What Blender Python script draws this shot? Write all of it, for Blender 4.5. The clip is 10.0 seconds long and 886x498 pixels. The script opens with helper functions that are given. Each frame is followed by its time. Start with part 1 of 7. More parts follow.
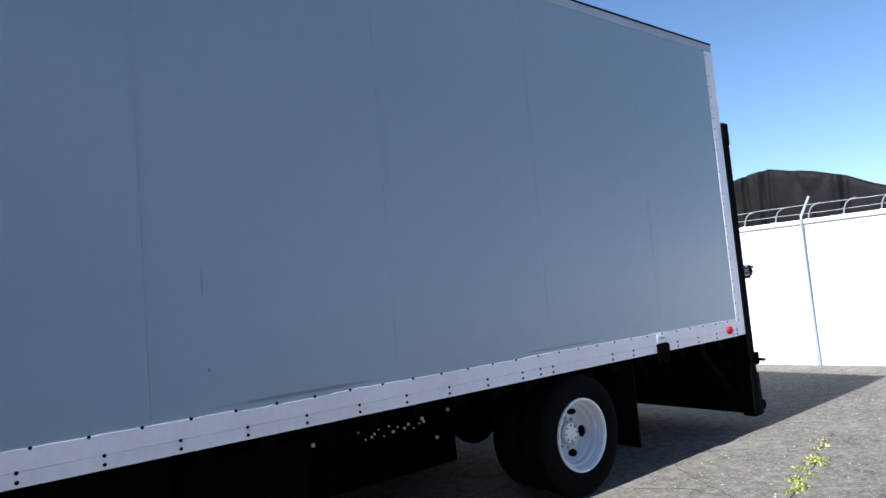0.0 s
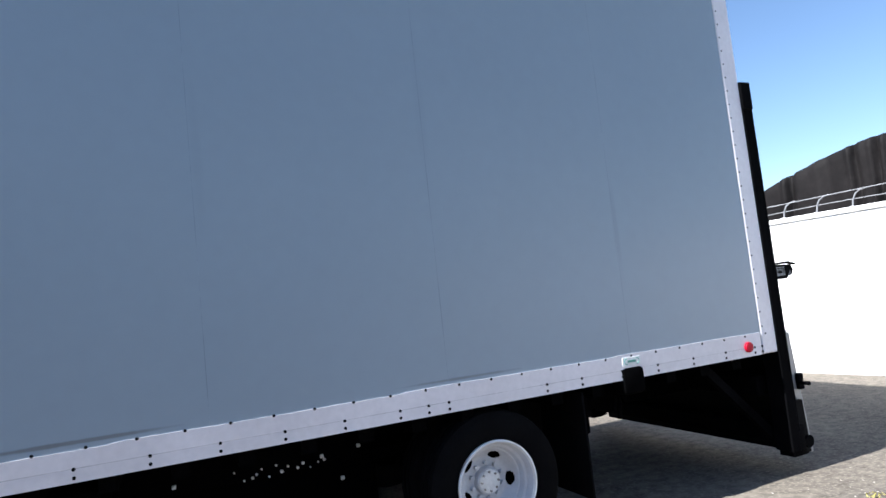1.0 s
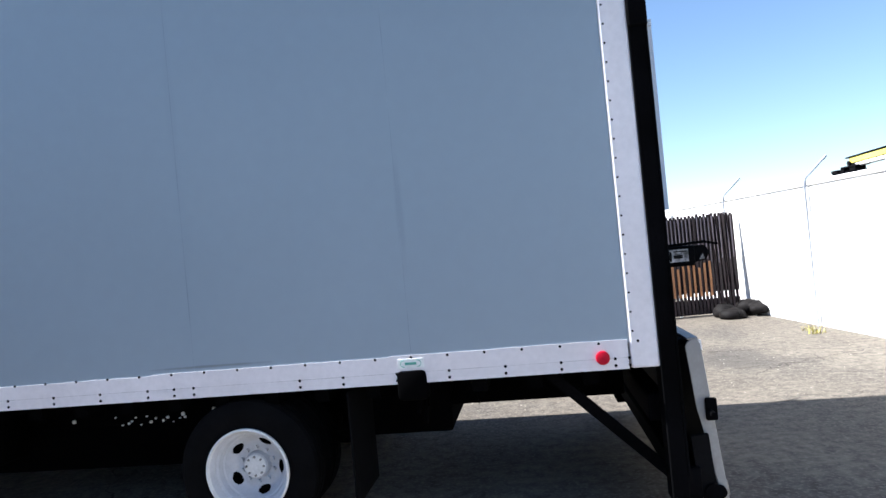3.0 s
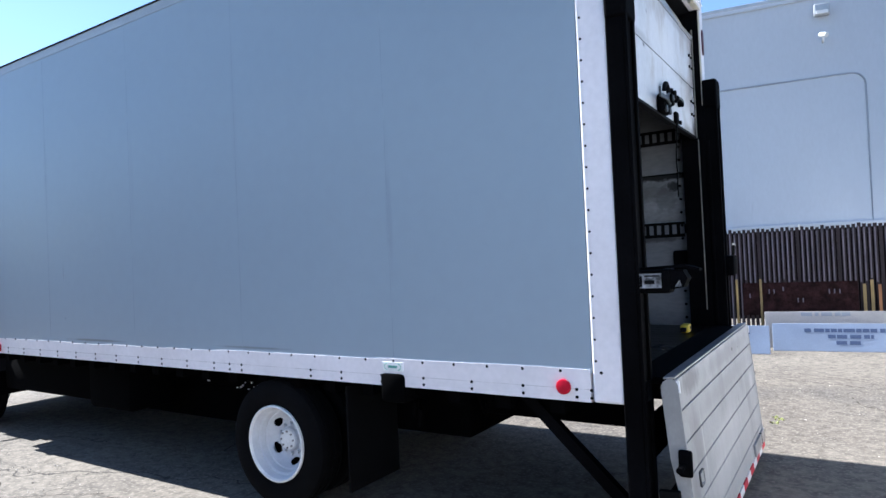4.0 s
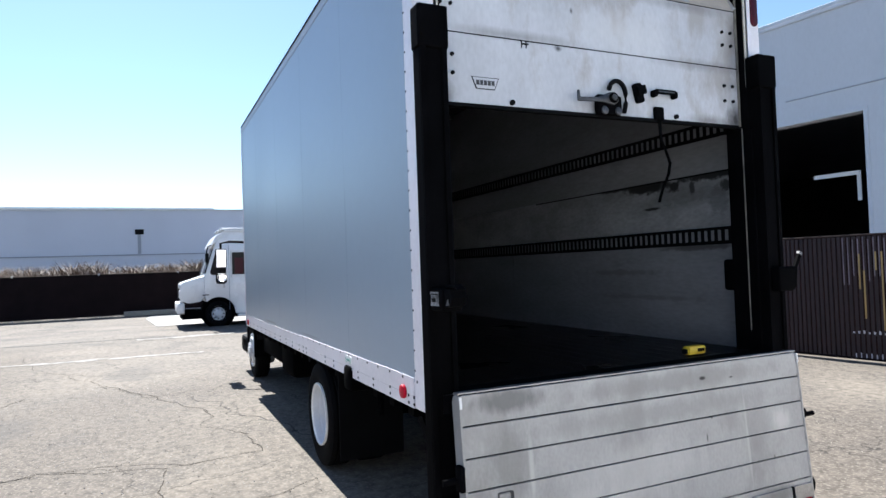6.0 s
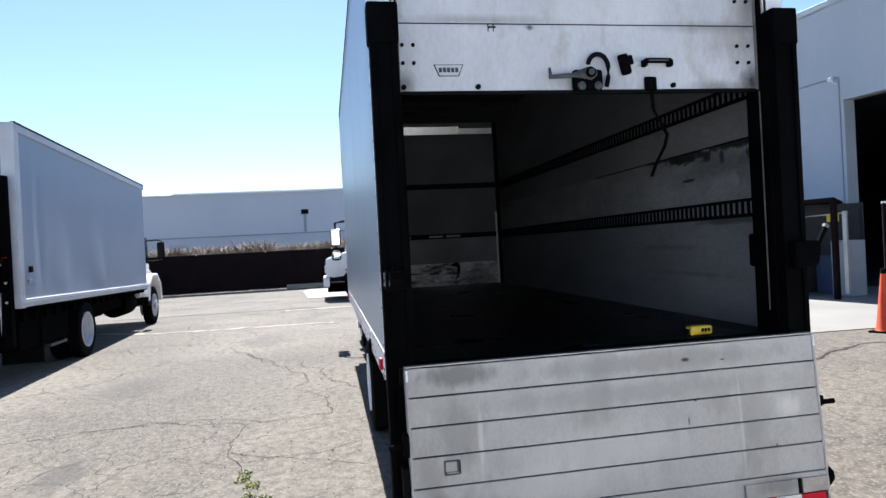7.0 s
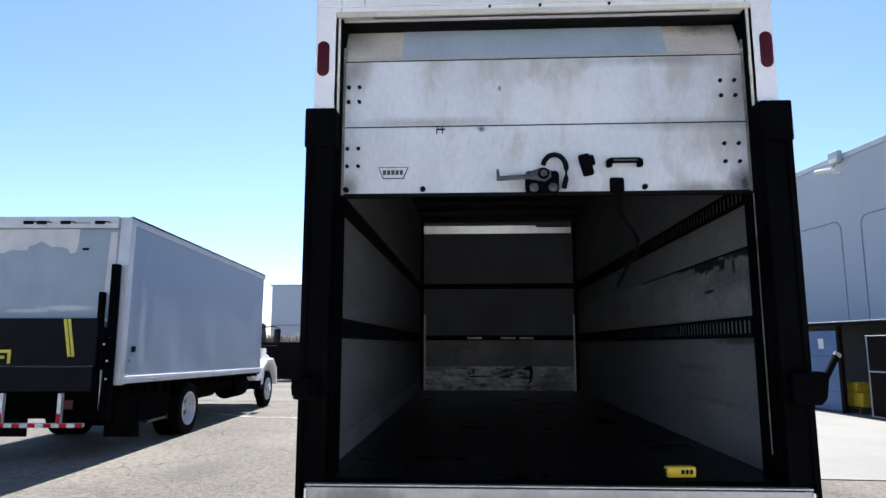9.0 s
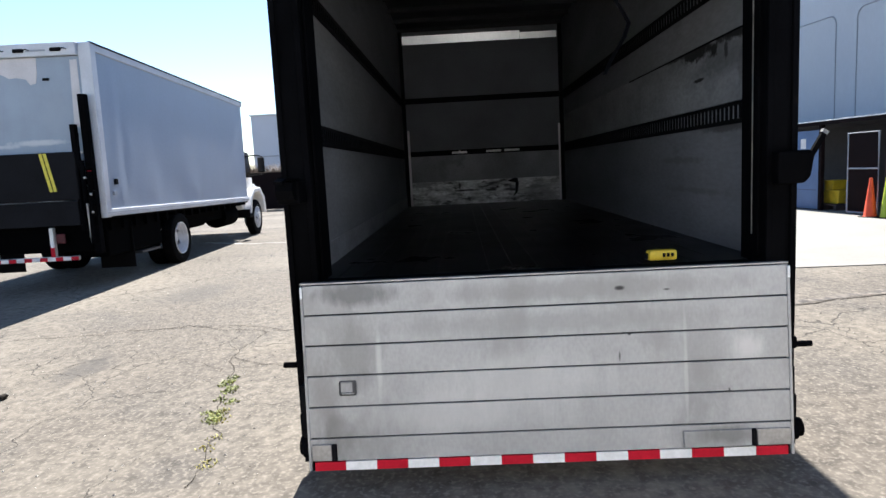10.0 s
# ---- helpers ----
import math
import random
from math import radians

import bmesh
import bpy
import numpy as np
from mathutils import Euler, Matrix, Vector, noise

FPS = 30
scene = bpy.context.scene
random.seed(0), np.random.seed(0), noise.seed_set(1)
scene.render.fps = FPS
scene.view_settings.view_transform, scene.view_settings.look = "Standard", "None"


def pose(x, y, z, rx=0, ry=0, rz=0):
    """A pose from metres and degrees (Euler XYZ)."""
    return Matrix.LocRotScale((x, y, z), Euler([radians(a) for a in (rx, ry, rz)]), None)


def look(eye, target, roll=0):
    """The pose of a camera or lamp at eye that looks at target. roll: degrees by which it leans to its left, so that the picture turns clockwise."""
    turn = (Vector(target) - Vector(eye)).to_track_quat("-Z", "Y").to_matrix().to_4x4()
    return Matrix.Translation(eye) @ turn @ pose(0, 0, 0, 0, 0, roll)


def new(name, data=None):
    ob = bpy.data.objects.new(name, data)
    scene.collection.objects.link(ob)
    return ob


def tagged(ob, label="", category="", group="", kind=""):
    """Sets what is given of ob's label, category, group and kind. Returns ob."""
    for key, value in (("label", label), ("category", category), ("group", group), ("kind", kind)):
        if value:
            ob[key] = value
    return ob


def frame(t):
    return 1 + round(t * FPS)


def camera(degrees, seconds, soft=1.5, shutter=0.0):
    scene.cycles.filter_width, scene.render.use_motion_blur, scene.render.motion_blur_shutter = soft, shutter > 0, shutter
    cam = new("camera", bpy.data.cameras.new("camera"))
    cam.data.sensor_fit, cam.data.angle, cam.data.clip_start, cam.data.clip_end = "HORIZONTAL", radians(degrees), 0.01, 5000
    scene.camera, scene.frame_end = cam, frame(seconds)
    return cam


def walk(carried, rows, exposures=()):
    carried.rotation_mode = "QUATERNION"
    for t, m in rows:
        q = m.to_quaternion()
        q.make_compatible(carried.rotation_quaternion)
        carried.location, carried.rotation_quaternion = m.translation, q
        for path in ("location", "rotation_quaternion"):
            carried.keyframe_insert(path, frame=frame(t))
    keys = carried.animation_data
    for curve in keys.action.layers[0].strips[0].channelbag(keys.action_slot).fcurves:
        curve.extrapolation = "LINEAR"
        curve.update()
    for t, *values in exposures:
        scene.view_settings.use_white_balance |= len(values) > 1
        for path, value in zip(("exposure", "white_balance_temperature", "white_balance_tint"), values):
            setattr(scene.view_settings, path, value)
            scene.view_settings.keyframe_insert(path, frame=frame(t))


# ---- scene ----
# camera: seconds, eye, yaw, pitch, roll
cam = camera(69.4, 10.0)
ROWS = [
    (0.0, 0.074, 0.039, 1.476, -38.09, 4.24, -4.99),
    (0.2, 0.399, -0.020, 1.497, -36.10, 3.80, -5.98),
    (0.5, 0.933, -0.099, 1.505, -32.00, 3.49, -3.01),
    (0.6, 1.111, -0.126, 1.505, -30.48, 3.05, -3.70),
    (0.8, 1.473, -0.178, 1.494, -27.99, 4.08, -3.92),
    (1.0, 1.873, -0.227, 1.493, -24.49, 4.75, -6.15),
    (1.2, 2.196, -0.310, 1.507, -21.48, 5.01, -3.26),
    (1.5, 2.716, -0.383, 1.520, -19.36, 2.89, -1.98),
    (1.8, 3.259, -0.439, 1.543, -16.23, -0.19, -2.09),
    (2.0, 3.616, -0.458, 1.546, -10.20, -0.49, -1.20),
    (2.2, 3.951, -0.493, 1.554, -5.70, -1.69, -2.47),
    (2.4, 4.299, -0.455, 1.547, 0.21, -2.87, -1.46),
    (2.5, 4.467, -0.434, 1.545, 0.63, -2.73, -1.41),
    (2.7, 4.804, -0.425, 1.553, 1.89, -0.70, -3.51),
    (3.8, 6.623, -0.047, 1.631, 30.07, 0.71, -2.74),
    (4.0, 6.868, 0.146, 1.589, 32.55, 1.04, -2.60),
    (4.2, 7.083, 0.285, 1.621, 32.25, -0.08, -4.03),
    (4.4, 7.306, 0.332, 1.627, 34.41, 2.45, -4.99),
    (4.5, 7.506, 0.443, 1.610, 35.89, 1.07, -4.89),
    (4.7, 7.698, 0.599, 1.627, 38.90, -1.00, -7.08),
    (5.0, 8.021, 0.893, 1.617, 47.98, -0.73, -5.65),
    (5.2, 8.228, 1.051, 1.634, 50.71, -0.34, -6.42),
    (5.5, 8.550, 1.319, 1.628, 55.95, -2.49, -6.45),
    (5.6, 8.632, 1.401, 1.626, 56.66, -2.09, -8.05),
    (5.7, 8.687, 1.518, 1.612, 58.50, -0.05, -6.73),
    (6.8, 9.318, 2.621, 1.607, 77.10, -1.01, -0.42),
    (7.0, 9.359, 2.808, 1.614, 79.79, -0.33, -3.03),
    (7.2, 9.409, 2.982, 1.619, 81.71, -1.43, -1.91),
    (7.4, 9.444, 3.149, 1.639, 82.94, -1.59, -2.07),
    (7.5, 9.433, 3.240, 1.642, 83.72, -1.41, -2.76),
    (7.8, 9.319, 3.447, 1.649, 85.20, 1.93, 0.90),
    (8.0, 9.250, 3.582, 1.656, 85.80, 3.30, -0.94),
    (8.2, 9.232, 3.716, 1.664, 88.62, 4.71, -0.66),
    (8.5, 9.238, 3.877, 1.664, 92.79, 8.03, -0.89),
    (8.7, 9.243, 3.925, 1.663, 92.51, 10.69, -1.75),
    (8.9, 9.240, 3.945, 1.660, 92.70, 9.87, -0.31),
    (9.0, 9.247, 3.949, 1.657, 92.73, 8.48, -0.00),
    (9.2, 9.226, 3.947, 1.640, 93.08, 4.25, -0.81),
    (9.5, 9.216, 3.941, 1.603, 92.92, -0.42, -2.15),
    (9.7, 9.203, 3.948, 1.578, 92.84, -3.21, -3.05),
    (10.0, 9.179, 3.953, 1.529, 91.86, -7.17, -2.95),
]
walk(cam, [(t, pose(x, y, z, 0, 0, yaw) @ pose(0, 0, 0, 90 + pitch) @ pose(0, 0, 0, 0, 0, roll)) for t, x, y, z, yaw, pitch, roll in ROWS],
     exposures=[(0.0, 1.27, 5500, 10), (0.5, 1.47, 5650, 10), (1.0, 1.60, 5850, 10), (1.5, 1.62, 5800, 10), (2.5, 1.68, 6000, 10), (4.0, 1.88, 5600, 10), (4.7, 1.84, 5800, 10), (5.5, 1.72, 5950, 10), (7.5, 1.53, 5900, 10), (8.5, 1.62, 5800, 10), (9.0, 1.50, 5900, 10), (10.0, 1.75, 6150, 10)])

# daylight: sun low over the front of the truck, open sky
SUN_ELEVATION = 47.0
world = bpy.data.worlds.new("sky")
scene.world = world
world.use_nodes = True
wn = world.node_tree.nodes
sky = wn.new("ShaderNodeTexSky")
sky.sky_type = "NISHITA"
sky.sun_disc = False
sky.sun_elevation = radians(SUN_ELEVATION)
sky.sun_rotation = radians(-92)
sky.air_density, sky.dust_density, sky.ozone_density = 1.0, 0.15, 2.0
wn["Background"].inputs["Strength"].default_value = 0.062
world.node_tree.links.new(sky.outputs[0], wn["Background"].inputs["Color"])
sun = new("sun", bpy.data.lights.new("sun", "SUN"))
sun.data.energy, sun.data.angle, sun.data.color = 5.0, radians(0.5), (1.0, 0.95, 0.87)
sun.matrix_basis = look((-30, -0.35, 32.2), (0, 0, 0))

# ---- materials ----
def surface(name, base, rough=0.5, metal=0.0, var=0.12, scale=3.0, grain=60.0, bump=0.15, stain=None, stain_scale=1.5, stain_at=0.6, stretch=(1, 1, 1), coat=0.0, spec=0.5):
    """A painted, metal or stone surface: broad tone changes, fine grain, and stains of another colour."""
    m = bpy.data.materials.new(name)
    m.use_nodes = True
    t = m.node_tree
    n, link = t.nodes, t.links.new
    b = n["Principled BSDF"]
    tc = n.new("ShaderNodeTexCoord")
    mp = n.new("ShaderNodeMapping")
    mp.inputs["Scale"].default_value = stretch
    link(tc.outputs["Object"], mp.inputs["Vector"])
    big = n.new("ShaderNodeTexNoise")
    big.inputs["Scale"].default_value, big.inputs["Detail"].default_value = scale, 5
    fine = n.new("ShaderNodeTexNoise")
    fine.inputs["Scale"].default_value, fine.inputs["Detail"].default_value = grain, 3
    link(mp.outputs[0], big.inputs["Vector"])
    link(mp.outputs[0], fine.inputs["Vector"])
    def blend(a, c, fac, kind="MIX"):
        x = n.new("ShaderNodeMix")
        x.data_type, x.blend_type = "RGBA", kind
        for sock, val in ((x.inputs[6], a), (x.inputs[7], c), (x.inputs[0], fac)):
            if hasattr(val, "links"):
                link(val, sock)
            else:
                sock.default_value = val
        return x.outputs[2]
    dark = tuple(c * (1 - 2 * var) for c in base) + (1,)
    light = tuple(min(1, c * (1 + var)) for c in base) + (1,)
    ramp = n.new("ShaderNodeMapRange")
    ramp.inputs[1].default_value, ramp.inputs[2].default_value = 0.3, 0.7
    link(big.outputs[0], ramp.inputs[0])
    col = blend(dark, light, ramp.outputs[0])
    gr = n.new("ShaderNodeMapRange")
    gr.inputs[1].default_value, gr.inputs[2].default_value, gr.inputs[3].default_value, gr.inputs[4].default_value = 0.3, 0.7, 1 - var, 1 + var * 0.5
    link(fine.outputs[0], gr.inputs[0])
    col = blend(col, gr.outputs[0], 1.0, "MULTIPLY")
    if stain:
        st = n.new("ShaderNodeTexNoise")
        st.inputs["Scale"].default_value, st.inputs["Detail"].default_value, st.inputs["Roughness"].default_value = stain_scale, 8, 0.65
        link(mp.outputs[0], st.inputs["Vector"])
        sr = n.new("ShaderNodeMapRange")
        sr.inputs[1].default_value, sr.inputs[2].default_value = stain_at, stain_at + 0.12
        link(st.outputs[0], sr.inputs[0])
        col = blend(col, (*stain, 1), sr.outputs[0])
    link(col, b.inputs["Base Color"])
    rr = n.new("ShaderNodeMapRange")
    rr.inputs[3].default_value, rr.inputs[4].default_value = max(0.02, rough - 0.1), min(1, rough + 0.1)
    link(big.outputs[0], rr.inputs[0])
    link(rr.outputs[0], b.inputs["Roughness"])
    b.inputs["Metallic"].default_value = metal
    b.inputs["Coat Weight"].default_value = coat
    b.inputs["Specular IOR Level"].default_value = spec
    if bump:
        bp = n.new("ShaderNodeBump")
        bp.inputs["Strength"].default_value, bp.inputs["Distance"].default_value = bump, 0.004
        link(fine.outputs[0], bp.inputs["Height"])
        link(bp.outputs[0], b.inputs["Normal"])
    return m


def spots(m, rows, org=(0, 0, 0), scale=6.0, ragged=1.1, stretch=(1, 1, 1), soft=0.55):
    """Adds ragged marks to a surface: rows of centre, radii, colour and strength, in the thing's own metres past org."""
    t = m.node_tree
    n, link = t.nodes, t.links.new
    sock = n["Principled BSDF"].inputs["Base Color"]
    col = sock.links[0].from_socket
    tc = n.new("ShaderNodeTexCoord")
    mp = n.new("ShaderNodeMapping")
    mp.inputs["Scale"].default_value = stretch
    link(tc.outputs["Object"], mp.inputs["Vector"])
    nz = n.new("ShaderNodeTexNoise")
    nz.inputs["Scale"].default_value, nz.inputs["Detail"].default_value, nz.inputs["Roughness"].default_value = scale, 8, 0.7
    link(mp.outputs[0], nz.inputs["Vector"])
    for c, r, rgb, force in rows:
        a = n.new("ShaderNodeVectorMath")
        a.operation = "SUBTRACT"
        link(tc.outputs["Object"], a.inputs[0])
        a.inputs[1].default_value = tuple(p - q for p, q in zip(c, org))
        d = n.new("ShaderNodeVectorMath")
        d.operation = "DIVIDE"
        link(a.outputs[0], d.inputs[0])
        d.inputs[1].default_value = r
        ln = n.new("ShaderNodeVectorMath")
        ln.operation = "LENGTH"
        link(d.outputs[0], ln.inputs[0])
        ad = n.new("ShaderNodeMath")
        ad.operation = "MULTIPLY_ADD"
        link(nz.outputs[0], ad.inputs[0])
        ad.inputs[1].default_value = -ragged * 2
        link(ln.outputs["Value"], ad.inputs[2])
        mr = n.new("ShaderNodeMapRange")
        mr.inputs[1].default_value, mr.inputs[2].default_value, mr.inputs[3].default_value, mr.inputs[4].default_value = 1.0 - ragged, 1.0 - soft - ragged, 0.0, force
        link(ad.outputs[0], mr.inputs[0])
        x = n.new("ShaderNodeMix")
        x.data_type = "RGBA"
        link(mr.outputs[0], x.inputs[0])
        link(col, x.inputs[6])
        x.inputs[7].default_value = (*rgb, 1)
        col = x.outputs[2]
    link(col, sock)


PANEL = surface("grey_panel_paint", (0.252, 0.310, 0.368), 0.36, var=0.02, scale=0.5, grain=12, bump=0.0)
WHITE = surface("white_rail_paint", (0.74, 0.705, 0.725), 0.4, var=0.05, scale=2, grain=30, bump=0.05, stain=(0.52, 0.49, 0.46), stain_scale=2.2, stain_at=0.66)
BODY = surface("white_vehicle_paint", (0.78, 0.78, 0.78), 0.28, var=0.03, scale=1.5, bump=0.0, coat=0.3)
BLACK = surface("black_steel", (0.005, 0.005, 0.006), 0.7, var=0.2, scale=4, bump=0.2, spec=0.06, stain=(0.03, 0.022, 0.02), stain_scale=5, stain_at=0.68)
# Black steel made darker still, to hold the shade beneath the vehicles.
CHASSIS = surface("shaded_chassis_black", (0.0015, 0.0015, 0.0017), 0.9, var=0.2, bump=0.0, spec=0.02)
RUBBER = surface("tyre_rubber", (0.004, 0.004, 0.0045), 0.9, var=0.2, scale=6, bump=0.1, spec=0.05)
# Wheel white toned down, with the shade inside the dish in its colour.
RIMWHITE = surface("white_wheel_paint", (0.56, 0.57, 0.60), 0.4, var=0.06, scale=5, bump=0.03, stain=(0.33, 0.31, 0.3), stain_scale=7, stain_at=0.68)
STEEL = surface("worn_steel", (0.35, 0.34, 0.33), 0.45, metal=0.8, var=0.15, scale=8, bump=0.15)
ALU = surface("weathered_aluminium", (0.37, 0.367, 0.362), 0.5, metal=0.25, var=0.09, scale=2.5, grain=60, bump=0.08, stain=(0.27, 0.265, 0.26), stain_scale=2.2, stain_at=0.52, stretch=(1, 1.2, 0.7))
DOORP = surface("scuffed_white_door", (0.545, 0.55, 0.575), 0.5, var=0.07, scale=3, grain=45, bump=0.08, stain=(0.38, 0.355, 0.34), stain_scale=2.6, stain_at=0.52, stretch=(1, 1, 0.5))
LINER = surface("scuffed_liner", (0.165, 0.170, 0.182), 0.65, var=0.14, scale=1.8, grain=30, bump=0.15, stain=(0.10, 0.104, 0.112), stain_scale=2.4, stain_at=0.6, stretch=(0.5, 1, 1.6))
LINER2 = surface("battered_kick_panel", (0.225, 0.23, 0.24), 0.65, var=0.18, scale=3, grain=30, bump=0.2, stain=(0.02, 0.02, 0.02), stain_scale=3.2, stain_at=0.66, stretch=(0.7, 1, 1.5))
# Bed floor darkened past a real floor so that it carries the hold's shade.
BEDFLOOR = surface("shade_dark_bed_floor", (0.0035, 0.0033, 0.004), 0.30, var=0.3, scale=2, grain=40, bump=0.05, spec=0.06)
RED = surface("red_lens", (0.40, 0.004, 0.022), 0.45, var=0.05, bump=0.0, spec=0.15)
TAPERED = surface("red_reflective_tape", (0.45, 0.006, 0.022), 0.5, var=0.1, scale=12, bump=0.05, spec=0.15)
TAPEWHITE = surface("white_reflective_tape", (0.75, 0.75, 0.74), 0.35, var=0.08, scale=12, bump=0.05)
YELLOW = surface("yellow_plastic", (0.72, 0.5, 0.03), 0.45, var=0.1, scale=8, bump=0.1)
DARKGLASS = surface("tinted_window", (0.012, 0.012, 0.013), 0.12, var=0.1, bump=0.0, spec=0.12)


# ---- mesh helpers ----
ORG = {}


def thing(name, at, label, category, group="", kind="", rz=0.0, local=False):
    """A top-level Empty at its base. Parts are given in world metres, or in the thing's own metres when local."""
    ob = new(name)
    ob.empty_display_size = 0.2
    ob.matrix_basis = pose(*at, 0, 0, rz)
    ORG[ob] = Vector((0, 0, 0)) if local else Vector(at)
    return tagged(ob, label, category, group, kind)


def part(name, bm, material, parent, label="", kind="", smooth=None):
    """Links a bmesh as one mesh object under a thing or under a part."""
    org = ORG[parent]
    if org.length:
        bmesh.ops.translate(bm, verts=bm.verts, vec=-org)
    me = bpy.data.meshes.new(name)
    bm.normal_update()
    if smooth is not None:
        for f in bm.faces:
            f.smooth = True
        for e in bm.edges:
            if len(e.link_faces) == 2 and e.calc_face_angle(0) > radians(smooth):
                e.smooth = False
    bm.to_mesh(me)
    bm.free()
    me.materials.append(material)
    ob = new(name, me)
    ob.parent = parent
    ORG[ob] = org
    return tagged(ob, label, kind=kind)


def pieces(name, bm, material, parent, places):
    """Many alike small parts on one mesh, each an object of its own at its place."""
    me = bpy.data.meshes.new(name)
    bm.normal_update()
    bm.to_mesh(me)
    bm.free()
    me.materials.append(material)
    for p in places:
        ob = new(name, me)
        ob.parent = parent
        ob.matrix_basis = Matrix.Translation(Vector(p) - ORG[parent])
        ORG[ob] = ORG[parent]
        tagged(ob)


def solid(name, bm, material, label="", category="", kind="structure", group="", smooth=None):
    """A top-level thing that is one mesh."""
    me = bpy.data.meshes.new(name)
    bm.normal_update()
    if smooth is not None:
        for f in bm.faces:
            f.smooth = True
        for e in bm.edges:
            if len(e.link_faces) == 2 and e.calc_face_angle(0) > radians(smooth):
                e.smooth = False
    bm.to_mesh(me)
    bm.free()
    me.materials.append(material)
    ob = new(name, me)
    ORG[ob] = Vector((0, 0, 0))
    return tagged(ob, label, category, group, kind)


def box(x0, x1, y0, y1, z0, z1, bevel=0.0, bm=None, m=None):
    bm = bm or bmesh.new()
    r = bmesh.ops.create_cube(bm, size=1.0)
    vs = r["verts"]
    bmesh.ops.scale(bm, verts=vs, vec=(abs(x1 - x0), abs(y1 - y0), abs(z1 - z0)))
    bmesh.ops.translate(bm, verts=vs, vec=((x0 + x1) / 2, (y0 + y1) / 2, (z0 + z1) / 2))
    if bevel:
        es = list({e for v in vs for e in v.link_edges})
        r = bmesh.ops.bevel(bm, geom=es, offset=bevel, segments=2, profile=0.5, affect="EDGES")
        vs = list({v for f in r["faces"] for v in f.verts} | {v for v in vs if v.is_valid})
    if m is not None:
        bmesh.ops.transform(bm, verts=vs, matrix=m)
    return bm


def cyl(c, axis, r, h, seg=24, bm=None, r2=None, bevel=0.0):
    """A cylinder or cone centred at c along axis 'x', 'y', 'z' or a vector."""
    bm = bm or bmesh.new()
    d = {"x": Vector((1, 0, 0)), "y": Vector((0, 1, 0)), "z": Vector((0, 0, 1))}.get(axis) if isinstance(axis, str) else Vector(axis)
    m = Matrix.Translation(c) @ d.to_track_quat("Z", "Y").to_matrix().to_4x4()
    res = bmesh.ops.create_cone(bm, cap_ends=True, segments=seg, radius1=r, radius2=r if r2 is None else r2, depth=h, matrix=m)
    if bevel:
        caps = [e for v in res["verts"] for e in v.link_edges if len(e.link_faces) == 2 and e.calc_face_angle(0) > 1.0]
        bmesh.ops.bevel(bm, geom=list(set(caps)), offset=bevel, segments=2, profile=0.5, affect="EDGES")
    return bm


def bar(a, b, w, h, bm=None, bevel=0.0):
    """A rectangular bar from a to b."""
    a, b = Vector(a), Vector(b)
    d = b - a
    m = Matrix.Translation((a + b) / 2) @ d.to_track_quat("X", "Z").to_matrix().to_4x4()
    return box(-d.length / 2, d.length / 2, -w / 2, w / 2, -h / 2, h / 2, bevel, bm, m)


def rod(pts, r, seg=8, bm=None):
    """A round rod along points."""
    bm = bm or bmesh.new()
    pts = [Vector(p) for p in pts]
    rings = []
    for i, p in enumerate(pts):
        d = (pts[min(i + 1, len(pts) - 1)] - pts[max(i - 1, 0)]).normalized()
        q = d.to_track_quat("Z", "Y")
        rings.append([bm.verts.new(p + q @ Vector((r * math.cos(k * 2 * math.pi / seg), r * math.sin(k * 2 * math.pi / seg), 0))) for k in range(seg)])
    for a, b in zip(rings, rings[1:]):
        for k in range(seg):
            bm.faces.new((a[k], a[(k + 1) % seg], b[(k + 1) % seg], b[k]))
    bm.faces.new(rings[0][::-1])
    bm.faces.new(rings[-1])
    return bm


def prism(profile, axis, a0, a1, bm=None, bevel=0.0):
    """A polygon pushed along an axis: profile in the two other axes, in their order."""
    bm = bm or bmesh.new()
    def at(p, a):
        return {"x": (a, *p), "y": (p[0], a, p[1]), "z": (*p, a)}[axis]
    lo, hi = [bm.verts.new(at(p, a0)) for p in profile], [bm.verts.new(at(p, a1)) for p in profile]
    n = len(profile)
    fs = [bm.faces.new(lo), bm.faces.new(hi[::-1])]
    fs += [bm.faces.new((lo[k], hi[k], hi[(k + 1) % n], lo[(k + 1) % n])) for k in range(n)]
    bmesh.ops.recalc_face_normals(bm, faces=fs)
    if bevel:
        es = list({e for f in fs for e in f.edges})
        bmesh.ops.bevel(bm, geom=es, offset=bevel, segments=2, profile=0.5, affect="EDGES")
    return bm


def lathe(profile, c, axis="y", seg=48, sign=1, bm=None):
    """A turned form: profile of (radius, depth along the axis)."""
    bm = bm or bmesh.new()
    rings = []
    for r, d in profile:
        ring = []
        for k in range(seg):
            a = 2 * math.pi * k / seg
            u, v = r * math.cos(a), r * math.sin(a)
            p = {"y": (u, sign * d, v), "x": (sign * d, u, v), "z": (u, v, sign * d)}[axis]
            ring.append(bm.verts.new(Vector(c) + Vector(p)))
        rings.append(ring)
    for a, b in zip(rings, rings[1:]):
        for k in range(seg):
            bm.faces.new((a[k], a[(k + 1) % seg], b[(k + 1) % seg], b[k]))
    bmesh.ops.recalc_face_normals(bm, faces=bm.faces)
    return bm


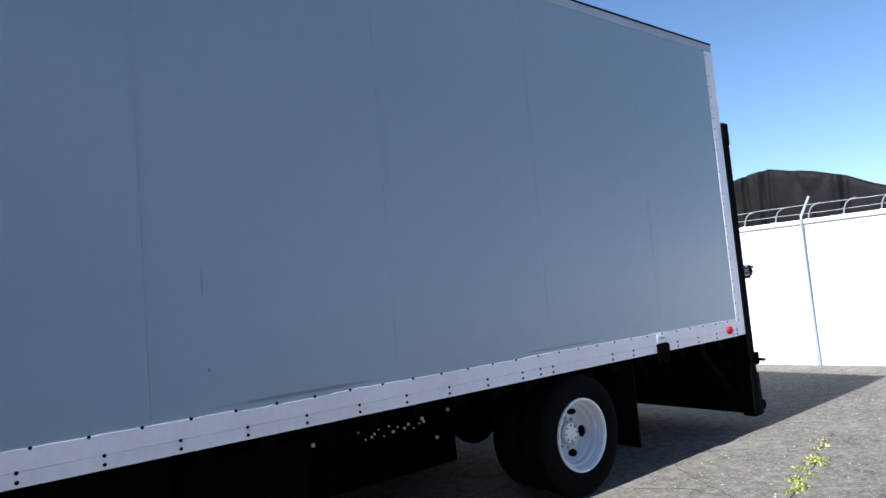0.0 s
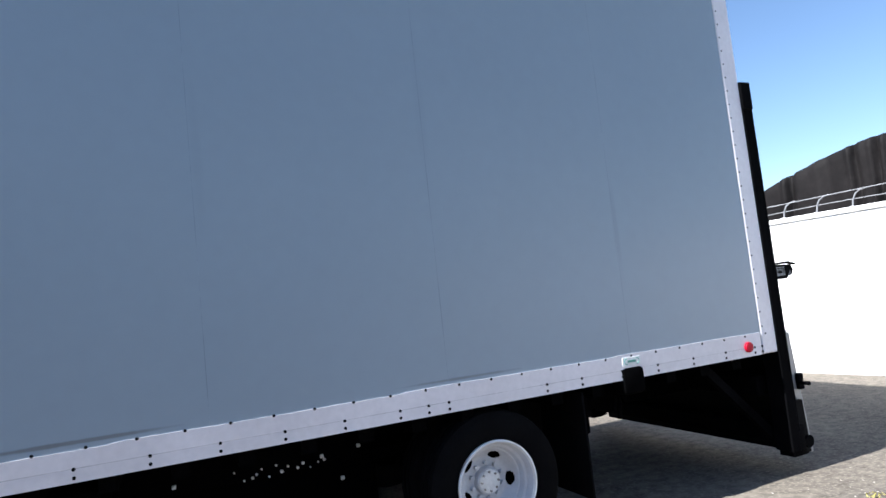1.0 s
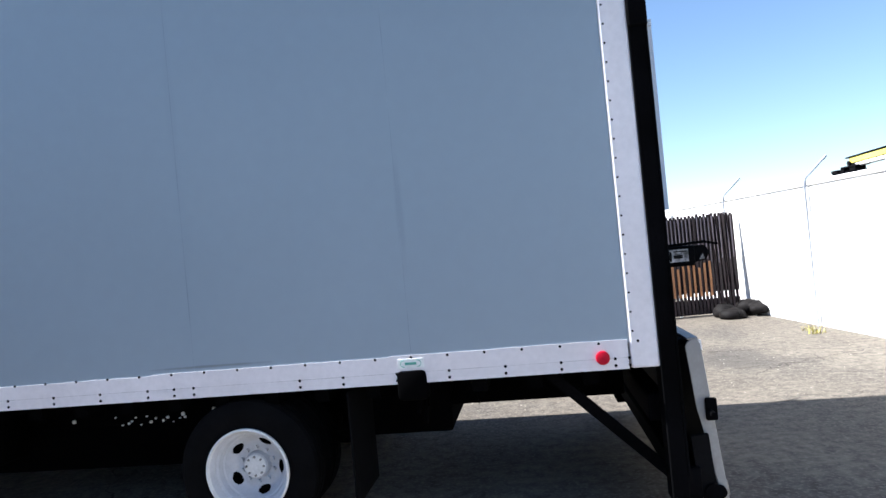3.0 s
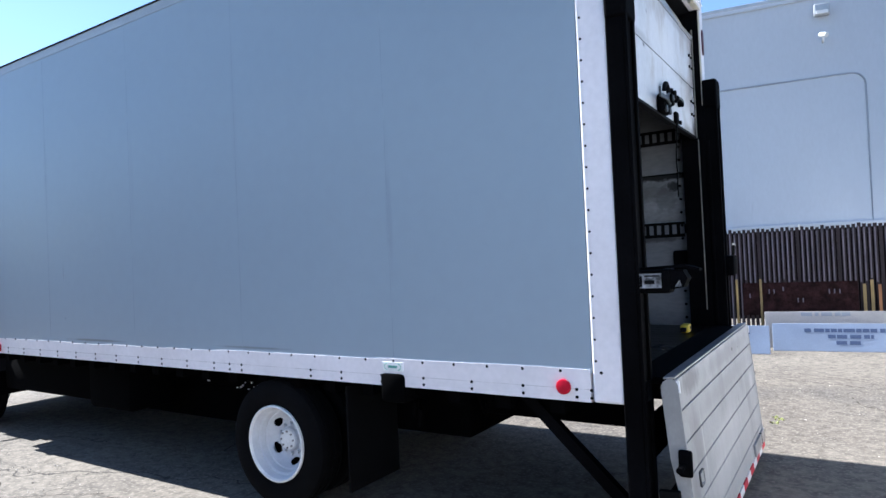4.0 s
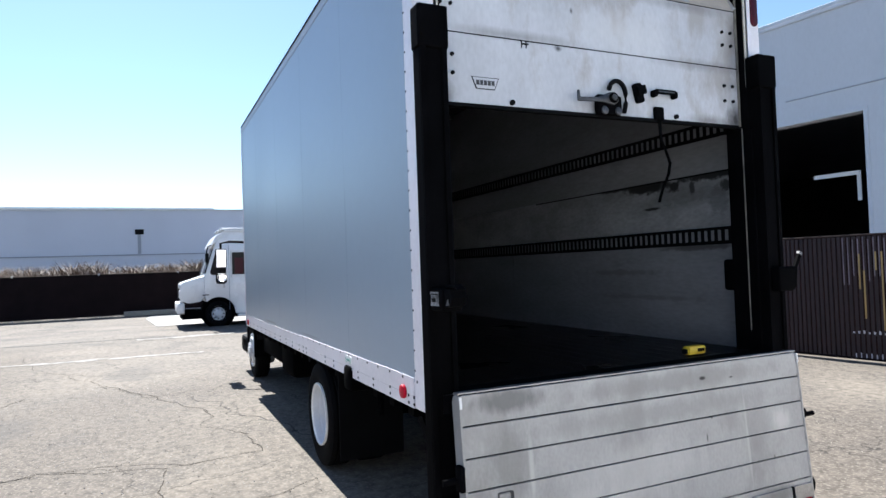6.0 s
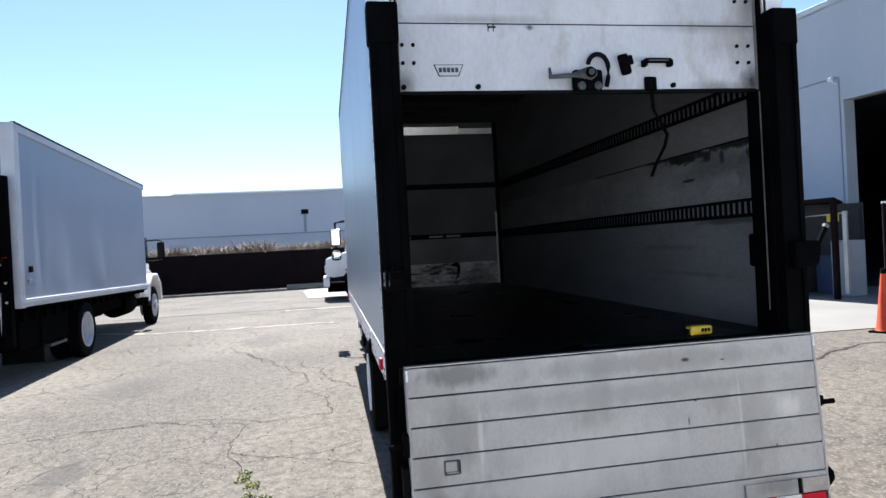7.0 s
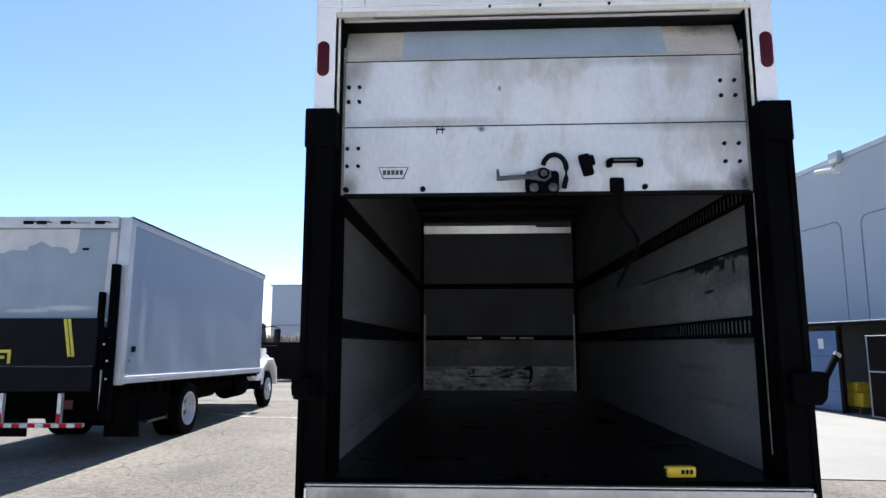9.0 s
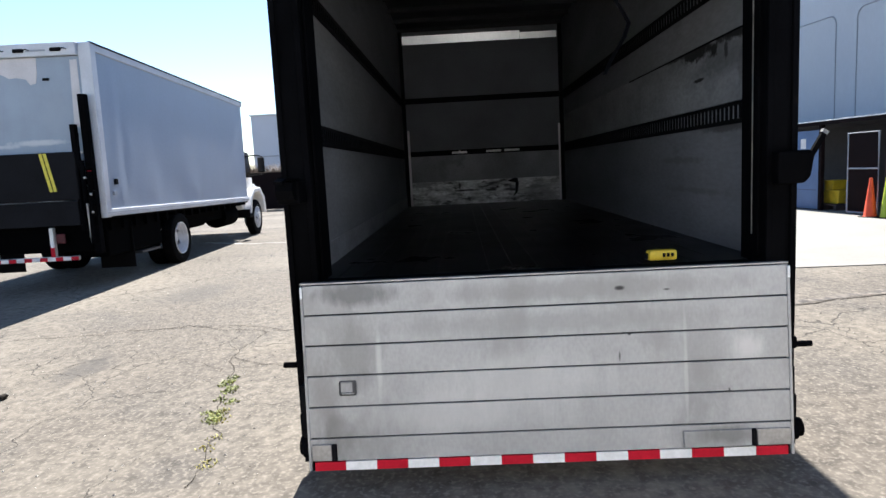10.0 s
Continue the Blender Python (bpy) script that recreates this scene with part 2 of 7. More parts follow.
def boxes(rows, bm=None):
    """Many plain boxes in one mesh: rows of x0, x1, y0, y1, z0, z1."""
    bm = bm or bmesh.new()
    for x0, x1, y0, y1, z0, z1 in rows:
        v = [bm.verts.new((x, y, z)) for x in (x0, x1) for y in (y0, y1) for z in (z0, z1)]
        for q in ((0, 1, 3, 2), (4, 6, 7, 5), (0, 4, 5, 1), (2, 3, 7, 6), (0, 2, 6, 4), (1, 5, 7, 3)):
            bm.faces.new([v[k] for k in q])
    return bm

# ---- setting ----
YARD = pose(0, 0, 0, 0, 0, 7.1)  # the yard's own axes, turned against the truck


def ground_material():
    m = bpy.data.materials.new("old_asphalt")
    m.use_nodes = True
    t = m.node_tree
    n, link = t.nodes, t.links.new
    b = n["Principled BSDF"]
    tc = n.new("ShaderNodeTexCoord")
    def tex(kind, scale, detail=4, vec=None, **kw):
        x = n.new(kind)
        x.inputs["Scale"].default_value = scale
        if "Detail" in x.inputs:
            x.inputs["Detail"].default_value = detail
        link(vec or tc.outputs["Object"], x.inputs["Vector"])
        return x
    def rng(sock, a, c, lo=0.0, hi=1.0):
        x = n.new("ShaderNodeMapRange")
        for k, v in enumerate((a, c, lo, hi)):
            x.inputs[k + 1].default_value = v
        link(sock, x.inputs[0])
        return x.outputs[0]
    def mix(a, c, fac, kind="MIX"):
        x = n.new("ShaderNodeMix")
        x.data_type, x.blend_type = "RGBA", kind
        for sock, val in ((x.inputs[6], a), (x.inputs[7], c), (x.inputs[0], fac)):
            if hasattr(val, "links"):
                link(val, sock)
            else:
                sock.default_value = val
        return x.outputs[2]
    def calc(op, a, c):
        x = n.new("ShaderNodeMath")
        x.operation = op
        for sock, val in zip(x.inputs, (a, c)):
            if hasattr(val, "links"):
                link(val, sock)
            else:
                sock.default_value = val
        return x.outputs[0]
    broad, mid, speck, grit = tex("ShaderNodeTexNoise", 0.22), tex("ShaderNodeTexNoise", 1.6, 6), tex("ShaderNodeTexNoise", 36, 8), tex("ShaderNodeTexVoronoi", 75)
    sand, patch, mott = tex("ShaderNodeTexNoise", 0.33, 6), tex("ShaderNodeTexNoise", 0.7, 5), tex("ShaderNodeTexNoise", 11, 6)
    col = mix((0.100, 0.085, 0.069, 1), (0.140, 0.122, 0.099, 1), rng(broad.outputs[0], 0.40, 0.60))
    col = mix(col, (0.085, 0.074, 0.062, 1), rng(mid.outputs[0], 0.52, 0.72, 0, 0.6))
    col = mix(col, (0.072, 0.064, 0.056, 1), rng(patch.outputs[0], 0.52, 0.66, 0, 0.75))
    col = mix(col, (0.19, 0.163, 0.128, 1), rng(sand.outputs[0], 0.50, 0.66, 0, 0.6))
    col = mix(col, rng(mott.outputs[0], 0.32, 0.68, 0.64, 1.32), 1.0, "MULTIPLY")
    col = mix(col, (0.235, 0.205, 0.168, 1), rng(speck.outputs[0], 0.50, 0.70, 0, 0.75))
    col = mix(col, (0.05, 0.045, 0.04, 1), rng(grit.outputs[0], 0.32, 0.05, 0, 0.5))
    # cracks: distorted cell borders, broken up by a slow noise
    warp = tex("ShaderNodeTexNoise", 2.2, 5)
    vadd = n.new("ShaderNodeVectorMath")
    vadd.operation = "MULTIPLY_ADD"
    link(warp.outputs["Color"], vadd.inputs[0])
    vadd.inputs[1].default_value = (0.7, 0.7, 0)
    link(tc.outputs["Object"], vadd.inputs[2])
    def cracks(scale, width, lo, hi, seed):
        mp = n.new("ShaderNodeMapping")
        mp.inputs["Location"].default_value = (seed, seed * 1.7, 0)
        mp.inputs["Scale"].default_value = (0.62, 1.0, 0.0)
        link(vadd.outputs[0], mp.inputs["Vector"])
        v = tex("ShaderNodeTexVoronoi", scale, vec=mp.outputs[0])
        v.feature = "DISTANCE_TO_EDGE"
        gate = tex("ShaderNodeTexNoise", 0.35, 2, vec=mp.outputs[0])
        return calc("MULTIPLY", rng(v.outputs["Distance"], width, width * 0.25), rng(gate.outputs[0], lo, hi))
    big, small = cracks(0.30, 0.0016, 0.48, 0.56, 3.1), cracks(1.1, 0.0048, 0.47, 0.58, 8.4)
    crack = calc("MAXIMUM", big, calc("MULTIPLY", small, 0.8))
    col = mix(col, (0.035, 0.03, 0.026, 1), crack)
    link(col, b.inputs["Base Color"])
    b.inputs["Roughness"].default_value = 0.9
    b.inputs["Specular IOR Level"].default_value = 0.25
    hgt = calc("SUBTRACT", calc("ADD", calc("MULTIPLY", speck.outputs[0], 0.25), calc("MULTIPLY", mid.outputs[0], 0.4)), calc("MULTIPLY", crack, 1.2))
    bp = n.new("ShaderNodeBump")
    bp.inputs["Strength"].default_value, bp.inputs["Distance"].default_value = 0.6, 0.012
    link(hgt, bp.inputs["Height"])
    link(bp.outputs[0], b.inputs["Normal"])
    return m


ASPHALT = ground_material()
spots(ASPHALT, [((4.0, 0.69, 0), (0.5, 0.22, 1), (0.05, 0.046, 0.043), 0.6), ((0.6, 0.3, 0), (0.9, 0.5, 1), (0.065, 0.06, 0.055), 0.5), ((-3.0, 1.6, 0), (1.2, 0.6, 1), (0.065, 0.06, 0.055), 0.5), ((7.6, 7.6, 0), (0.5, 0.9, 1), (0.06, 0.055, 0.05), 0.5), ((6.6, 0.6, 0), (0.7, 0.3, 1), (0.06, 0.055, 0.05), 0.4)], (0, 0, 0), 5, 0.9)
CONCRETE = surface("pale_concrete", (0.22, 0.207, 0.183), 0.85, var=0.1, scale=0.6, grain=30, bump=0.2, stain=(0.17, 0.16, 0.145), stain_scale=0.9, stain_at=0.6)
STUCCO = surface("painted_tilt_up_concrete", (0.50, 0.53, 0.58), 0.8, var=0.03, scale=0.35, grain=20, bump=0.08, stain=(0.46, 0.49, 0.54), stain_scale=0.5, stain_at=0.55, stretch=(1, 1, 0.4))
FARWALL = surface("far_grey_wall", (0.58, 0.61, 0.68), 0.8, var=0.04, scale=0.2, bump=0.05)
# Grey that holds the shadow of wall grooves; plain grey parts share it.
GROOVE = surface("groove_shadow_grey", (0.32, 0.345, 0.39), 0.8, var=0.05)
WALLWHITE = surface("whitewashed_block", (0.80, 0.79, 0.77), 0.8, var=0.04, scale=0.8, grain=25, bump=0.15, stain=(0.66, 0.64, 0.6), stain_scale=1.2, stain_at=0.66)
# Inner faces of warehouse and shelter; their lack of light is in this colour.
DARKWALL = surface("shade_dark_inner_wall", (0.06, 0.06, 0.065), 0.9, var=0.1)
BROWN = surface("brown_slat", (0.062, 0.040, 0.037), 0.7, var=0.2, scale=4, bump=0.2, stretch=(6, 6, 0.6))
ORANGEWOOD = surface("bare_orange_slat", (0.38, 0.17, 0.07), 0.75, var=0.2, scale=4, bump=0.2, stretch=(6, 6, 0.6))
TANWOOD = surface("tan_post", (0.36, 0.25, 0.10), 0.75, var=0.2, scale=4, bump=0.2, stretch=(6, 6, 0.6))
SCREEN = surface("dark_fence_screen", (0.010, 0.006, 0.0065), 0.9, var=0.2, scale=2, bump=0.2, spec=0.1)
SIGNBLUE = surface("faded_sign_board", (0.27, 0.33, 0.45), 0.6, var=0.06, scale=2, bump=0.05)
BEIGEBOARD = surface("weathered_beige_board", (0.46, 0.43, 0.41), 0.7, var=0.08, scale=2, bump=0.05, stain=(0.33, 0.31, 0.3), stain_scale=2.5, stain_at=0.58)
INK = surface("dark_blue_lettering", (0.06, 0.09, 0.18), 0.6, var=0.05, bump=0.0)
TARP = surface("black_tarpaulin", (0.010, 0.0085, 0.0085), 0.7, var=0.25, scale=2.5, grain=18, bump=0.3, spec=0.12)
GALV = surface("galvanised_tube", (0.5, 0.5, 0.5), 0.4, metal=0.6, var=0.08, bump=0.05)
CONEORANGE = surface("orange_cone_plastic", (0.75, 0.085, 0.02), 0.45, var=0.08, bump=0.05)
CONELIME = surface("lime_cone_plastic", (0.40, 0.50, 0.03), 0.45, var=0.08, bump=0.05)
BLUEPAINT = surface("blue_painted_door", (0.10, 0.17, 0.32), 0.5, var=0.1, scale=2, bump=0.05)

# ground: one sheet to the horizon, finer near the truck
bm = bmesh.new()
cuts = [-1500, -400, -120, -60, -30, -15, -8, -4, 0, 4, 8, 12, 16, 24, 40, 80, 200, 600, 1500]
grid = [[bm.verts.new((x, y, 0)) for y in cuts] for x in cuts]
for i in range(len(cuts) - 1):
    for j in range(len(cuts) - 1):
        bm.faces.new((grid[i][j], grid[i + 1][j], grid[i + 1][j + 1], grid[i][j + 1]))
solid("ground", bm, ASPHALT, "sun-bleached cracked asphalt yard with pale grit", "ground")
solid("pavement", prism([(-40, 8.0), (0.75, 7.4), (0.95, 11.4), (-1.2, 17.5), (-40, 17.5)], "z", -0.05, 0.012), CONCRETE, "pale concrete apron beside the warehouse doors", "pavement")
solid("kerb", box(-20.62, -20.3, 0.9, 12.0, 0, 0.2, 0.03), CONCRETE, "low pale concrete kerb along the dark fence", "kerb")
solid("pavement_patch", prism([(-17.8, 1.72), (-13.5, 2.05), (-13.0, 9.5), (-19.9, 9.5), (-19.9, 1.9)], "z", -0.05, 0.01), CONCRETE, "bright concrete slab under the step van", "pavement")


def yard_solid(*a, **k):
    ob = solid(*a, **k)
    ob.matrix_basis = YARD
    return ob


# warehouse: front wall with a tall door opening, grooves, lamps
V0, ROOF, UE = 16.37, 7.33, 10.95
D0, D1, DH = -2.81, 1.94, 4.76
warehouse = thing("warehouse", (0, 0, 0), "tall pale grey tilt-up concrete warehouse with a dark open doorway", "building", kind="structure", rz=7.1, local=True)
bm = box(-30, D0, V0, V0 + 0.3, 0, ROOF)
box(D1, UE, V0, V0 + 0.3, 0, ROOF, bm=bm)
box(D0, D1, V0, V0 + 0.3, DH, ROOF, bm=bm)
part("wall", bm, STUCCO, warehouse)
part("roof", box(-30, UE, V0 + 0.3, V0 + 30, ROOF - 0.5, ROOF - 0.2), STUCCO, warehouse)
part("parapet", box(-30, UE + 0.3, V0 - 0.03, V0 + 0.36, ROOF, ROOF + 0.09, 0.01), GALV, warehouse)
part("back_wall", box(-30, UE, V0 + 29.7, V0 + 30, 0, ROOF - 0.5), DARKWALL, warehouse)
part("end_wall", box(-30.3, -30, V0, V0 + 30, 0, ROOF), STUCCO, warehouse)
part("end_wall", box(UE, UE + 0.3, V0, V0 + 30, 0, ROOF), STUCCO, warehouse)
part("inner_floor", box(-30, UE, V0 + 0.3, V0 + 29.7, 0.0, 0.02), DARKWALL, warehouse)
part("door_side_frame", box(D0 - 0.09, D0, V0 - 0.02, V0 + 0.34, 0, DH + 0.09, 0.01), STUCCO, warehouse)
part("door_side_frame", box(D1, D1 + 0.09, V0 - 0.02, V0 + 0.34, 0, DH + 0.09, 0.01), STUCCO, warehouse)
part("door_lintel", box(D0, D1, V0 - 0.02, V0 + 0.34, DH, DH + 0.09, 0.01), STUCCO, warehouse)
bm = box(0.15, 1.26, V0 + 1.2, V0 + 1.24, 3.48, 3.58)
box(1.17, 1.26, V0 + 1.2, V0 + 1.24, 2.85, 3.48, bm=bm)
part("bracket", bm, WALLWHITE, warehouse, "white right-angled rail inside the doorway")


def groove_path(u0, u1, z0, z1, r=0.28, open_left=False):
    """A raised reveal line round a panel, with rounded upper corners."""
    pts = []
    if not open_left:
        pts.append((u0, z0))
    for a in range(0, 91, 15):
        k = radians(180 - a)
        if not open_left:
            pts.append((u0 + r + r * math.cos(k), z1 - r + r * math.sin(k)))
    if open_left:
        pts.append((u0, z1))
    for a in range(0, 91, 15):
        k = radians(90 - a)
        pts.append((u1 - r + r * math.cos(k), z1 - r + r * math.sin(k)))
    pts.append((u1, z0))
    return rod([(u, V0 - 0.004, z) for u, z in pts], 0.022, 6)


part("reveal_line", groove_path(3.42, 9.40, 0.0, 5.42), GROOVE, warehouse, smooth=60)
part("reveal_line", groove_path(-7.75, -5.42, 0.0, 5.4), GROOVE, warehouse, smooth=60)
part("reveal_line", groove_path(-5.3, -2.93, 0.0, 5.38, r=0.05), GROOVE, warehouse, smooth=60)
part("reveal_line", groove_path(-14.0, -8.6, 0.0, 5.4), GROOVE, warehouse, smooth=60)
part("reveal_line", rod([(0.2, V0 - 0.004, 5.36), (3.4, V0 - 0.004, 5.36)], 0.018, 6), GROOVE, warehouse)
part("patched_doorway", box(5.55, 6.98, V0 - 0.012, V0, 0, 4.53, 0.004), STUCCO, warehouse)
part("reveal_line", rod([(3.45, V0 - 0.004, 4.55), (5.5, V0 - 0.004, 4.55)], 0.012, 6), GROOVE, warehouse)
part("decal", prism([(2.46, 2.38), (2.53, 2.36), (2.58, 2.44), (2.52, 2.47)], "y", V0 - 0.018, V0 - 0.013), BLUEPAINT, warehouse)
part("decal", prism([(2.50, 2.44), (2.55, 2.44), (2.58, 2.50), (2.53, 2.51)], "y", V0 - 0.022, V0 - 0.018), TAPERED, warehouse)
part("patched_doorway", box(2.35, 3.05, V0 - 0.012, V0, 2.3, 5.05, 0.004), STUCCO, warehouse)
part("ledge", box(3.2, UE, V0 - 0.05, V0, 2.0, 2.07, 0.01), STUCCO, warehouse)
part("conduit", rod([(-5.36, V0 - 0.05, 2.3), (-5.36, V0 - 0.05, 5.1)], 0.03, 8), GALV, warehouse)


def flood_lamp(u, z, k=1.0):
    b = part("wall_lamp", box(u - 0.16 * k, u + 0.16 * k, V0 - 0.2, V0 - 0.02, z, z + 0.26 * k, 0.03), GALV, warehouse)
    part("lamp_lens", box(u - 0.12 * k, u + 0.12 * k, V0 - 0.21, V0 - 0.19, z + 0.02, z + 0.1 * k, 0.01), WALLWHITE, b)
    part("lamp_arm", rod([(u, V0 - 0.02, z + 0.3 * k), (u, V0 - 0.12, z + 0.24 * k)], 0.02, 8), GALV, b)


flood_lamp(8.62, 6.8)
flood_lamp(-8.43, 7.16, 1.4)
for u, z, k in ((8.62, 6.33, 1.0), (-5.8, 6.55, 1.5), (-3.0, 5.33, 1.0)):
    b = part("security_camera", cyl((u, V0 - 0.2, z), (0.5, -1, -0.35), 0.055 * k, 0.26 * k, 14, bevel=0.01), WALLWHITE, warehouse, smooth=40)
    part("camera_bracket", rod([(u, V0, z - 0.12), (u, V0 - 0.12, z - 0.1), (u, V0 - 0.16, z)], 0.022, 8), WALLWHITE, b)

b = part("security_camera", cyl((-8.72, V0 - 0.3, 6.98), (-1, -0.25, 0.12), 0.08, 0.62, 14, bevel=0.02), WALLWHITE, warehouse, smooth=40)
part("camera_bracket", rod([(-8.42, V0, 6.84), (-8.42, V0 - 0.2, 6.84), (-8.48, V0 - 0.24, 6.95)], 0.035, 8), WALLWHITE, b, smooth=50)
part("camera_stem", rod([(-8.45, V0 - 0.1, 7.16), (-8.5, V0 - 0.2, 7.0)], 0.035, 8), GALV, b)
part("fascia", box(-30, UE + 0.3, V0 - 0.045, V0 - 0.001, ROOF - 0.09, ROOF - 0.004, 0.01), STUCCO, warehouse, "pale band under the roof edge")
for u, z, w, h in ((-5.55, 6.15, 0.16, 0.2), (-5.9, 5.85, 0.12, 0.16), (-5.18, 2.72, 0.2, 0.42), (-6.3, 4.35, 0.16, 0.1)):
    part("junction_box", box(u - w / 2, u + w / 2, V0 - 0.1, V0, z, z + h, 0.015), GALV, warehouse)
part("conduit", rod([(-5.55, V0 - 0.03, 5.45), (-5.55, V0 - 0.03, 6.15)], 0.015, 6), GROOVE, warehouse)
part("conduit", rod([(-5.18, V0 - 0.03, 3.1), (-5.18, V0 - 0.03, 2.2)], 0.015, 6), GROOVE, warehouse)

# white boundary wall with posts and wire brackets
U0, WH = 10.6, 2.08
yard_solid("wall_white", box(U0, U0 + 0.18, -30, V0 + 0.3, 0, WH), WALLWHITE, "whitewashed boundary wall in full sun", "wall")
yard_solid("wall_coping", box(U0 - 0.03, U0 + 0.21, -30, V0 + 0.3, WH, WH + 0.07, 0.025), WALLWHITE, "rounded white coping on the boundary wall", "trim")
for v in (-8.4, -5.6, -2.75, 0.1, 2.92, 5.98, 8.47, 11.3):
    wp = thing("wall_post", tuple(YARD @ Vector((U0, v, 0))), "white tube post clamped to the boundary wall", "post", "posts of the boundary wall", rz=7.1, local=True)
    part("post", rod([(-0.05, 0, 0), (-0.05, 0, WH + 0.05), (-0.03, 0, WH + 0.12), (0.28, -0.05, WH + 0.42)], 0.018, 8), GROOVE, wp, smooth=50)
WIREGREY = surface("pale_wire", (0.27, 0.27, 0.28), 0.5, var=0.1, bump=0.0)
for v in np.arange(-9.1, 6.3, 0.46):
    rb = thing("wire_bracket", tuple(YARD @ Vector((U0 + 0.09, float(v), WH + 0.07))), "curved white bracket holding wire on the wall coping", "bracket", "wire brackets on the wall", rz=7.1, local=True)
    part("arm", rod([(0, 0, -0.01), (0, -0.02, 0.1), (0.01, -0.05, 0.17), (0.03, -0.10, 0.21), (0.05, -0.17, 0.225)], 0.010, 6), WIREGREY, rb, smooth=60)
    part("foot", box(-0.03, 0.03, -0.02, 0.02, -0.002, 0.012, 0.004), WALLWHITE, rb)
for k, (du, dz, r) in enumerate(((0.10, 0.165, 0.005), (0.12, 0.285, 0.006))):
    yard_solid("wire", rod([(U0 + du, v, WH + dz + 0.012 * math.sin(v * 2 + k)) for v in np.arange(-12, 6.4, 0.7)], r, 5), WIREGREY, "strands of pale coated fence wire", "wire")

# dark screened fence at the far end, dry weeds, long low building
FX = -20.8
ff = thing("screen_fence", (FX, 0, 0), "chain-link fence with a dark privacy screen", "fence", kind="structure")
part("screen", box(FX, FX + 0.02, -40, 30, 0.06, 1.72), SCREEN, ff)
for y in np.arange(-39, 30, 3.0):
    part("fence_post", cyl((FX - 0.05, float(y), 0.9), "z", 0.035, 1.8, 10), GALV, ff)
part("top_rail", cyl((FX - 0.05, -5, 1.74), "y", 0.022, 70, 8), SCREEN, ff)
fb = thing("far_building", (-37, -2, 0), "long low pale grey industrial building behind the fence", "building", kind="structure")
part("wall", box(-60, -37, -10.8, 60, 0, 5.9), FARWALL, fb)
part("parapet", box(-60.1, -36.9, -10.9, 60, 5.9, 6.0), GALV, fb)
part("upper_roof", box(-58, -39.5, -8.0, 6.2, 5.9, 6.35), WALLWHITE, fb)
part("ledge", box(-37, -36.93, -10.8, 60, 3.0, 3.07), GROOVE, fb)
part("vent", box(-37, -36.93, 1.1, 1.62, 4.35, 4.68, 0.02), BLACK, fb)
part("vent_pipe", box(-37, -36.95, 1.25, 1.45, 3.1, 4.35), GROOVE, fb)
# behind the camera: plain unseen wall, added to close the yard's dark gap
solid("added_wall_south", box(-21, 14, -26.2, -26, 0, 4.2), STUCCO, "plain pale wall added out of view to close the yard", "wall")

# ---- the box truck ----
GREENPRINT = surface("green_print", (0.10, 0.35, 0.28), 0.5, var=0.05, bump=0.0)
YL, YR, XF, XB = 3.085, 5.565, -0.43, 5.943   # outer sides, front and rear of the cargo box
ZB, ZP, ZT, FLOOR = 0.882, 1.05, 3.68, 0.985
truck = thing("box_truck", (2.6, 4.325, 0), "grey-sided box truck with white rails, open roll door and raised liftgate", "truck")

RAILGREY = surface("grey_roof_rail", (0.34, 0.38, 0.42), 0.45, var=0.06, bump=0.05, stain=(0.2, 0.21, 0.22), stain_scale=4, stain_at=0.62)
spots(PANEL, [((1.02, 3.09, 1.65), (0.006, 0.1, 0.1), (0.12, 0.13, 0.14), 0.45), ((1.03, 3.09, 1.233), (0.008, 0.1, 0.012), (0.1, 0.1, 0.11), 0.8), ((2.10, 3.09, 2.35), (0.03, 0.1, 0.45), (0.17, 0.21, 0.25), 0.12), ((4.63, 3.09, 1.85), (0.03, 0.1, 0.4), (0.17, 0.21, 0.25), 0.3), ((4.63, 3.09, 2.9), (0.05, 0.1, 0.5), (0.27, 0.32, 0.37), 0.10), ((3.33, 3.09, 2.6), (0.04, 0.1, 0.7), (0.19, 0.24, 0.29), 0.15), ((0.77, 3.09, 2.4), (0.04, 0.1, 0.8), (0.19, 0.24, 0.29), 0.15), ((1.5, 3.09, 1.055), (0.5, 0.1, 0.012), (0.13, 0.14, 0.15), 0.8), ((3.4, 3.09, 1.06), (0.4, 0.1, 0.01), (0.13, 0.14, 0.15), 0.6)], (2.6, 4.325, 0), 7, 0.6, (1, 1, 0.3))
# Greyer rail white that stands for the shade along the rail's crease.
CREASE = surface("crease_shade", (0.60, 0.57, 0.58), 0.6, var=0.15, scale=4, bump=0.0)
LAPSEAL = surface("lap_sealant", (0.244, 0.30, 0.357), 0.6, var=0.2, bump=0.0)
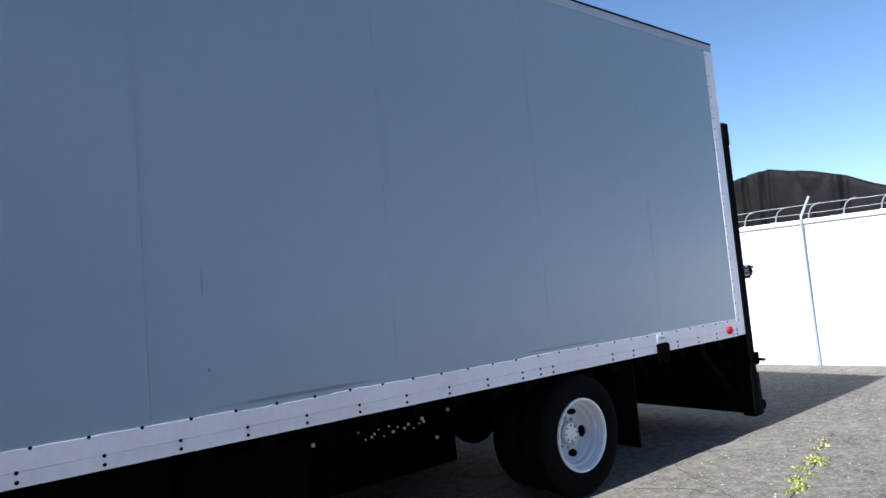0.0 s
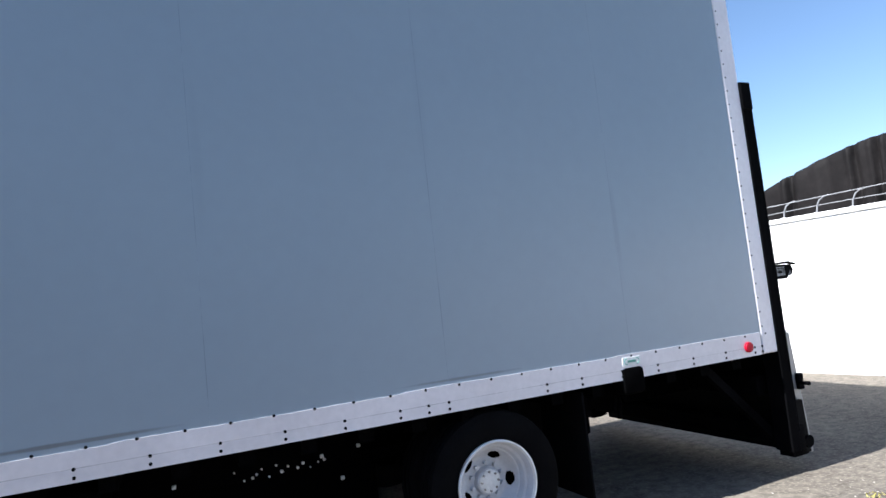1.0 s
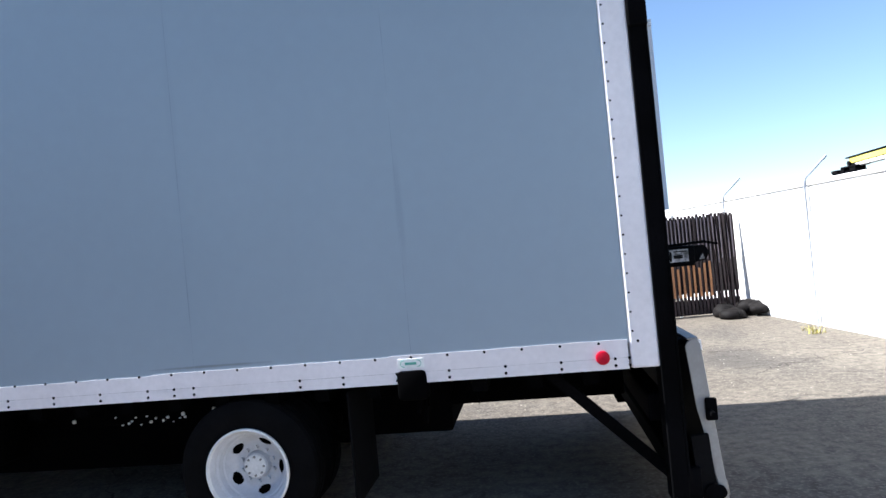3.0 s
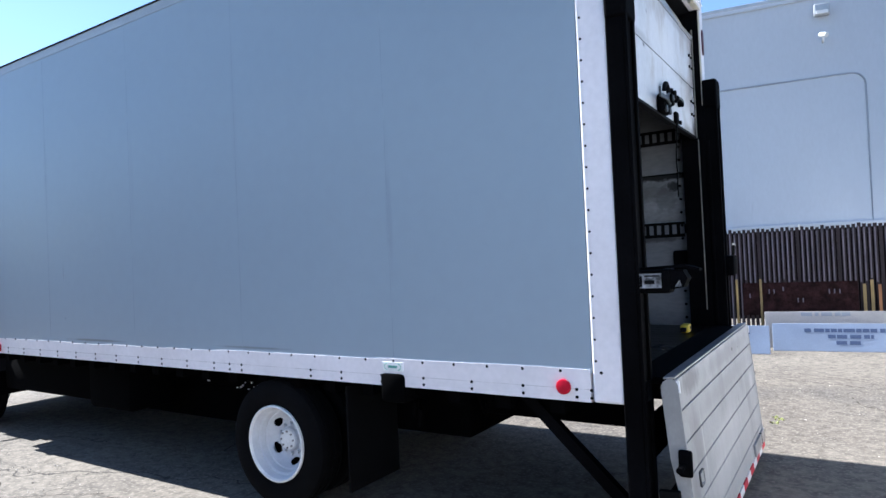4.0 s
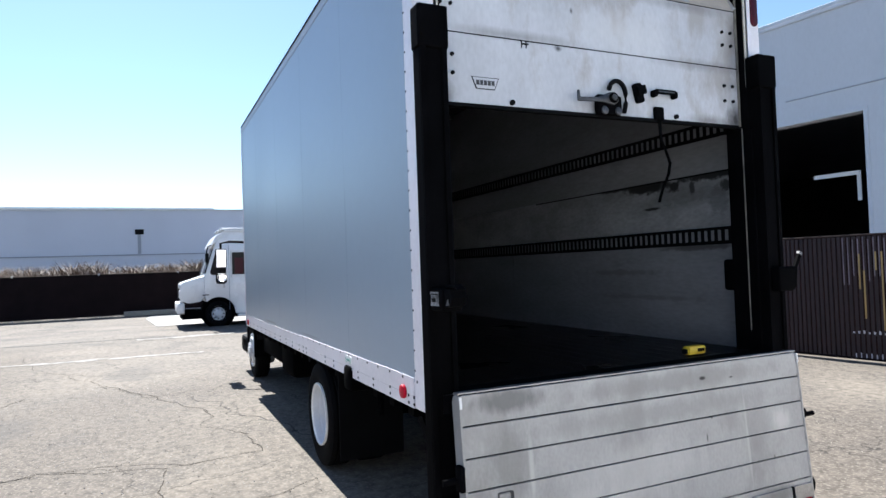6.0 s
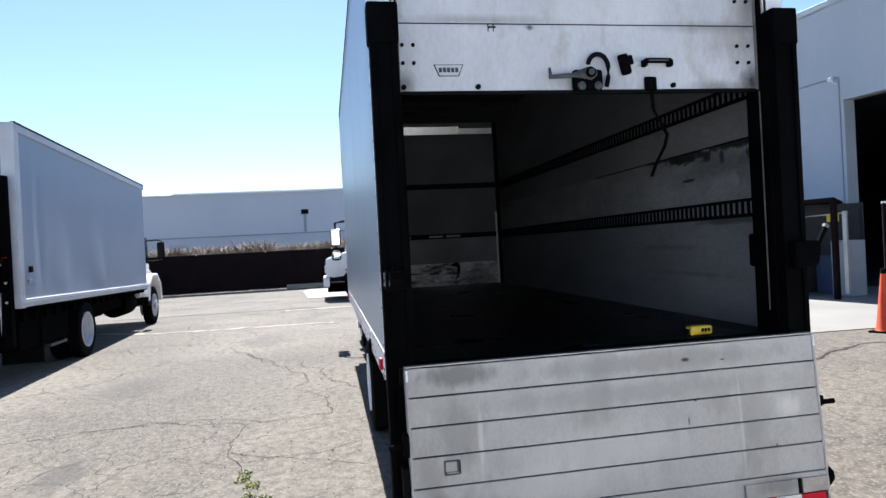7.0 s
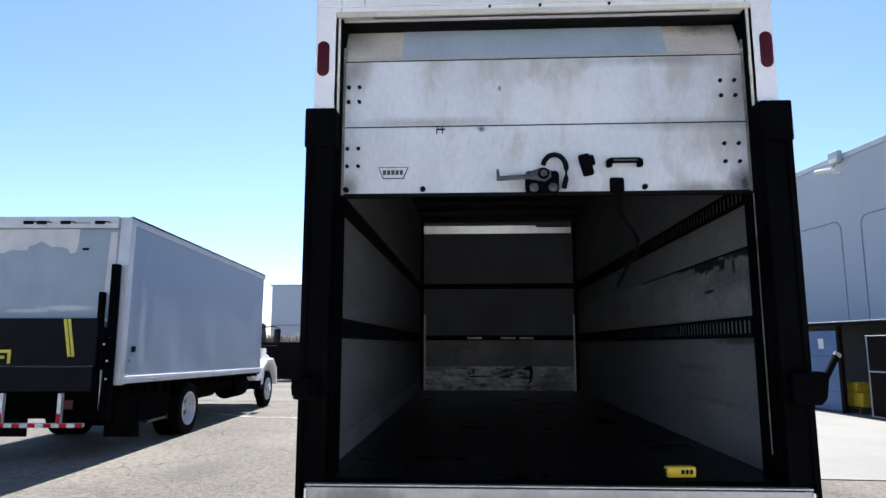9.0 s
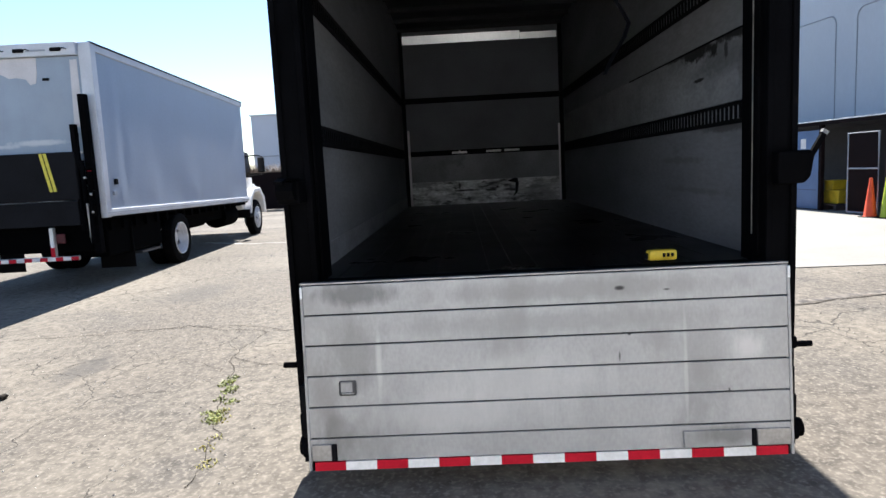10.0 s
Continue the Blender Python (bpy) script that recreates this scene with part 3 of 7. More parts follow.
# cargo box; the lower rail's upper edge is uneven where the skin has torn
edge_line = [(XF, ZB), (5.79, ZB)]
for k in range(200):
    x = 5.79 - (5.79 - XF) * k / 199
    step = 1.040 if x > 4.5 else 1.034 if x > 3.06 else 1.027 if x > 1.66 else 1.020 if x > 1.15 else 1.028
    edge_line.append((x, step + 0.003 * noise.noise(Vector((x * 2.3, 1.7, 0))) + 0.003 * noise.noise(Vector((x * 14.0, 4.1, 0)))))
for a, b in ((XF, 0.7698), (0.7702, 2.0698), (2.0702, 3.3298), (3.3302, 4.6198), (4.6202, 5.799)):
    part("side_panel", box(a, b, YL + 0.004, YL + 0.05, ZP - 0.03, ZT - 0.09, 0.0006), PANEL, truck)
    part("side_panel", box(a, b, YR - 0.05, YR - 0.004, ZP - 0.03, ZT - 0.09, 0.0006), PANEL, truck)
    if b < 5:
        part("lap_seal", boxes([(b - 0.0012, b + 0.0016, YL + 0.0037, YL + 0.0045, ZP, ZT - 0.1)]), LAPSEAL, truck, "grey sealant line at a panel lap")
for y0, y1 in ((YL, YL + 0.05), (YR - 0.05, YR)):
    s = -1 if y0 < 4 else 1
    r = part("bottom_rail", prism(edge_line, "y", y0, y1), WHITE, truck, "white riveted lower rail")
    yo = y0 if s < 0 else y1
    # crease drawn as a flat strip, its shade in the strip's colour
    part("rail_crease", boxes([(XF, 5.79, min(yo, yo + s * 0.0003), max(yo, yo + s * 0.0003), 0.941, 0.9445)]), CREASE, r)
    part("top_rail", prism([(yo, ZT - 0.1), (yo, ZT - 0.03), (yo - s * 0.03, ZT), (yo - s * 0.09, ZT), (yo - s * 0.09, ZT - 0.1)], "x", XF, XB - 0.02), RAILGREY, truck)
    part("roof_edge_trim", box(XF, XB - 0.02, yo - 0.008, yo + 0.008, ZT - 0.03, ZT - 0.018), BLACK, truck)
    spots_big = [(x, yo + s * 0.004, z) for x in list(np.arange(-0.03, 3.1, 0.3058)) + [3.195, 3.318, 3.965, 4.22, 4.53, 4.825, 5.135, 5.435, 5.72, 5.794] for z in (ZB + 0.021, ZB + 0.058)]
    spots_mid = [(x + 0.11, yo + s * 0.003, ZP - 0.024) for x in np.arange(-0.4, 5.75, 0.2045)]
    spots_small = [(5.822, yo + s * 0.003, z) for z in np.arange(ZP + 0.03, ZT - 0.12, 0.1025)]
    for places, size in ((spots_big, 0.0085), (spots_mid, 0.008), (spots_small, 0.0062)):
        pieces("rivet", cyl((0, 0, 0), "y", size, 0.004, 8), BLACK, truck, [(x, y - s * 0.003, z) for x, y, z in places])
    part("rear_corner_post", box(5.8, XB + 0.008, min(yo, yo - s * 0.14), max(yo, yo - s * 0.14), ZB, 3.60, 0.012), WHITE, truck, "white rear corner post")
    part("marker_light", cyl((5.655, yo + s * 0.008, 0.95), "y", 0.037, 0.022, 20, bevel=0.006), RED, truck, "round red side marker light", smooth=40)
    part("marker_light", box(XF + 0.2, XF + 0.26, min(yo, yo + s * 0.02), max(yo, yo + s * 0.02), ZB + 0.02, ZB + 0.09, 0.008), RED, truck, "small red marker light", smooth=40)
part("roof", box(XF, XB - 0.02, YL + 0.02, YR - 0.02, ZT - 0.03, ZT - 0.005), WHITE, truck)
part("front_wall", box(XF, XF + 0.05, YL + 0.05, YR - 0.05, ZB, ZT - 0.03), LINER, truck)
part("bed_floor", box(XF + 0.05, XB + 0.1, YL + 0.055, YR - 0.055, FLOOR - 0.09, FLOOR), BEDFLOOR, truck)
part("front_cap", box(XF - 0.05, XF, YL - 0.004, YR + 0.004, ZB, ZT, 0.03), WHITE, truck)
# serial plate and black box hung from the rail
part("serial_plate", box(4.541, 4.688, YL - 0.0035, YL + 0.001, 0.966, 1.02, 0.0015), TAPEWHITE, truck, "small white plate with green print")
part("hose_box", box(4.525, 4.70, YL - 0.02, YL + 0.12, 0.785, 0.958, 0.03), CHASSIS, truck, "black box hung under the rail", smooth=40)

MIRROR = surface("mirror_glass", (0.9, 0.9, 0.9), 0.12, metal=1.0, var=0.0, bump=0.0)
BLUEGREY = surface("blue_grey_door_patch", (0.33, 0.37, 0.42), 0.55, var=0.06, bump=0.05)
TANDOOR = surface("yellowed_door_panel", (0.50, 0.44, 0.38), 0.55, var=0.1, bump=0.05)
FRONTG = surface("grey_front_liner", (0.115, 0.12, 0.132), 0.7, var=0.14, scale=1.5, bump=0.1)
# Lighter copy of FRONTG: light bounced from the floor is in it, plus scuffs.
FRONTLOW = surface("lit_front_liner", (0.25, 0.255, 0.265), 0.6, var=0.25, scale=1.2, bump=0.1, stain=(0.11, 0.115, 0.12), stain_scale=1.1, stain_at=0.55)
# Roof liner taken near black: the hold's shade is put into its colour.
CEIL = surface("shade_dark_roof_liner", (0.018, 0.018, 0.019), 0.7, var=0.1, bump=0.1)
PLY = surface("gouged_plywood", (0.86, 0.85, 0.83), 0.6, var=0.3, scale=5, grain=25, bump=0.3, stain=(0.03, 0.028, 0.028), stain_scale=3.2, stain_at=0.50, stretch=(1, 1, 3.2))
spots(PLY, [((-0.36, 4.02, 1.19), (0.2, 0.26, 0.016), (0.02, 0.02, 0.02), 1.0), ((-0.36, 3.94, 1.26), (0.2, 0.025, 0.06), (0.02, 0.02, 0.02), 1.0), ((-0.36, 4.68, 1.18), (0.2, 0.10, 0.03), (0.02, 0.02, 0.02), 0.9), ((-0.36, 5.05, 1.2), (0.2, 0.16, 0.04), (0.05, 0.05, 0.05), 0.8), ((-0.36, 5.15, 1.1), (0.2, 0.35, 0.25), (0.2, 0.2, 0.2), 0.7), ((-0.36, 3.4, 1.3), (0.2, 0.3, 0.05), (0.12, 0.12, 0.12), 0.7)], (2.6, 4.325, 0), 14, 0.8, (1, 1, 2))
RUSTBLACK = surface("scraped_black_steel", (0.003, 0.003, 0.0036), 0.8, var=0.3, scale=3, bump=0.2, spec=0.02, stain=(0.02, 0.015, 0.013), stain_scale=6, stain_at=0.68)
WORNEDGE = surface("worn_track_edge", (0.21, 0.195, 0.165), 0.6, var=0.25, scale=9, bump=0.1)
STICKER = surface("worn_grey_sticker", (0.30, 0.30, 0.31), 0.6, var=0.4, scale=14, bump=0.05, stain=(0.03, 0.03, 0.03), stain_scale=22, stain_at=0.5)
DULLSTEEL = surface("dull_grey_steel", (0.07, 0.07, 0.075), 0.5, metal=0.4, var=0.2, scale=9, bump=0.15)
BRIGHT = surface("bright_bare_metal", (0.82, 0.82, 0.81), 0.36, metal=0.85, var=0.06, scale=5, bump=0.03)
# rear frame
CREAM = surface("yellowed_trim", (0.58, 0.54, 0.46), 0.5, var=0.1, scale=3, bump=0.05, stain=(0.3, 0.27, 0.22), stain_scale=5, stain_at=0.62)
LAMPRED = surface("faded_lamp_red", (0.26, 0.01, 0.03), 0.4, var=0.1, bump=0.0, spec=0.2)
LENS = surface("dull_red_lens", (0.055, 0.003, 0.009), 0.4, var=0.1, scale=20, bump=0.05, spec=0.2)
part("header", box(XB - 0.15, XB + 0.002, YL + 0.14, YR - 0.14, 3.455, 3.60, 0.01), WHITE, truck, "white rear header")
part("header_lip", box(XB - 0.02, XB + 0.014, YL + 0.004, YR - 0.004, 3.512, 3.526, 0.004), WHITE, truck)
lampbar = part("lamp_bar", box(XB - 0.14, XB - 0.012, YL + 0.03, YR - 0.03, 3.60, ZT - 0.006, 0.008), WHITE, truck, "white bar carrying the roof marker lamps")
part("gutter", box(XB - 0.1, XB + 0.006, YL + 0.03, YR - 0.03, ZT - 0.012, ZT + 0.004, 0.004), BLACK, lampbar)
for y0, y1 in ((3.27, 3.42), (3.945, 4.085), (4.258, 4.398), (4.57, 4.715), (5.225, 5.36)):
    part("lamp_base", box(XB - 0.014, XB - 0.004, y0 - 0.03, y1 + 0.03, 3.602, 3.662, 0.004), BLACK, lampbar)
    part("marker_lamp", box(XB - 0.006, XB + 0.012, y0, y1, 3.612, 3.656, 0.009), LAMPRED, lampbar, "red roof marker lamp", smooth=40)
part("end_block", box(XB - 0.014, XB - 0.002, YL + 0.035, 3.235, 3.602, 3.66, 0.006), BLACK, lampbar)
part("end_block", box(XB - 0.014, XB - 0.002, 5.39, YR - 0.035, 3.602, 3.66, 0.006), BLACK, lampbar)
camera_box = part("rear_camera", box(XB, XB + 0.05, 4.302, 4.40, 3.548, 3.618, 0.01), BLACK, truck, "small black rear-view camera box", smooth=40)
part("camera_lens", cyl((XB + 0.052, 4.35, 3.572), "x", 0.018, 0.008, 16), DULLSTEEL, camera_box)
plate = part("number_plate", box(XB + 0.003, XB + 0.007, 5.315, 5.545, 3.548, 3.596, 0.001), TAPEWHITE, truck, "white fleet label with small dark print")
part("plate_print", boxes([(XB + 0.007, XB + 0.009, 5.33 + k * 0.029, 5.35 + k * 0.029, 3.558, 3.587) for k in range(7)]), DULLSTEEL, plate)
part("header_joint", boxes([(XB + 0.002, XB + 0.004, 3.355, 3.358, 3.53, 3.598)]), BLACK, truck)
part("header_seal", box(XB - 0.16, XB - 0.06, YL + 0.14, YR - 0.14, 3.44, 3.455), BLACK, truck)
part("header_trim", box(XB - 0.03, XB + 0.012, YL + 0.11, YR - 0.11, 3.455, 3.485, 0.004), CREAM, truck)
part("header_trim", box(XB - 0.027, XB + 0.016, YL + 0.113, YL + 0.32, 3.451, 3.475, 0.003), CREAM, truck)
part("header_trim", box(XB - 0.027, XB + 0.016, YR - 0.32, YR - 0.113, 3.451, 3.475, 0.003), CREAM, truck)
for y in (4.05, 4.325, 4.7):
    part("header_bolt", cyl((XB + 0.006, y, 3.50), "x", 0.008, 0.012, 8), BLACK, truck)
for y in (YL + 0.047, YR - 0.047):
    oval = [(y + 0.033 * math.cos(a), (3.282 if k < 12 else 3.145) + 0.033 * math.sin(a)) for k, a in enumerate([math.pi * j / 11 for j in range(12)] + [math.pi + math.pi * j / 11 for j in range(12)])]
    part("tail_light", prism(oval, "x", XB - 0.002, XB + 0.016, bevel=0.006), LENS, truck, "dark red oval marker light", smooth=40)
    part("light_seal", prism([(y + (p - y) * 1.16, 3.2135 + (q - 3.2135) * 1.06) for p, q in oval], "x", XB - 0.003, XB + 0.006), BLACK, truck)
for y, d in ((YL + 0.14, -1), (YR - 0.14, 1)):
    part("jamb_trim", box(XB - 0.03, XB + 0.008, min(y, y + d * 0.03), max(y, y + d * 0.03), 2.70, 3.455, 0.003), CREAM, truck, "yellowed trim strip beside the door")

TRUNK = (2.6, 4.325, 0)   # the truck's own origin
GRIME, SOOT = (0.16, 0.145, 0.14), (0.03, 0.028, 0.028)
spots(DOORP, [((5.885, 5.38, 2.50), (0.2, 0.11, 0.13), SOOT, 0.95), ((5.885, 5.15, 2.475), (0.2, 0.25, 0.05), GRIME, 0.7), ((5.885, 5.1, 2.83), (0.2, 0.5, 0.05), GRIME, 0.5), ((5.885, 3.7, 2.86), (0.2, 0.6, 0.04), GRIME, 0.5), ((5.885, 5.38, 3.0), (0.2, 0.09, 0.22), GRIME, 0.6), ((5.885, 4.95, 3.2), (0.2, 0.5, 0.05), GRIME, 0.55), ((5.885, 3.30, 3.15), (0.2, 0.12, 0.12), GRIME, 0.6), ((5.885, 4.35, 2.50), (0.2, 0.3, 0.10), GRIME, 0.5), ((5.885, 3.27, 2.5), (0.2, 0.09, 0.1), GRIME, 0.8), ((5.885, 4.0, 2.82), (0.2, 0.03, 0.02), SOOT, 0.9), ((5.885, 4.1, 3.05), (0.2, 0.012, 0.02), SOOT, 1.0), ((5.885, 4.45, 2.98), (0.2, 0.5, 0.16), (0.62, 0.61, 0.6), 0.5)], TRUNK, 12, 0.6, (1, 1, 0.6), 0.9)
spots(TANDOOR, [((5.8, 5.25, 3.45), (0.3, 0.3, 0.1), SOOT, 0.9), ((5.8, 4.3, 3.235), (0.3, 1.2, 0.03), GRIME, 0.7), ((5.8, 3.3, 3.4), (0.3, 0.15, 0.15), GRIME, 0.6)], TRUNK, 12, 0.6, (1, 1, 1), 0.9)
spots(ALU, [((6.15, 3.42, 0.95), (0.3, 0.22, 0.07), (0.10, 0.10, 0.10), 0.75), ((6.15, 3.40, 0.66), (0.3, 0.16, 0.22), (0.16, 0.155, 0.15), 0.55), ((6.15, 4.35, 0.78), (0.3, 1.1, 0.06), (0.22, 0.218, 0.215), 0.45), ((6.15, 4.5, 0.93), (0.3, 0.9, 0.06), (0.2, 0.195, 0.19), 0.55), ((6.15, 5.06, 0.58), (0.3, 0.13, 0.2), (0.24, 0.235, 0.23), 0.4), ((6.15, 5.15, 0.21), (0.3, 0.22, 0.06), (0.15, 0.145, 0.14), 0.7), ((6.15, 4.68, 0.925), (0.3, 0.028, 0.014), SOOT, 1.0), ((6.15, 4.9, 0.91), (0.3, 0.02, 0.007), SOOT, 0.9), ((6.15, 4.72, 0.705), (0.3, 0.012, 0.01), SOOT, 1.0), ((6.15, 4.67, 0.6), (0.3, 0.006, 0.03), SOOT, 0.8), ((6.15, 5.18, 0.42), (0.3, 0.007, 0.014), SOOT, 0.9), ((6.15, 3.25, 0.4), (0.3, 0.1, 0.25), (0.2, 0.19, 0.185), 0.6), ((6.15, 4.2, 0.5), (0.3, 0.5, 0.18), (0.5, 0.495, 0.485), 0.5), ((6.15, 5.28, 0.62), (0.3, 0.10, 0.10), (0.56, 0.55, 0.54), 0.6), ((6.15, 3.9, 0.36), (0.3, 0.6, 0.12), (0.48, 0.475, 0.465), 0.5), ((6.15, 3.52, 0.6), (0.3, 0.018, 0.22), (0.55, 0.545, 0.535), 0.5), ((6.15, 4.98, 0.5), (0.3, 0.012, 0.3), (0.5, 0.49, 0.48), 0.5), ((6.15, 3.3, 0.28), (0.3, 0.12, 0.12), (0.15, 0.145, 0.14), 0.5)], TRUNK, 7, 0.8, (1, 1.4, 0.5))
spots(LINER2, [((5.35, 5.5, 2.09), (0.35, 0.3, 0.11), (0.05, 0.05, 0.052), 0.3), ((5.62, 5.5, 2.0), (0.1, 0.3, 0.12), (0.04, 0.04, 0.04), 0.4), ((5.55, 5.5, 2.20), (0.38, 0.3, 0.05), (0.005, 0.005, 0.005), 1.0), ((4.92, 5.5, 2.19), (0.32, 0.3, 0.075), (0.005, 0.005, 0.005), 1.0), ((4.5, 5.5, 2.20), (0.2, 0.3, 0.02), (0.005, 0.005, 0.005), 1.0), ((5.2, 5.5, 2.15), (0.07, 0.3, 0.05), (0.005, 0.005, 0.005), 1.0), ((5.38, 5.5, 2.12), (0.03, 0.3, 0.06), (0.008, 0.008, 0.008), 0.9), ((4.96, 5.5, 2.0), (0.1, 0.3, 0.014), (0.005, 0.005, 0.005), 1.0), ((5.68, 5.5, 2.1), (0.05, 0.3, 0.05), (0.008, 0.008, 0.008), 0.9)], TRUNK, 24, 0.9, (0.7, 1, 0.9), 0.35)
spots(LINER, [((5.4, 5.5, 1.68), (0.4, 0.2, 0.03), (0.03, 0.03, 0.03), 0.8), ((4.6, 5.5, 1.5), (0.6, 0.2, 0.03), (0.09, 0.09, 0.09), 0.7), ((4.9, 5.5, 1.3), (0.7, 0.2, 0.025), (0.09, 0.09, 0.09), 0.6), ((5.5, 3.1, 2.1), (0.25, 0.2, 0.12), (0.06, 0.06, 0.06), 0.7)], TRUNK, 10)

for x, a0 in ((4.578, 90), (4.651, -90)):
    arc = [(x + 0.022 * math.cos(radians(a0 + k * 20)), YL - 0.004, 0.993 + 0.018 * math.sin(radians(a0 + k * 20))) for k in range(10)]
    part("plate_print", rod(arc, 0.0022, 6), GREENPRINT, truck)
part("plate_print", box(4.582, 4.647, YL - 0.005, YL - 0.003, 0.986, 1.0), GREENPRINT, truck)

# roll-up door, two thirds closed
DX = 5.885
door = part("roll_door", box(DX - 0.03, DX, 3.235, 5.42, 2.462, 2.836, 0.004), DOORP, truck, "scuffed white roll-up door drawn half open")
part("door_panel", box(DX - 0.03, DX, 3.235, 5.42, 2.841, 3.218, 0.004), DOORP, door)
bm = box(-0.03, 0.0, 3.235, 5.42, 0, 0.353, 0.004, m=Matrix.Translation((DX, 0, 3.224)) @ Matrix.Rotation(radians(-24), 4, "Y"))
part("door_panel", bm, TANDOOR, door)
bm = box(0.0, 0.004, 3.56, 5.02, 0.01, 0.352, m=Matrix.Translation((DX, 0, 3.224)) @ Matrix.Rotation(radians(-24), 4, "Y"))
part("painted_patch", bm, BLUEGREY, door)
part("bottom_seal", box(DX - 0.035, DX + 0.006, 3.235, 5.42, 2.445, 2.463), BLACK, door)
for z in (2.8385, 3.221):
    part("panel_joint", box(DX - 0.02, DX - 0.002, 3.235, 5.42, z - 0.005, z + 0.005), BLACK, door)
for y0, y1 in ((3.205, 3.232), (5.423, 5.45)):
    yi = y1 if y0 < 4 else y0
    s = 1 if y0 < 4 else -1
    part("jamb", boxes([(5.778, XB + 0.013 if k < 1 else XB - 0.002, min(yi + s * 0.004, yi - s * 0.012), max(yi + s * 0.004, yi - s * 0.012), z0, z1) for k, (z0, z1) in enumerate(((FLOOR - 0.02, 2.70), (2.70, 3.45)))]), RUSTBLACK, truck)
    part("door_track", box(DX + 0.003, DX + 0.013, min(yi, yi + s * 0.016), max(yi, yi + s * 0.016), 2.455, 3.30, 0.003), WORNEDGE, door, "worn door track")
    part("track_bend", bar((DX + 0.004, yi + s * 0.012, 3.23), (DX - 0.14, yi + s * 0.02, 3.45), 0.012, 0.03), DOORP, door, "worn pale door track")
for yy in (3.265, 3.325, 5.29, 5.365):
    for z in (2.618, 2.717, 2.985, 3.07):
        part("bolt", cyl((DX + 0.004, yy, z), "x", 0.0105, 0.014, 10), BLACK, door)
for yy in (3.262, 3.68, 4.862):
    part("bolt", cyl((DX + 0.006, yy, 2.485), "x", 0.015, 0.018, 10), BLACK, door)
part("pale_edge", box(5.900, 5.908, 5.4145, 5.4185, 1.12, 2.44, 0.001), WORNEDGE, truck, "pale worn edge of the door track")
# maker's plate, lock, grab handle, pull strap
bm = prism([(3.435, 2.610), (3.602, 2.610), (3.575, 2.545), (3.462, 2.545)], "x", DX, DX + 0.004)
pl = part("maker_plate", bm, BLACK, door, "white maker's plate with a thin black outline")
part("plate_face", prism([(3.441, 2.606), (3.596, 2.606), (3.571, 2.549), (3.466, 2.549)], "x", DX + 0.004, DX + 0.006), DOORP, pl)
part("plate_mark", boxes([(DX + 0.006, DX + 0.008, 3.462 + k * 0.023, 3.480 + k * 0.023, 2.566, 2.592) for k in range(5)]), DULLSTEEL, pl)
bm = box(DX, DX + 0.05, 4.228, 4.408, 2.452, 2.572, 0.02)
lock = part("door_lock", bm, RUSTBLACK, door, "black latch body with worn steel lever", smooth=40)
for y in (4.272, 4.372):
    part("lock_shoe", cyl((DX + 0.052, y, 2.475), "x", 0.024, 0.012, 16, bevel=0.004), DULLSTEEL, lock, smooth=40)
bm = prism([(4.075, 2.512), (4.085, 2.512), (4.24, 2.520), (4.33, 2.505), (4.362, 2.53), (4.362, 2.562), (4.33, 2.582), (4.30, 2.578), (4.22, 2.545), (4.092, 2.536), (4.088, 2.575), (4.075, 2.575)], "x", DX + 0.056, DX + 0.068, bevel=0.003)
part("lever", bm, DULLSTEEL, lock, "worn steel latch lever", smooth=40)
part("lock_boss", cyl((DX + 0.074, 4.322, 2.546), "x", 0.03, 0.014, 24, bevel=0.004), RUSTBLACK, lock, smooth=40)
part("lever_pin", cyl((DX + 0.082, 4.322, 2.546), "x", 0.018, 0.012, 16, bevel=0.003), DULLSTEEL, lock, smooth=40)
arc = [(DX + 0.03, 4.385 + 0.062 * math.cos(radians(t)), 2.585 + 0.075 * math.sin(radians(t))) for t in range(165, -1, -15)]
part("hook", rod(arc + [(DX + 0.03, 4.445, 2.53), (DX + 0.03, 4.432, 2.475)], 0.014, 8), BLACK, lock, smooth=60)
bm = box(DX, DX + 0.035, -0.03, 0.03, -0.06, 0.06, 0.012)
box(DX + 0.03, DX + 0.05, -0.025, 0.045, -0.015, 0.04, 0.008, bm)
bmesh.ops.transform(bm, verts=bm.verts, matrix=Matrix.Translation((0, 4.555, 2.605)) @ Matrix.Rotation(radians(14), 4, "X"))
part("keeper", bm, RUSTBLACK, door, smooth=40)
bm = box(DX + 0.028, DX + 0.042, 4.675, 4.84, 2.607, 2.638, 0.006)
for y in (4.662, 4.822):
    box(DX, DX + 0.042, y, y + 0.03, 2.59, 2.632, 0.008, bm)
grab = part("grab_handle", bm, RUSTBLACK, door, smooth=40)
part("grip_groove", boxes([(DX + 0.042, DX + 0.0435, 4.695, 4.82, 2.618, 2.627)]), DULLSTEEL, grab)
for y in (3.752, 3.782):
    part("staple_mark", boxes([(DX + 0.001, DX + 0.003, y, y + 0.006, 2.795, 2.835)]), BLACK, door)
part("staple_mark", boxes([(DX + 0.001, DX + 0.004, 3.752, 3.80, 2.815, 2.824)]), BLACK, door)
part("strap_anchor", box(DX, DX + 0.025, 4.676, 4.752, 2.452, 2.535, 0.012), RUSTBLACK, door)
bm = bmesh.new()
pts = [(5.90, 4.715, 2.47), (5.89, 4.73, 2.34), (5.87, 4.79, 2.26), (5.86, 4.825, 2.20), (5.87, 4.80, 2.13), (5.88, 4.735, 2.03), (5.89, 4.695, 1.95)]
prev = None
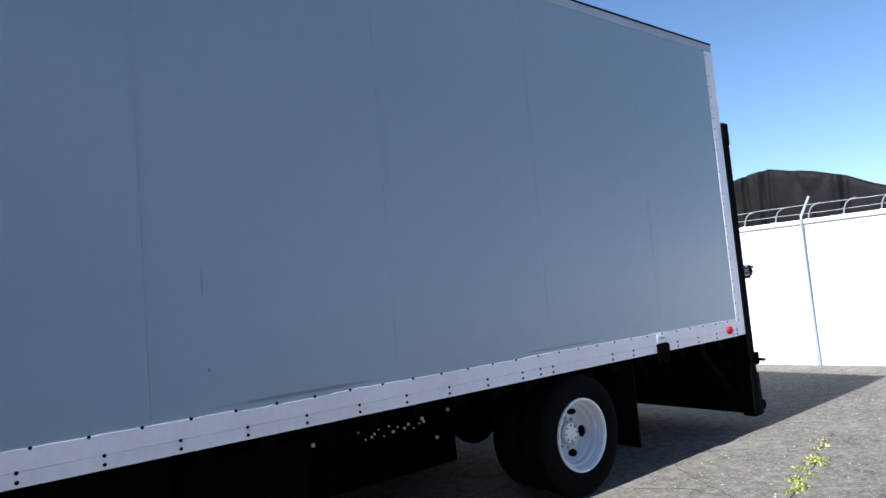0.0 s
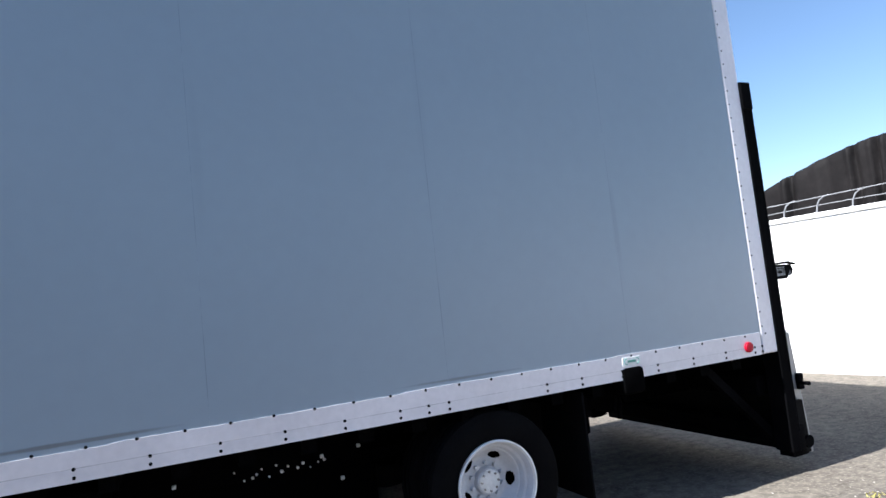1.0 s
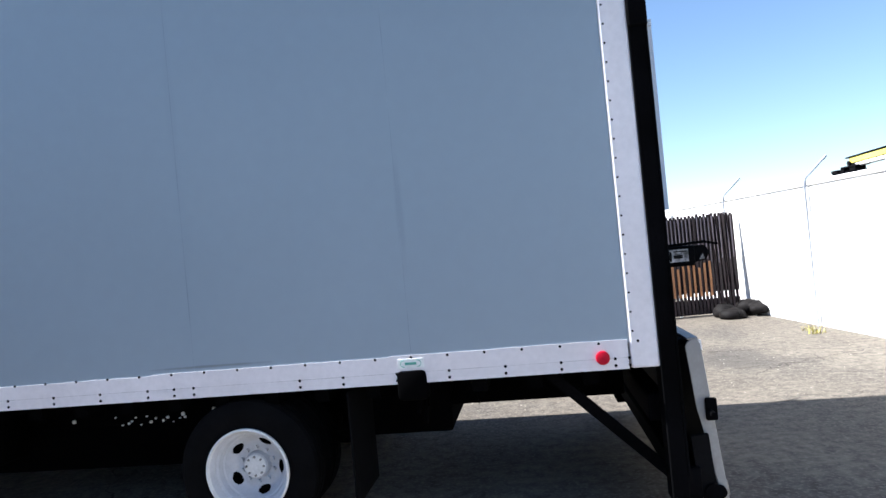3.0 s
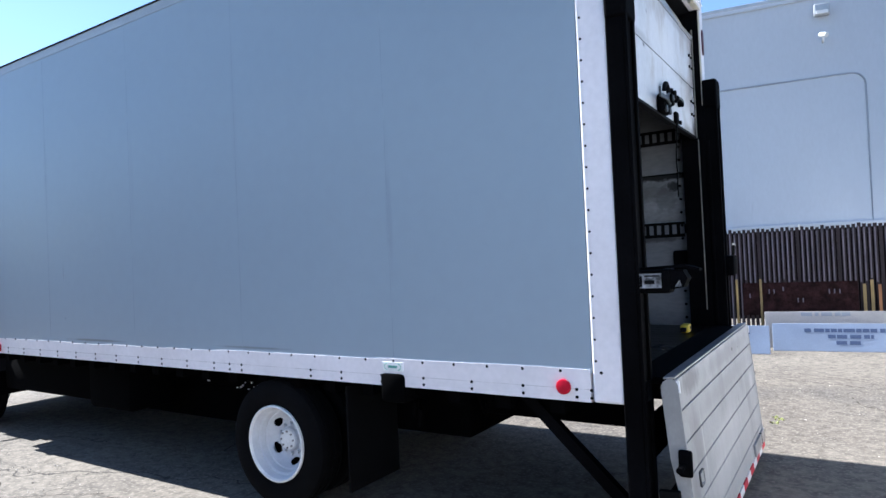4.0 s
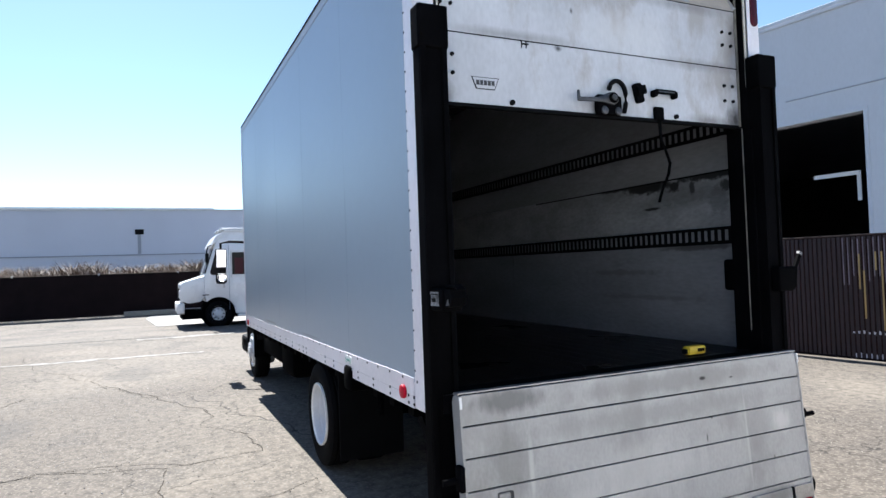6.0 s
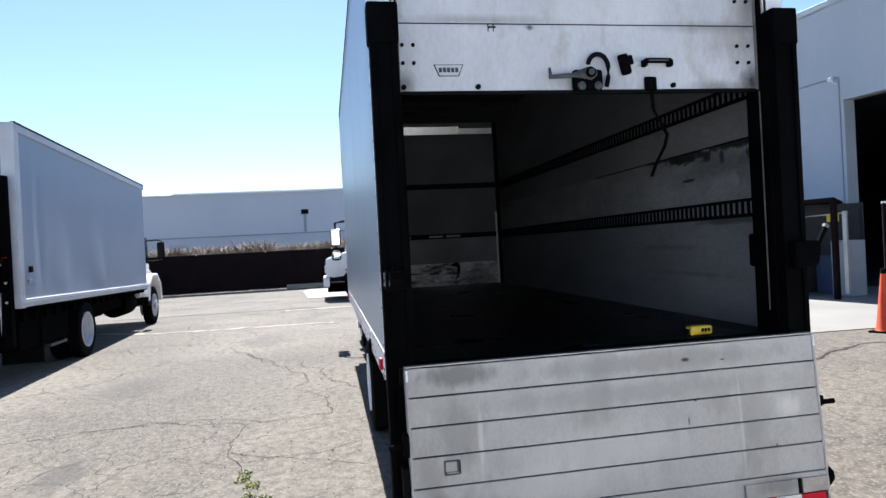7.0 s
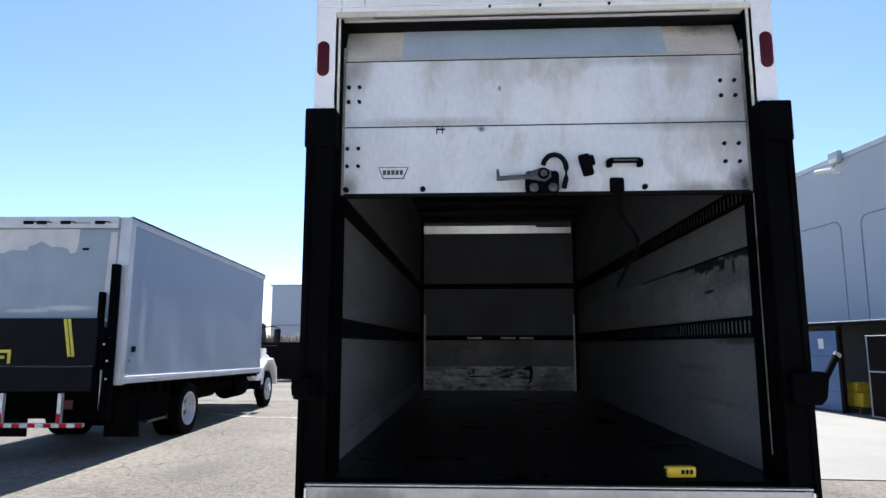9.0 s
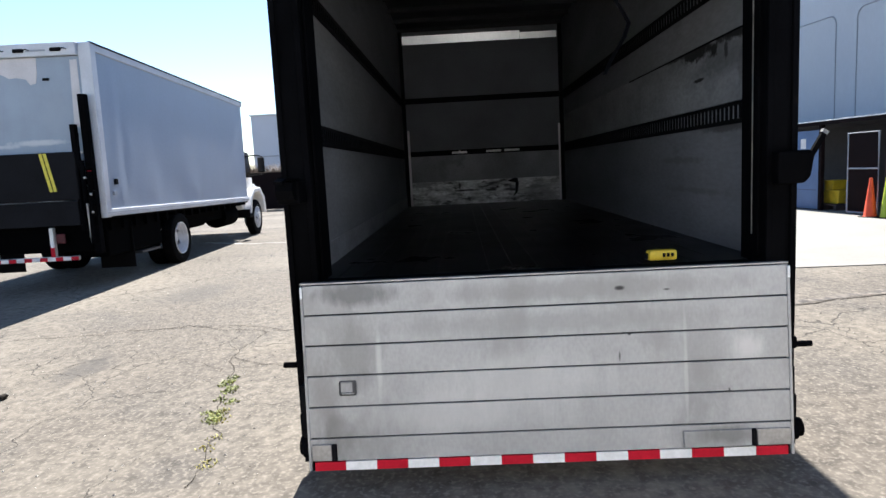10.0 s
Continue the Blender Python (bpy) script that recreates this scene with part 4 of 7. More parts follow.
for p in pts:
    row = [bm.verts.new((p[0] + dx, p[1] + dy, p[2])) for dx, dy in ((-0.003, -0.010), (-0.003, 0.010), (0.003, 0.010), (0.003, -0.010))]
    if prev:
        for k in range(4):
            bm.faces.new((prev[k], prev[(k + 1) % 4], row[(k + 1) % 4], row[k]))
    prev = row
part("pull_strap", bm, RUSTBLACK, door, "dark webbing pull strap")

# cargo hold: liners, logistics rails, front wall
RX, FX0 = XB - 0.16, XF + 0.05
hold = part("liner_left", boxes([(FX0, RX, YL + 0.05, YL + 0.062, FLOOR, 3.55)]), LINER, truck, "scuffed pale liner panels")
part("kick_strip", box(FX0, RX, YL + 0.062, YL + 0.07, FLOOR, FLOOR + 0.14), LINER2, hold)
hold2 = part("liner_right", boxes([(FX0, RX, YR - 0.062, YR - 0.05, 2.21, 3.55)]), LINER, truck, "scuffed pale liner panels")
for a, b in ((FX0, 2.0), (2.004, 3.6), (3.604, RX)):
    part("liner_panel", boxes([(a, b, YR - 0.066, YR - 0.05, 1.82, 2.205)]), LINER2, hold2, "liner panel with torn black scuffs")
for a, b in ((FX0, 2.8), (2.804, RX)):
    part("liner_panel", boxes([(a, b, YR - 0.066, YR - 0.05, FLOOR, 1.815)]), LINER, hold2)
part("panel_lip", boxes([(3.3, RX, YR - 0.07, YR - 0.064, 2.198, 2.208)]), BLACK, hold2)


def logistics_rail(parent, y, face, z0, z1, a, b, deep):
    """A black rail with upright slots, along x."""
    ya, yb = (y - deep, y) if face < 0 else (y, y + deep)
    rows = [(a, b, ya, yb, z0, z0 + 0.022), (a, b, ya, yb, z1 - 0.022, z1), (a, b, ya, yb, z0 - 0.004, z0 + 0.002)]
    x = a
    while x < b:
        rows.append((x, x + 0.026, ya, yb, z0 + 0.022, z1 - 0.022))
        x += 0.0605
    part("logistics_rail", boxes(rows), BLACK, parent, "black slotted cargo rail")


for z0, z1 in ((1.697, 1.815), (2.45, 2.565)):
    logistics_rail(hold2, YR - 0.066, -1, z0, z1, FX0 + 0.02, RX - 0.03, 0.007)
    logistics_rail(hold, YL + 0.062, 1, z0, z1, FX0 + 0.02, RX - 0.03, 0.007)
pieces("liner_rivet", cyl((0, 0, 0), "y", 0.011, 0.012, 8), BLACK, hold2, [(RX - 0.05, YR - 0.068, z) for z in np.arange(1.05, 3.4, 0.105)])
fw = part("front_liner", boxes([(FX0, FX0 + 0.012, YL + 0.07, YR - 0.07, 1.79, 3.32)]), FRONTG, truck, "grey liner on the front wall")
part("lower_liner", boxes([(FX0, FX0 + 0.012, YL + 0.07, YR - 0.07, 1.34, 1.785)]), FRONTLOW, fw, "scuffed lower liner panel, bounced light in its paler colour")
part("kick_board", boxes([(FX0, FX0 + 0.02, YL + 0.07, YR - 0.07, FLOOR, 1.335)]), PLY, fw, "gouged pale plywood kick board")
part("rub_rail", boxes([(FX0 + 0.012, FX0 + 0.03, YL + 0.07, YR - 0.07, 1.715, 1.79), (FX0 + 0.012, FX0 + 0.03, YL + 0.07, YR - 0.07, 2.48, 2.56)]), BLACK, fw)
for y0, y1, top in ((YL + 0.09, 4.9, 3.44), (4.905, YR - 0.14, 3.41)):
    part("front_header", prism([(FX0, 3.325), (FX0 + 0.012, 3.325), (FX0 + 0.012 + (top - 3.325) * 0.22, top), (FX0, top)], "y", y0, y1), BRIGHT, fw, "bright metal cove strip")
# white colour stands in for bare metal reflecting the open rear
for y in (YL + 0.12, YR - 0.148):
    part("corner_strip", box(FX0, FX0 + 0.035, y, y + 0.032, FLOOR, 2.1), WHITE, fw, "corner strip, white for the reflection on its metal")
for y in (3.85, 4.35, 4.62):
    part("scuff_plate", boxes([(FX0 + 0.03, FX0 + 0.033, y, y + 0.22, 1.735, 1.765)]), STEEL, fw)
part("gouge", prism([(4.745, 1.335), (4.80, 1.335), (4.815, 1.25), (4.79, 1.12), (4.72, 1.06), (4.76, 1.14), (4.765, 1.27), (4.66, 1.29), (4.66, 1.31)], "x", FX0 + 0.02, FX0 + 0.0215), BLACK, fw, "dark gouge in the plywood")
# black strips that put the deep shade of the front corners into geometry
for y in (YL + 0.063, YR - 0.125):
    part("corner_shade_strip", box(FX0, FX0 + 0.06, y, y + 0.055, FLOOR, 3.5), BLACK, fw)
lamp = part("dome_lamp", box(1.6, 1.85, 4.13, 4.34, 3.475, 3.50, 0.008), TAPEWHITE, truck, "unlit white cargo lamp under the roof")
part("lamp_rim", box(1.58, 1.87, 4.11, 4.36, 3.488, 3.502, 0.004), STEEL, lamp)
# ceiling and bows, with the shade under the roof in their colour
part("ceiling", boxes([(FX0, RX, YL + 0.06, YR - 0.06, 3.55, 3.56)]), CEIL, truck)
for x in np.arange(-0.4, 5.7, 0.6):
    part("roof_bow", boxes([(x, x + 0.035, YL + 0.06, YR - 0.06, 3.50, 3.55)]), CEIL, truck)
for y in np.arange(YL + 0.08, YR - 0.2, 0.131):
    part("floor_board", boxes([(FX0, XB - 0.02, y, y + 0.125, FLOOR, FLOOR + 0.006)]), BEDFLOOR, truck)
part("sill_plate", box(XB - 0.02, XB + 0.17, YL + 0.135, YR - 0.135, FLOOR - 0.02, FLOOR + 0.01, 0.004), RUSTBLACK, truck, "black steel sill plate")

# liftgate: columns, latches, raised platform, lower frame
for s, ya in ((-1, YL - 0.018), (1, YR + 0.014)):
    lo, hi = (ya, ya + 0.165) if s < 0 else (ya - 0.165, ya)
    col = part("liftgate_column", box(XB + 0.004, XB + 0.09, lo + 0.01, hi - 0.01, 0.16, 2.70, 0.006), RUSTBLACK, truck, "scraped black liftgate column")
    part("column_flange", box(XB + 0.09, XB + 0.104, lo + 0.01, lo + 0.04, 0.3, 2.70, 0.004), RUSTBLACK, col)
    part("column_flange", box(XB + 0.09, XB + 0.104, hi - 0.04, hi - 0.01, 0.3, 2.70, 0.004), RUSTBLACK, col)
    part("column_cap", box(XB + 0.003, XB + 0.108, lo, hi, 2.68, 2.895, 0.012), RUSTBLACK, col)
    inner = hi if s < 0 else lo
    part("wear_strip", box(XB + 0.02, XB + 0.04, inner - 0.006, inner + 0.006, 1.02, 2.42, 0.002), RUSTBLACK, col)
    yc = (lo + hi) / 2
    if s < 0:
        bm = box(XB + 0.08, XB + 0.235, yc - 0.064, yc + 0.045, 1.397, 1.504, 0.012)
        prism([(XB + 0.22, 1.412), (XB + 0.29, 1.422), (XB + 0.31, 1.462), (XB + 0.29, 1.500), (XB + 0.22, 1.500)], "y", yc - 0.05, yc + 0.03, bm=bm)
        lat = part("platform_latch", bm, RUSTBLACK, col, "black platform latch with worn warning stickers", smooth=40)
        part("latch_lever", bar((XB + 0.1, yc, 1.508), (XB + 0.30, yc - 0.015, 1.518), 0.04, 0.014), RUSTBLACK, lat)
        part("lever_tip", bar((XB + 0.29, yc - 0.014, 1.518), (XB + 0.36, yc - 0.02, 1.500), 0.04, 0.012), RUSTBLACK, lat)
        part("sticker", box(XB + 0.095, XB + 0.20, yc - 0.066, yc - 0.0635, 1.422, 1.488), STICKER, lat, "worn grey warning sticker")
        part("sticker_print", boxes([(XB + 0.105, XB + 0.115, yc - 0.0675, yc - 0.0655, 1.427, 1.477), (XB + 0.125, XB + 0.17, yc - 0.0675, yc - 0.0655, 1.440, 1.458), (XB + 0.125, XB + 0.19, yc - 0.0675, yc - 0.0655, 1.474, 1.480)]), BLACK, lat)
        part("warning_mark", prism([(XB + 0.255, 1.427), (XB + 0.285, 1.427), (XB + 0.275, 1.457)], "y", yc - 0.053, yc - 0.0505), STICKER, lat)
    else:
        bm = prism([(yc - 0.05, 1.528), (5.605, 1.530), (5.622, 1.512), (5.604, 1.405), (5.578, 1.374), (yc - 0.05, 1.374)], "x", XB + 0.085, XB + 0.165, bevel=0.014)
        lat = part("platform_latch", bm, RUSTBLACK, col, "open black platform latch", smooth=40)
        part("latch_handle", bar((XB + 0.135, 5.612, 1.50), (XB + 0.135, 5.672, 1.605), 0.02, 0.024), RUSTBLACK, lat)
        part("handle_tip", bar((XB + 0.135, 5.670, 1.602), (XB + 0.135, 5.679, 1.617), 0.022, 0.03), STICKER, lat, "pale worn end of the latch handle")
        part("inner_stop", box(5.655, 5.788, 5.468, 5.502, 1.375, 1.585, 0.016), RUSTBLACK, col)
    # foot, roller, struts under the box
    bm = box(XB + 0.02, XB + 0.16, lo + 0.02, hi - 0.02, 0.12, 0.34, 0.01)
    cyl((XB + 0.22, yc, 0.2), "y", 0.045, 0.09, 16, bm)
    part("column_foot", bm, RUSTBLACK, col, smooth=40)
    yi = yc - s * 0.12
    part("strut", bar((5.36, yi, 0.86), (5.98, yi, 0.26), 0.05, 0.06), RUSTBLACK, col, "diagonal black strut")

TILT_G = Matrix.Translation((6.165, 0, 1.0)) @ Matrix.Rotation(radians(-5.0), 4, "Y")
G0, G1 = 3.155, 5.475
gate = part("liftgate_platform", box(-0.05, -0.012, G0 + 0.01, G1 - 0.01, -0.905, -0.004, m=TILT_G), BLACK, truck, "folded-up weathered aluminium liftgate platform")
joints = [0.0, -0.147, -0.295, -0.443, -0.594, -0.746]
for k, z in enumerate(joints):
    z1 = joints[k + 1] + 0.0065 if k + 1 < len(joints) else -0.855
    part("plank", box(-0.014, 0.004, G0 + 0.012, G1 - 0.012, z1, z, 0.003, m=TILT_G), ALU, gate)
for y in (G0, G1 - 0.014):
    bm = prism([(-0.03, -0.9), (-0.05, -0.55), (-0.072, -0.36), (-0.072, -0.03), (-0.058, -0.008), (-0.04, 0.004), (-0.016, 0.004), (0.0, -0.006), (0.008, -0.026), (0.008, -0.9)], "y", y, y + 0.014, bevel=0.003)
    bmesh.ops.transform(bm, verts=bm.verts, matrix=TILT_G)
    part("edge_bar", bm, ALU, gate)
part("top_edge", box(-0.055, 0.0, G0, G1, 0.004, 0.014, 0.003, m=TILT_G), STEEL, gate)
n = 15
w = (G1 - G0 - 0.06) / n
for k in range(n):
    y = G0 + 0.03 + k * w
    part("reflective_tape", box(-0.004, 0.009, y, y + w - 0.001, -0.9, -0.858, m=TILT_G), TAPERED if k % 2 == 0 else TAPEWHITE, gate, "red reflective block" if k % 2 == 0 else "white reflective block")
part("pocket_frame", box(0.004, 0.009, 3.322, 3.405, -0.536, -0.464, 0.008, m=TILT_G), DULLSTEEL, gate)
part("pocket", box(0.008, 0.012, 3.329, 3.387, -0.521, -0.470, 0.006, m=TILT_G), ALU, gate)
part("pocket_lip", box(0.011, 0.016, 3.334, 3.396, -0.5285, -0.5225, 0.002, m=TILT_G), STEEL, gate)
for y0, y1, kind in ((G0 + 0.02, G0 + 0.115, STEEL), (G0 + 0.115, G0 + 0.14, BLACK), (G1 - 0.52, G1 - 0.203, ALU), (G1 - 0.2, G1 - 0.18, BLACK), (G1 - 0.177, G1 - 0.02, STEEL)):
    part("hinge_block", box(0.004, 0.02, y0, y1, -0.85, -0.77, 0.004, m=TILT_G), kind, gate)
for y, d in ((G0, -1), (G1, 1)):
    part("latch_pin", cyl((6.185, y + d * 0.05, 0.62), "y", 0.015, 0.1, 10), RUSTBLACK, gate)
    part("hinge_boss", box(6.165, 6.225 if d < 0 else 6.20, min(y, y + d * 0.03), max(y, y + d * 0.03), 0.57 if d < 0 else 0.60, 0.69 if d < 0 else 0.66, 0.01), RUSTBLACK, gate, smooth=40)
    part("foot_roller", cyl((6.20, y + d * 0.015, 0.19), "y", 0.034, 0.036, 18, bevel=0.008), RUSTBLACK, gate, smooth=40)
    part("hinge_arm", bar((6.12, y + d * 0.02, 0.5), (6.14, y + d * 0.02, 0.12), 0.03, 0.09), BLACK, gate)
    part("corner_clip", box(0.0, 0.014, y - 0.012 if d > 0 else y + 0.002, y - 0.002 if d > 0 else y + 0.012, -0.06, -0.005, m=TILT_G), TAPEWHITE, gate)
bm = box(XB + 0.05, XB + 0.2, G0, G1, 0.2, 0.32, 0.01)
box(XB - 0.05, XB + 0.05, G0 + 0.1, G1 - 0.1, 0.55, 0.7, 0.01, bm)
part("liftgate_beam", bm, RUSTBLACK, truck, "black liftgate cross beam")

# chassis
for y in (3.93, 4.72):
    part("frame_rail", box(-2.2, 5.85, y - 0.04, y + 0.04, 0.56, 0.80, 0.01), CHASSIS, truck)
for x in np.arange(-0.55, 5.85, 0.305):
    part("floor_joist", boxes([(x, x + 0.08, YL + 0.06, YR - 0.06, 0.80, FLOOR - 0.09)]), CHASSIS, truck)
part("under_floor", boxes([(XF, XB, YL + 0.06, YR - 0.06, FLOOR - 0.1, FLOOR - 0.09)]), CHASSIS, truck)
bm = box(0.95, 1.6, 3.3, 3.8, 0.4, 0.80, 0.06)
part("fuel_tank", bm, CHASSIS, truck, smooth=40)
# plain box added to close the gap and keep the underside dark
part("middle_filler", box(0.35, 3.14, 3.99, 4.66, 0.22, 0.82, 0.02), CHASSIS, truck)
# small white flecks scattered along the near frame rail
pale = random.Random(8)
for k in range(14):
    part("pale_fleck", cyl((2.24 + 0.04 * k + pale.uniform(-0.015, 0.015), 3.884, 0.592 + pale.uniform(-0.035, 0.03)), "y", pale.uniform(0.005, 0.011), 0.014, 7), TAPEWHITE, truck)
for x, z in ((1.9, 0.607), (2.76, 0.617), (2.88, 0.46), (3.0, 0.64)):
    part("pale_fleck", box(x - 0.012, x + 0.012, 3.876, 3.89, z - 0.012, z + 0.012, 0.003), TAPEWHITE, truck)

# more plain boxes, unseen as parts, added to fill the dark underside
part("far_side_filler", box(-0.85, 3.05, 4.85, 5.4, 0.27, 0.82, 0.02), CHASSIS, truck)
part("front_filler", box(-1.25, 0.9, 3.75, 4.95, 0.42, 0.86, 0.06), CHASSIS, truck, smooth=40)
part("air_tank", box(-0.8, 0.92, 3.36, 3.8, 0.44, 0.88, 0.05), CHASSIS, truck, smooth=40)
# added apron, keeps the sun off the floor joists
part("joist_sun_block", box(-0.95, -0.9, 3.25, 5.4, 0.36, 0.98, 0.01), CHASSIS, truck)
part("rear_filler", box(4.0, 4.72, 3.75, 4.95, 0.42, 0.80, 0.02), CHASSIS, truck)
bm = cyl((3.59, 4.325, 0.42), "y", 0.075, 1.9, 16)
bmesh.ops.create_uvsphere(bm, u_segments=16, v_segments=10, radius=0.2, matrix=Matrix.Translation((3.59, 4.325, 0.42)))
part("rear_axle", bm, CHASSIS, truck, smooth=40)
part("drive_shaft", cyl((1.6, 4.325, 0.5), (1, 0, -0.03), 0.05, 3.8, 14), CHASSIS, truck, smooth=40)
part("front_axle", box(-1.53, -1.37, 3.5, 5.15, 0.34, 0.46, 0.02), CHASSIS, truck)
for y in (3.82, 4.83):
    bm = bmesh.new()
    for k in range(4):
        bar((3.0, y, 0.56 + k * 0.018), (4.2, y, 0.56 + k * 0.018), 0.07, 0.015, bm)
    part("leaf_spring", bm, CHASSIS, truck)
for y in (3.36, 5.29):
    part("mud_flap", box(4.22, 4.235, y - 0.25, y + 0.25, 0.2, 0.85, 0.004), RUBBER, truck)
part("crossmember", box(4.9, 5.0, 3.9, 4.75, 0.58, 0.78), CHASSIS, truck)
part("exhaust", rod([(1.2, 4.6, 0.5), (2.6, 4.6, 0.48), (3.1, 4.62, 0.62), (4.4, 4.62, 0.6), (4.8, 5.2, 0.55)], 0.05, 12), CHASSIS, truck, smooth=50)
for x, d in ((4.6, 0.2), (4.64, 0.26)):
    part("hose_end", rod([(x, 3.3, 0.86), (x + 0.01, 3.3, 0.86 - d * 0.6), (x - 0.005, 3.3, 0.86 - d)], 0.016, 8), CHASSIS, truck, smooth=50)
part("hose", rod([(4.85, 3.6, 0.82), (4.9, 3.6, 0.7), (4.92, 3.6, 0.64), (4.95, 3.6, 0.7), (5.0, 3.6, 0.82)], 0.018, 8), CHASSIS, truck, smooth=50)


def tyre_bm(c, r, w, rim, sign):
    """A tyre with tread grooves; sign: the way its outer side faces along y."""
    h = w / 2
    prof = [(rim, -h * 0.75), (rim + 0.02, -h * 0.86), ((r + rim) / 2, -h), (r - 0.035, -h * 0.93), (r - 0.008, -h * 0.82)]
    for k in (-0.5, 0.0, 0.5):
        prof += [(r, h * (k - 0.16)), (r - 0.012, h * (k - 0.14)), (r - 0.012, h * (k + 0.02)), (r, h * (k + 0.04))]
    prof += [(r - 0.008, h * 0.82), (r - 0.035, h * 0.93), ((r + rim) / 2, h), (rim + 0.02, h * 0.86), (rim, h * 0.75)]
    return lathe(prof, c, "y", 56, sign)


def rim_bm(c, r, dish, sign, holes=5, seg=120, hole_r=None):
    """A steel disc wheel: flange, dished drop and a disc with oval hand holes."""
    k = r / 0.25
    hr = hole_r or (0.152 if dish > 0 else 0.160) * k
    prof = [(0.222 * k, 0.30), (0.227 * k, 0.06), (0.243 * k, 0.012), (0.252 * k, 0.004), (0.252 * k, -0.006), (0.244 * k, -0.009), (0.236 * k, 0.004), (0.229 * k, 0.03)]
    prof += [(0.222 * k, 0.05), (0.208 * k, 0.056), (0.202 * k, 0.07), (0.196 * k, dish * 0.6)] if dish > 0 else [(0.216 * k, 0.055), (0.210 * k, abs(dish) * 0.55)]
    rim_r, fall = (0.188, 0.058) if dish > 0 else (0.203, 0.071)
    steps = 16
    for i in range(steps + 1):
        f = i / steps
        prof.append(((rim_r - fall * f) * k, dish * (0.62 + 0.38 * math.sin(f * math.pi / 2))))
    hubf = 0.72 if dish > 0 else 1.9
    prof += [(0.128 * k, dish), (0.083 * k, dish), (0.080 * k, dish * (0.95 if dish > 0 else 1.1)), (0.076 * k, dish * (hubf + 0.04)), (0.07 * k, dish * hubf), (0.001, dish * hubf)]
    bm = lathe(prof, c, "y", seg, -sign)
    def oval(v):
        p = v.co - Vector(c)
        rr, a = math.hypot(p.x, p.z), math.atan2(p.z, p.x)
        best = 9
        for h in range(holes):
            a0 = 2 * math.pi * h / holes - 1.35
            d = (a - a0 + math.pi) % (2 * math.pi) - math.pi
            best = min(best, math.hypot(d * hr / (0.045 * k), (rr - hr) / (0.0235 * k)))
        return best if 0.128 * k < rr < 0.204 * k and (dish < 0 or abs(p.y) > dish * 0.58) and abs(p.y) < 0.2 else 9
    val = {v: oval(v) for v in bm.verts}
    kill = [f for f in bm.faces if all(val[v] < 1.0 for v in f.verts) or sum(val[v] for v in f.verts) / len(f.verts) < 0.92]
    bmesh.ops.delete(bm, geom=kill, context="FACES")
    return bm


def wheel(parent, x, y, z, sign, r=0.42, rim=0.25, dish=0.14, w=0.225, inner=True, lugs=10, label=""):
    """A wheel whose flange stands at y and faces sign along y."""
    yc = y - sign * 0.10
    t = part("wheel", tyre_bm((x, yc, z), r, w, rim - 0.01, sign), RUBBER, parent, label, smooth=35)
    part("rim", rim_bm((x, y, z), rim, dish, sign), RIMWHITE, t, "white painted steel rim", smooth=30)
    k = rim / 0.25
    # lip in a brighter white, for the light that catches the edge
    part("lit_rim_lip", lathe([(0.2535 * k, 0.006), (0.2535 * k, -0.010), (0.243 * k, -0.013), (0.235 * k, 0.002)], (x, y, z), "y", 72, -sign), TAPEWHITE, t, smooth=40)
    part("brake_drum", cyl((x, y - sign * (abs(dish) + 0.085), z), "y", rim * 0.87, 0.13, 32), CHASSIS, t, smooth=40)
    k = rim / 0.25
    hubd = dish * (0.72 if dish > 0 else 1.9)
    for i in range(lugs):
        a = 2 * math.pi * (i + 0.5) / lugs
        part("lug_nut", cyl((x + 0.103 * k * math.cos(a), y - sign * (dish - 0.012), z + 0.103 * k * math.sin(a)), "y", 0.0135, 0.03, 6), RIMWHITE, t)
    hb = part("hub_cap", cyl((x, y - sign * hubd, z), "y", 0.068 * k, 0.012, 24, bevel=0.003), TAPEWHITE, t, smooth=40)
    for i in range(8):
        a = 2 * math.pi * i / 8
        part("hub_bolt", cyl((x + 0.055 * k * math.cos(a), y - sign * (hubd - 0.008), z + 0.055 * k * math.sin(a)), "y", 0.007, 0.012, 6), STEEL, hb)
    if inner:
        part("inner_tyre", tyre_bm((x, yc - sign * 0.29, z), r, w, rim - 0.01, sign), RUBBER, parent, smooth=35)
    return t


wheel(truck, 3.585, 3.12, 0.425, -1, dish=0.15)
wheel(truck, 3.585, 5.53, 0.425, 1, dish=0.15)
wheel(truck, -1.42, 3.30, 0.42, -1, dish=-0.03, inner=False, lugs=10)
wheel(truck, -1.42, 5.35, 0.42, 1, dish=-0.03, inner=False, lugs=10)

# cab of the box truck
def smooth_shell(profile, y0, y1, inset, bevel=0.05):
    """A cab shell: side outline in x and z, tapering inward towards the roof."""
    bm = bmesh.new()
    zs = [p[1] for p in profile]
    lo, hi = min(zs), max(zs)
    def side(y, d):
        return [bm.verts.new((x, y + d * inset * max(0.0, (z - 1.3) / max(0.01, hi - 1.3)), z)) for x, z in profile]
    a, b = side(y0, 1), side(y1, -1)
    n = len(profile)
    fs = [bm.faces.new(a), bm.faces.new(b[::-1])]
    fs += [bm.faces.new((a[k], b[k], b[(k + 1) % n], a[(k + 1) % n])) for k in range(n)]
    bmesh.ops.recalc_face_normals(bm, faces=fs)
    if bevel:
        bmesh.ops.bevel(bm, geom=[e for e in bm.edges], offset=bevel, segments=3, profile=0.5, affect="EDGES", clamp_overlap=True)
    return bm


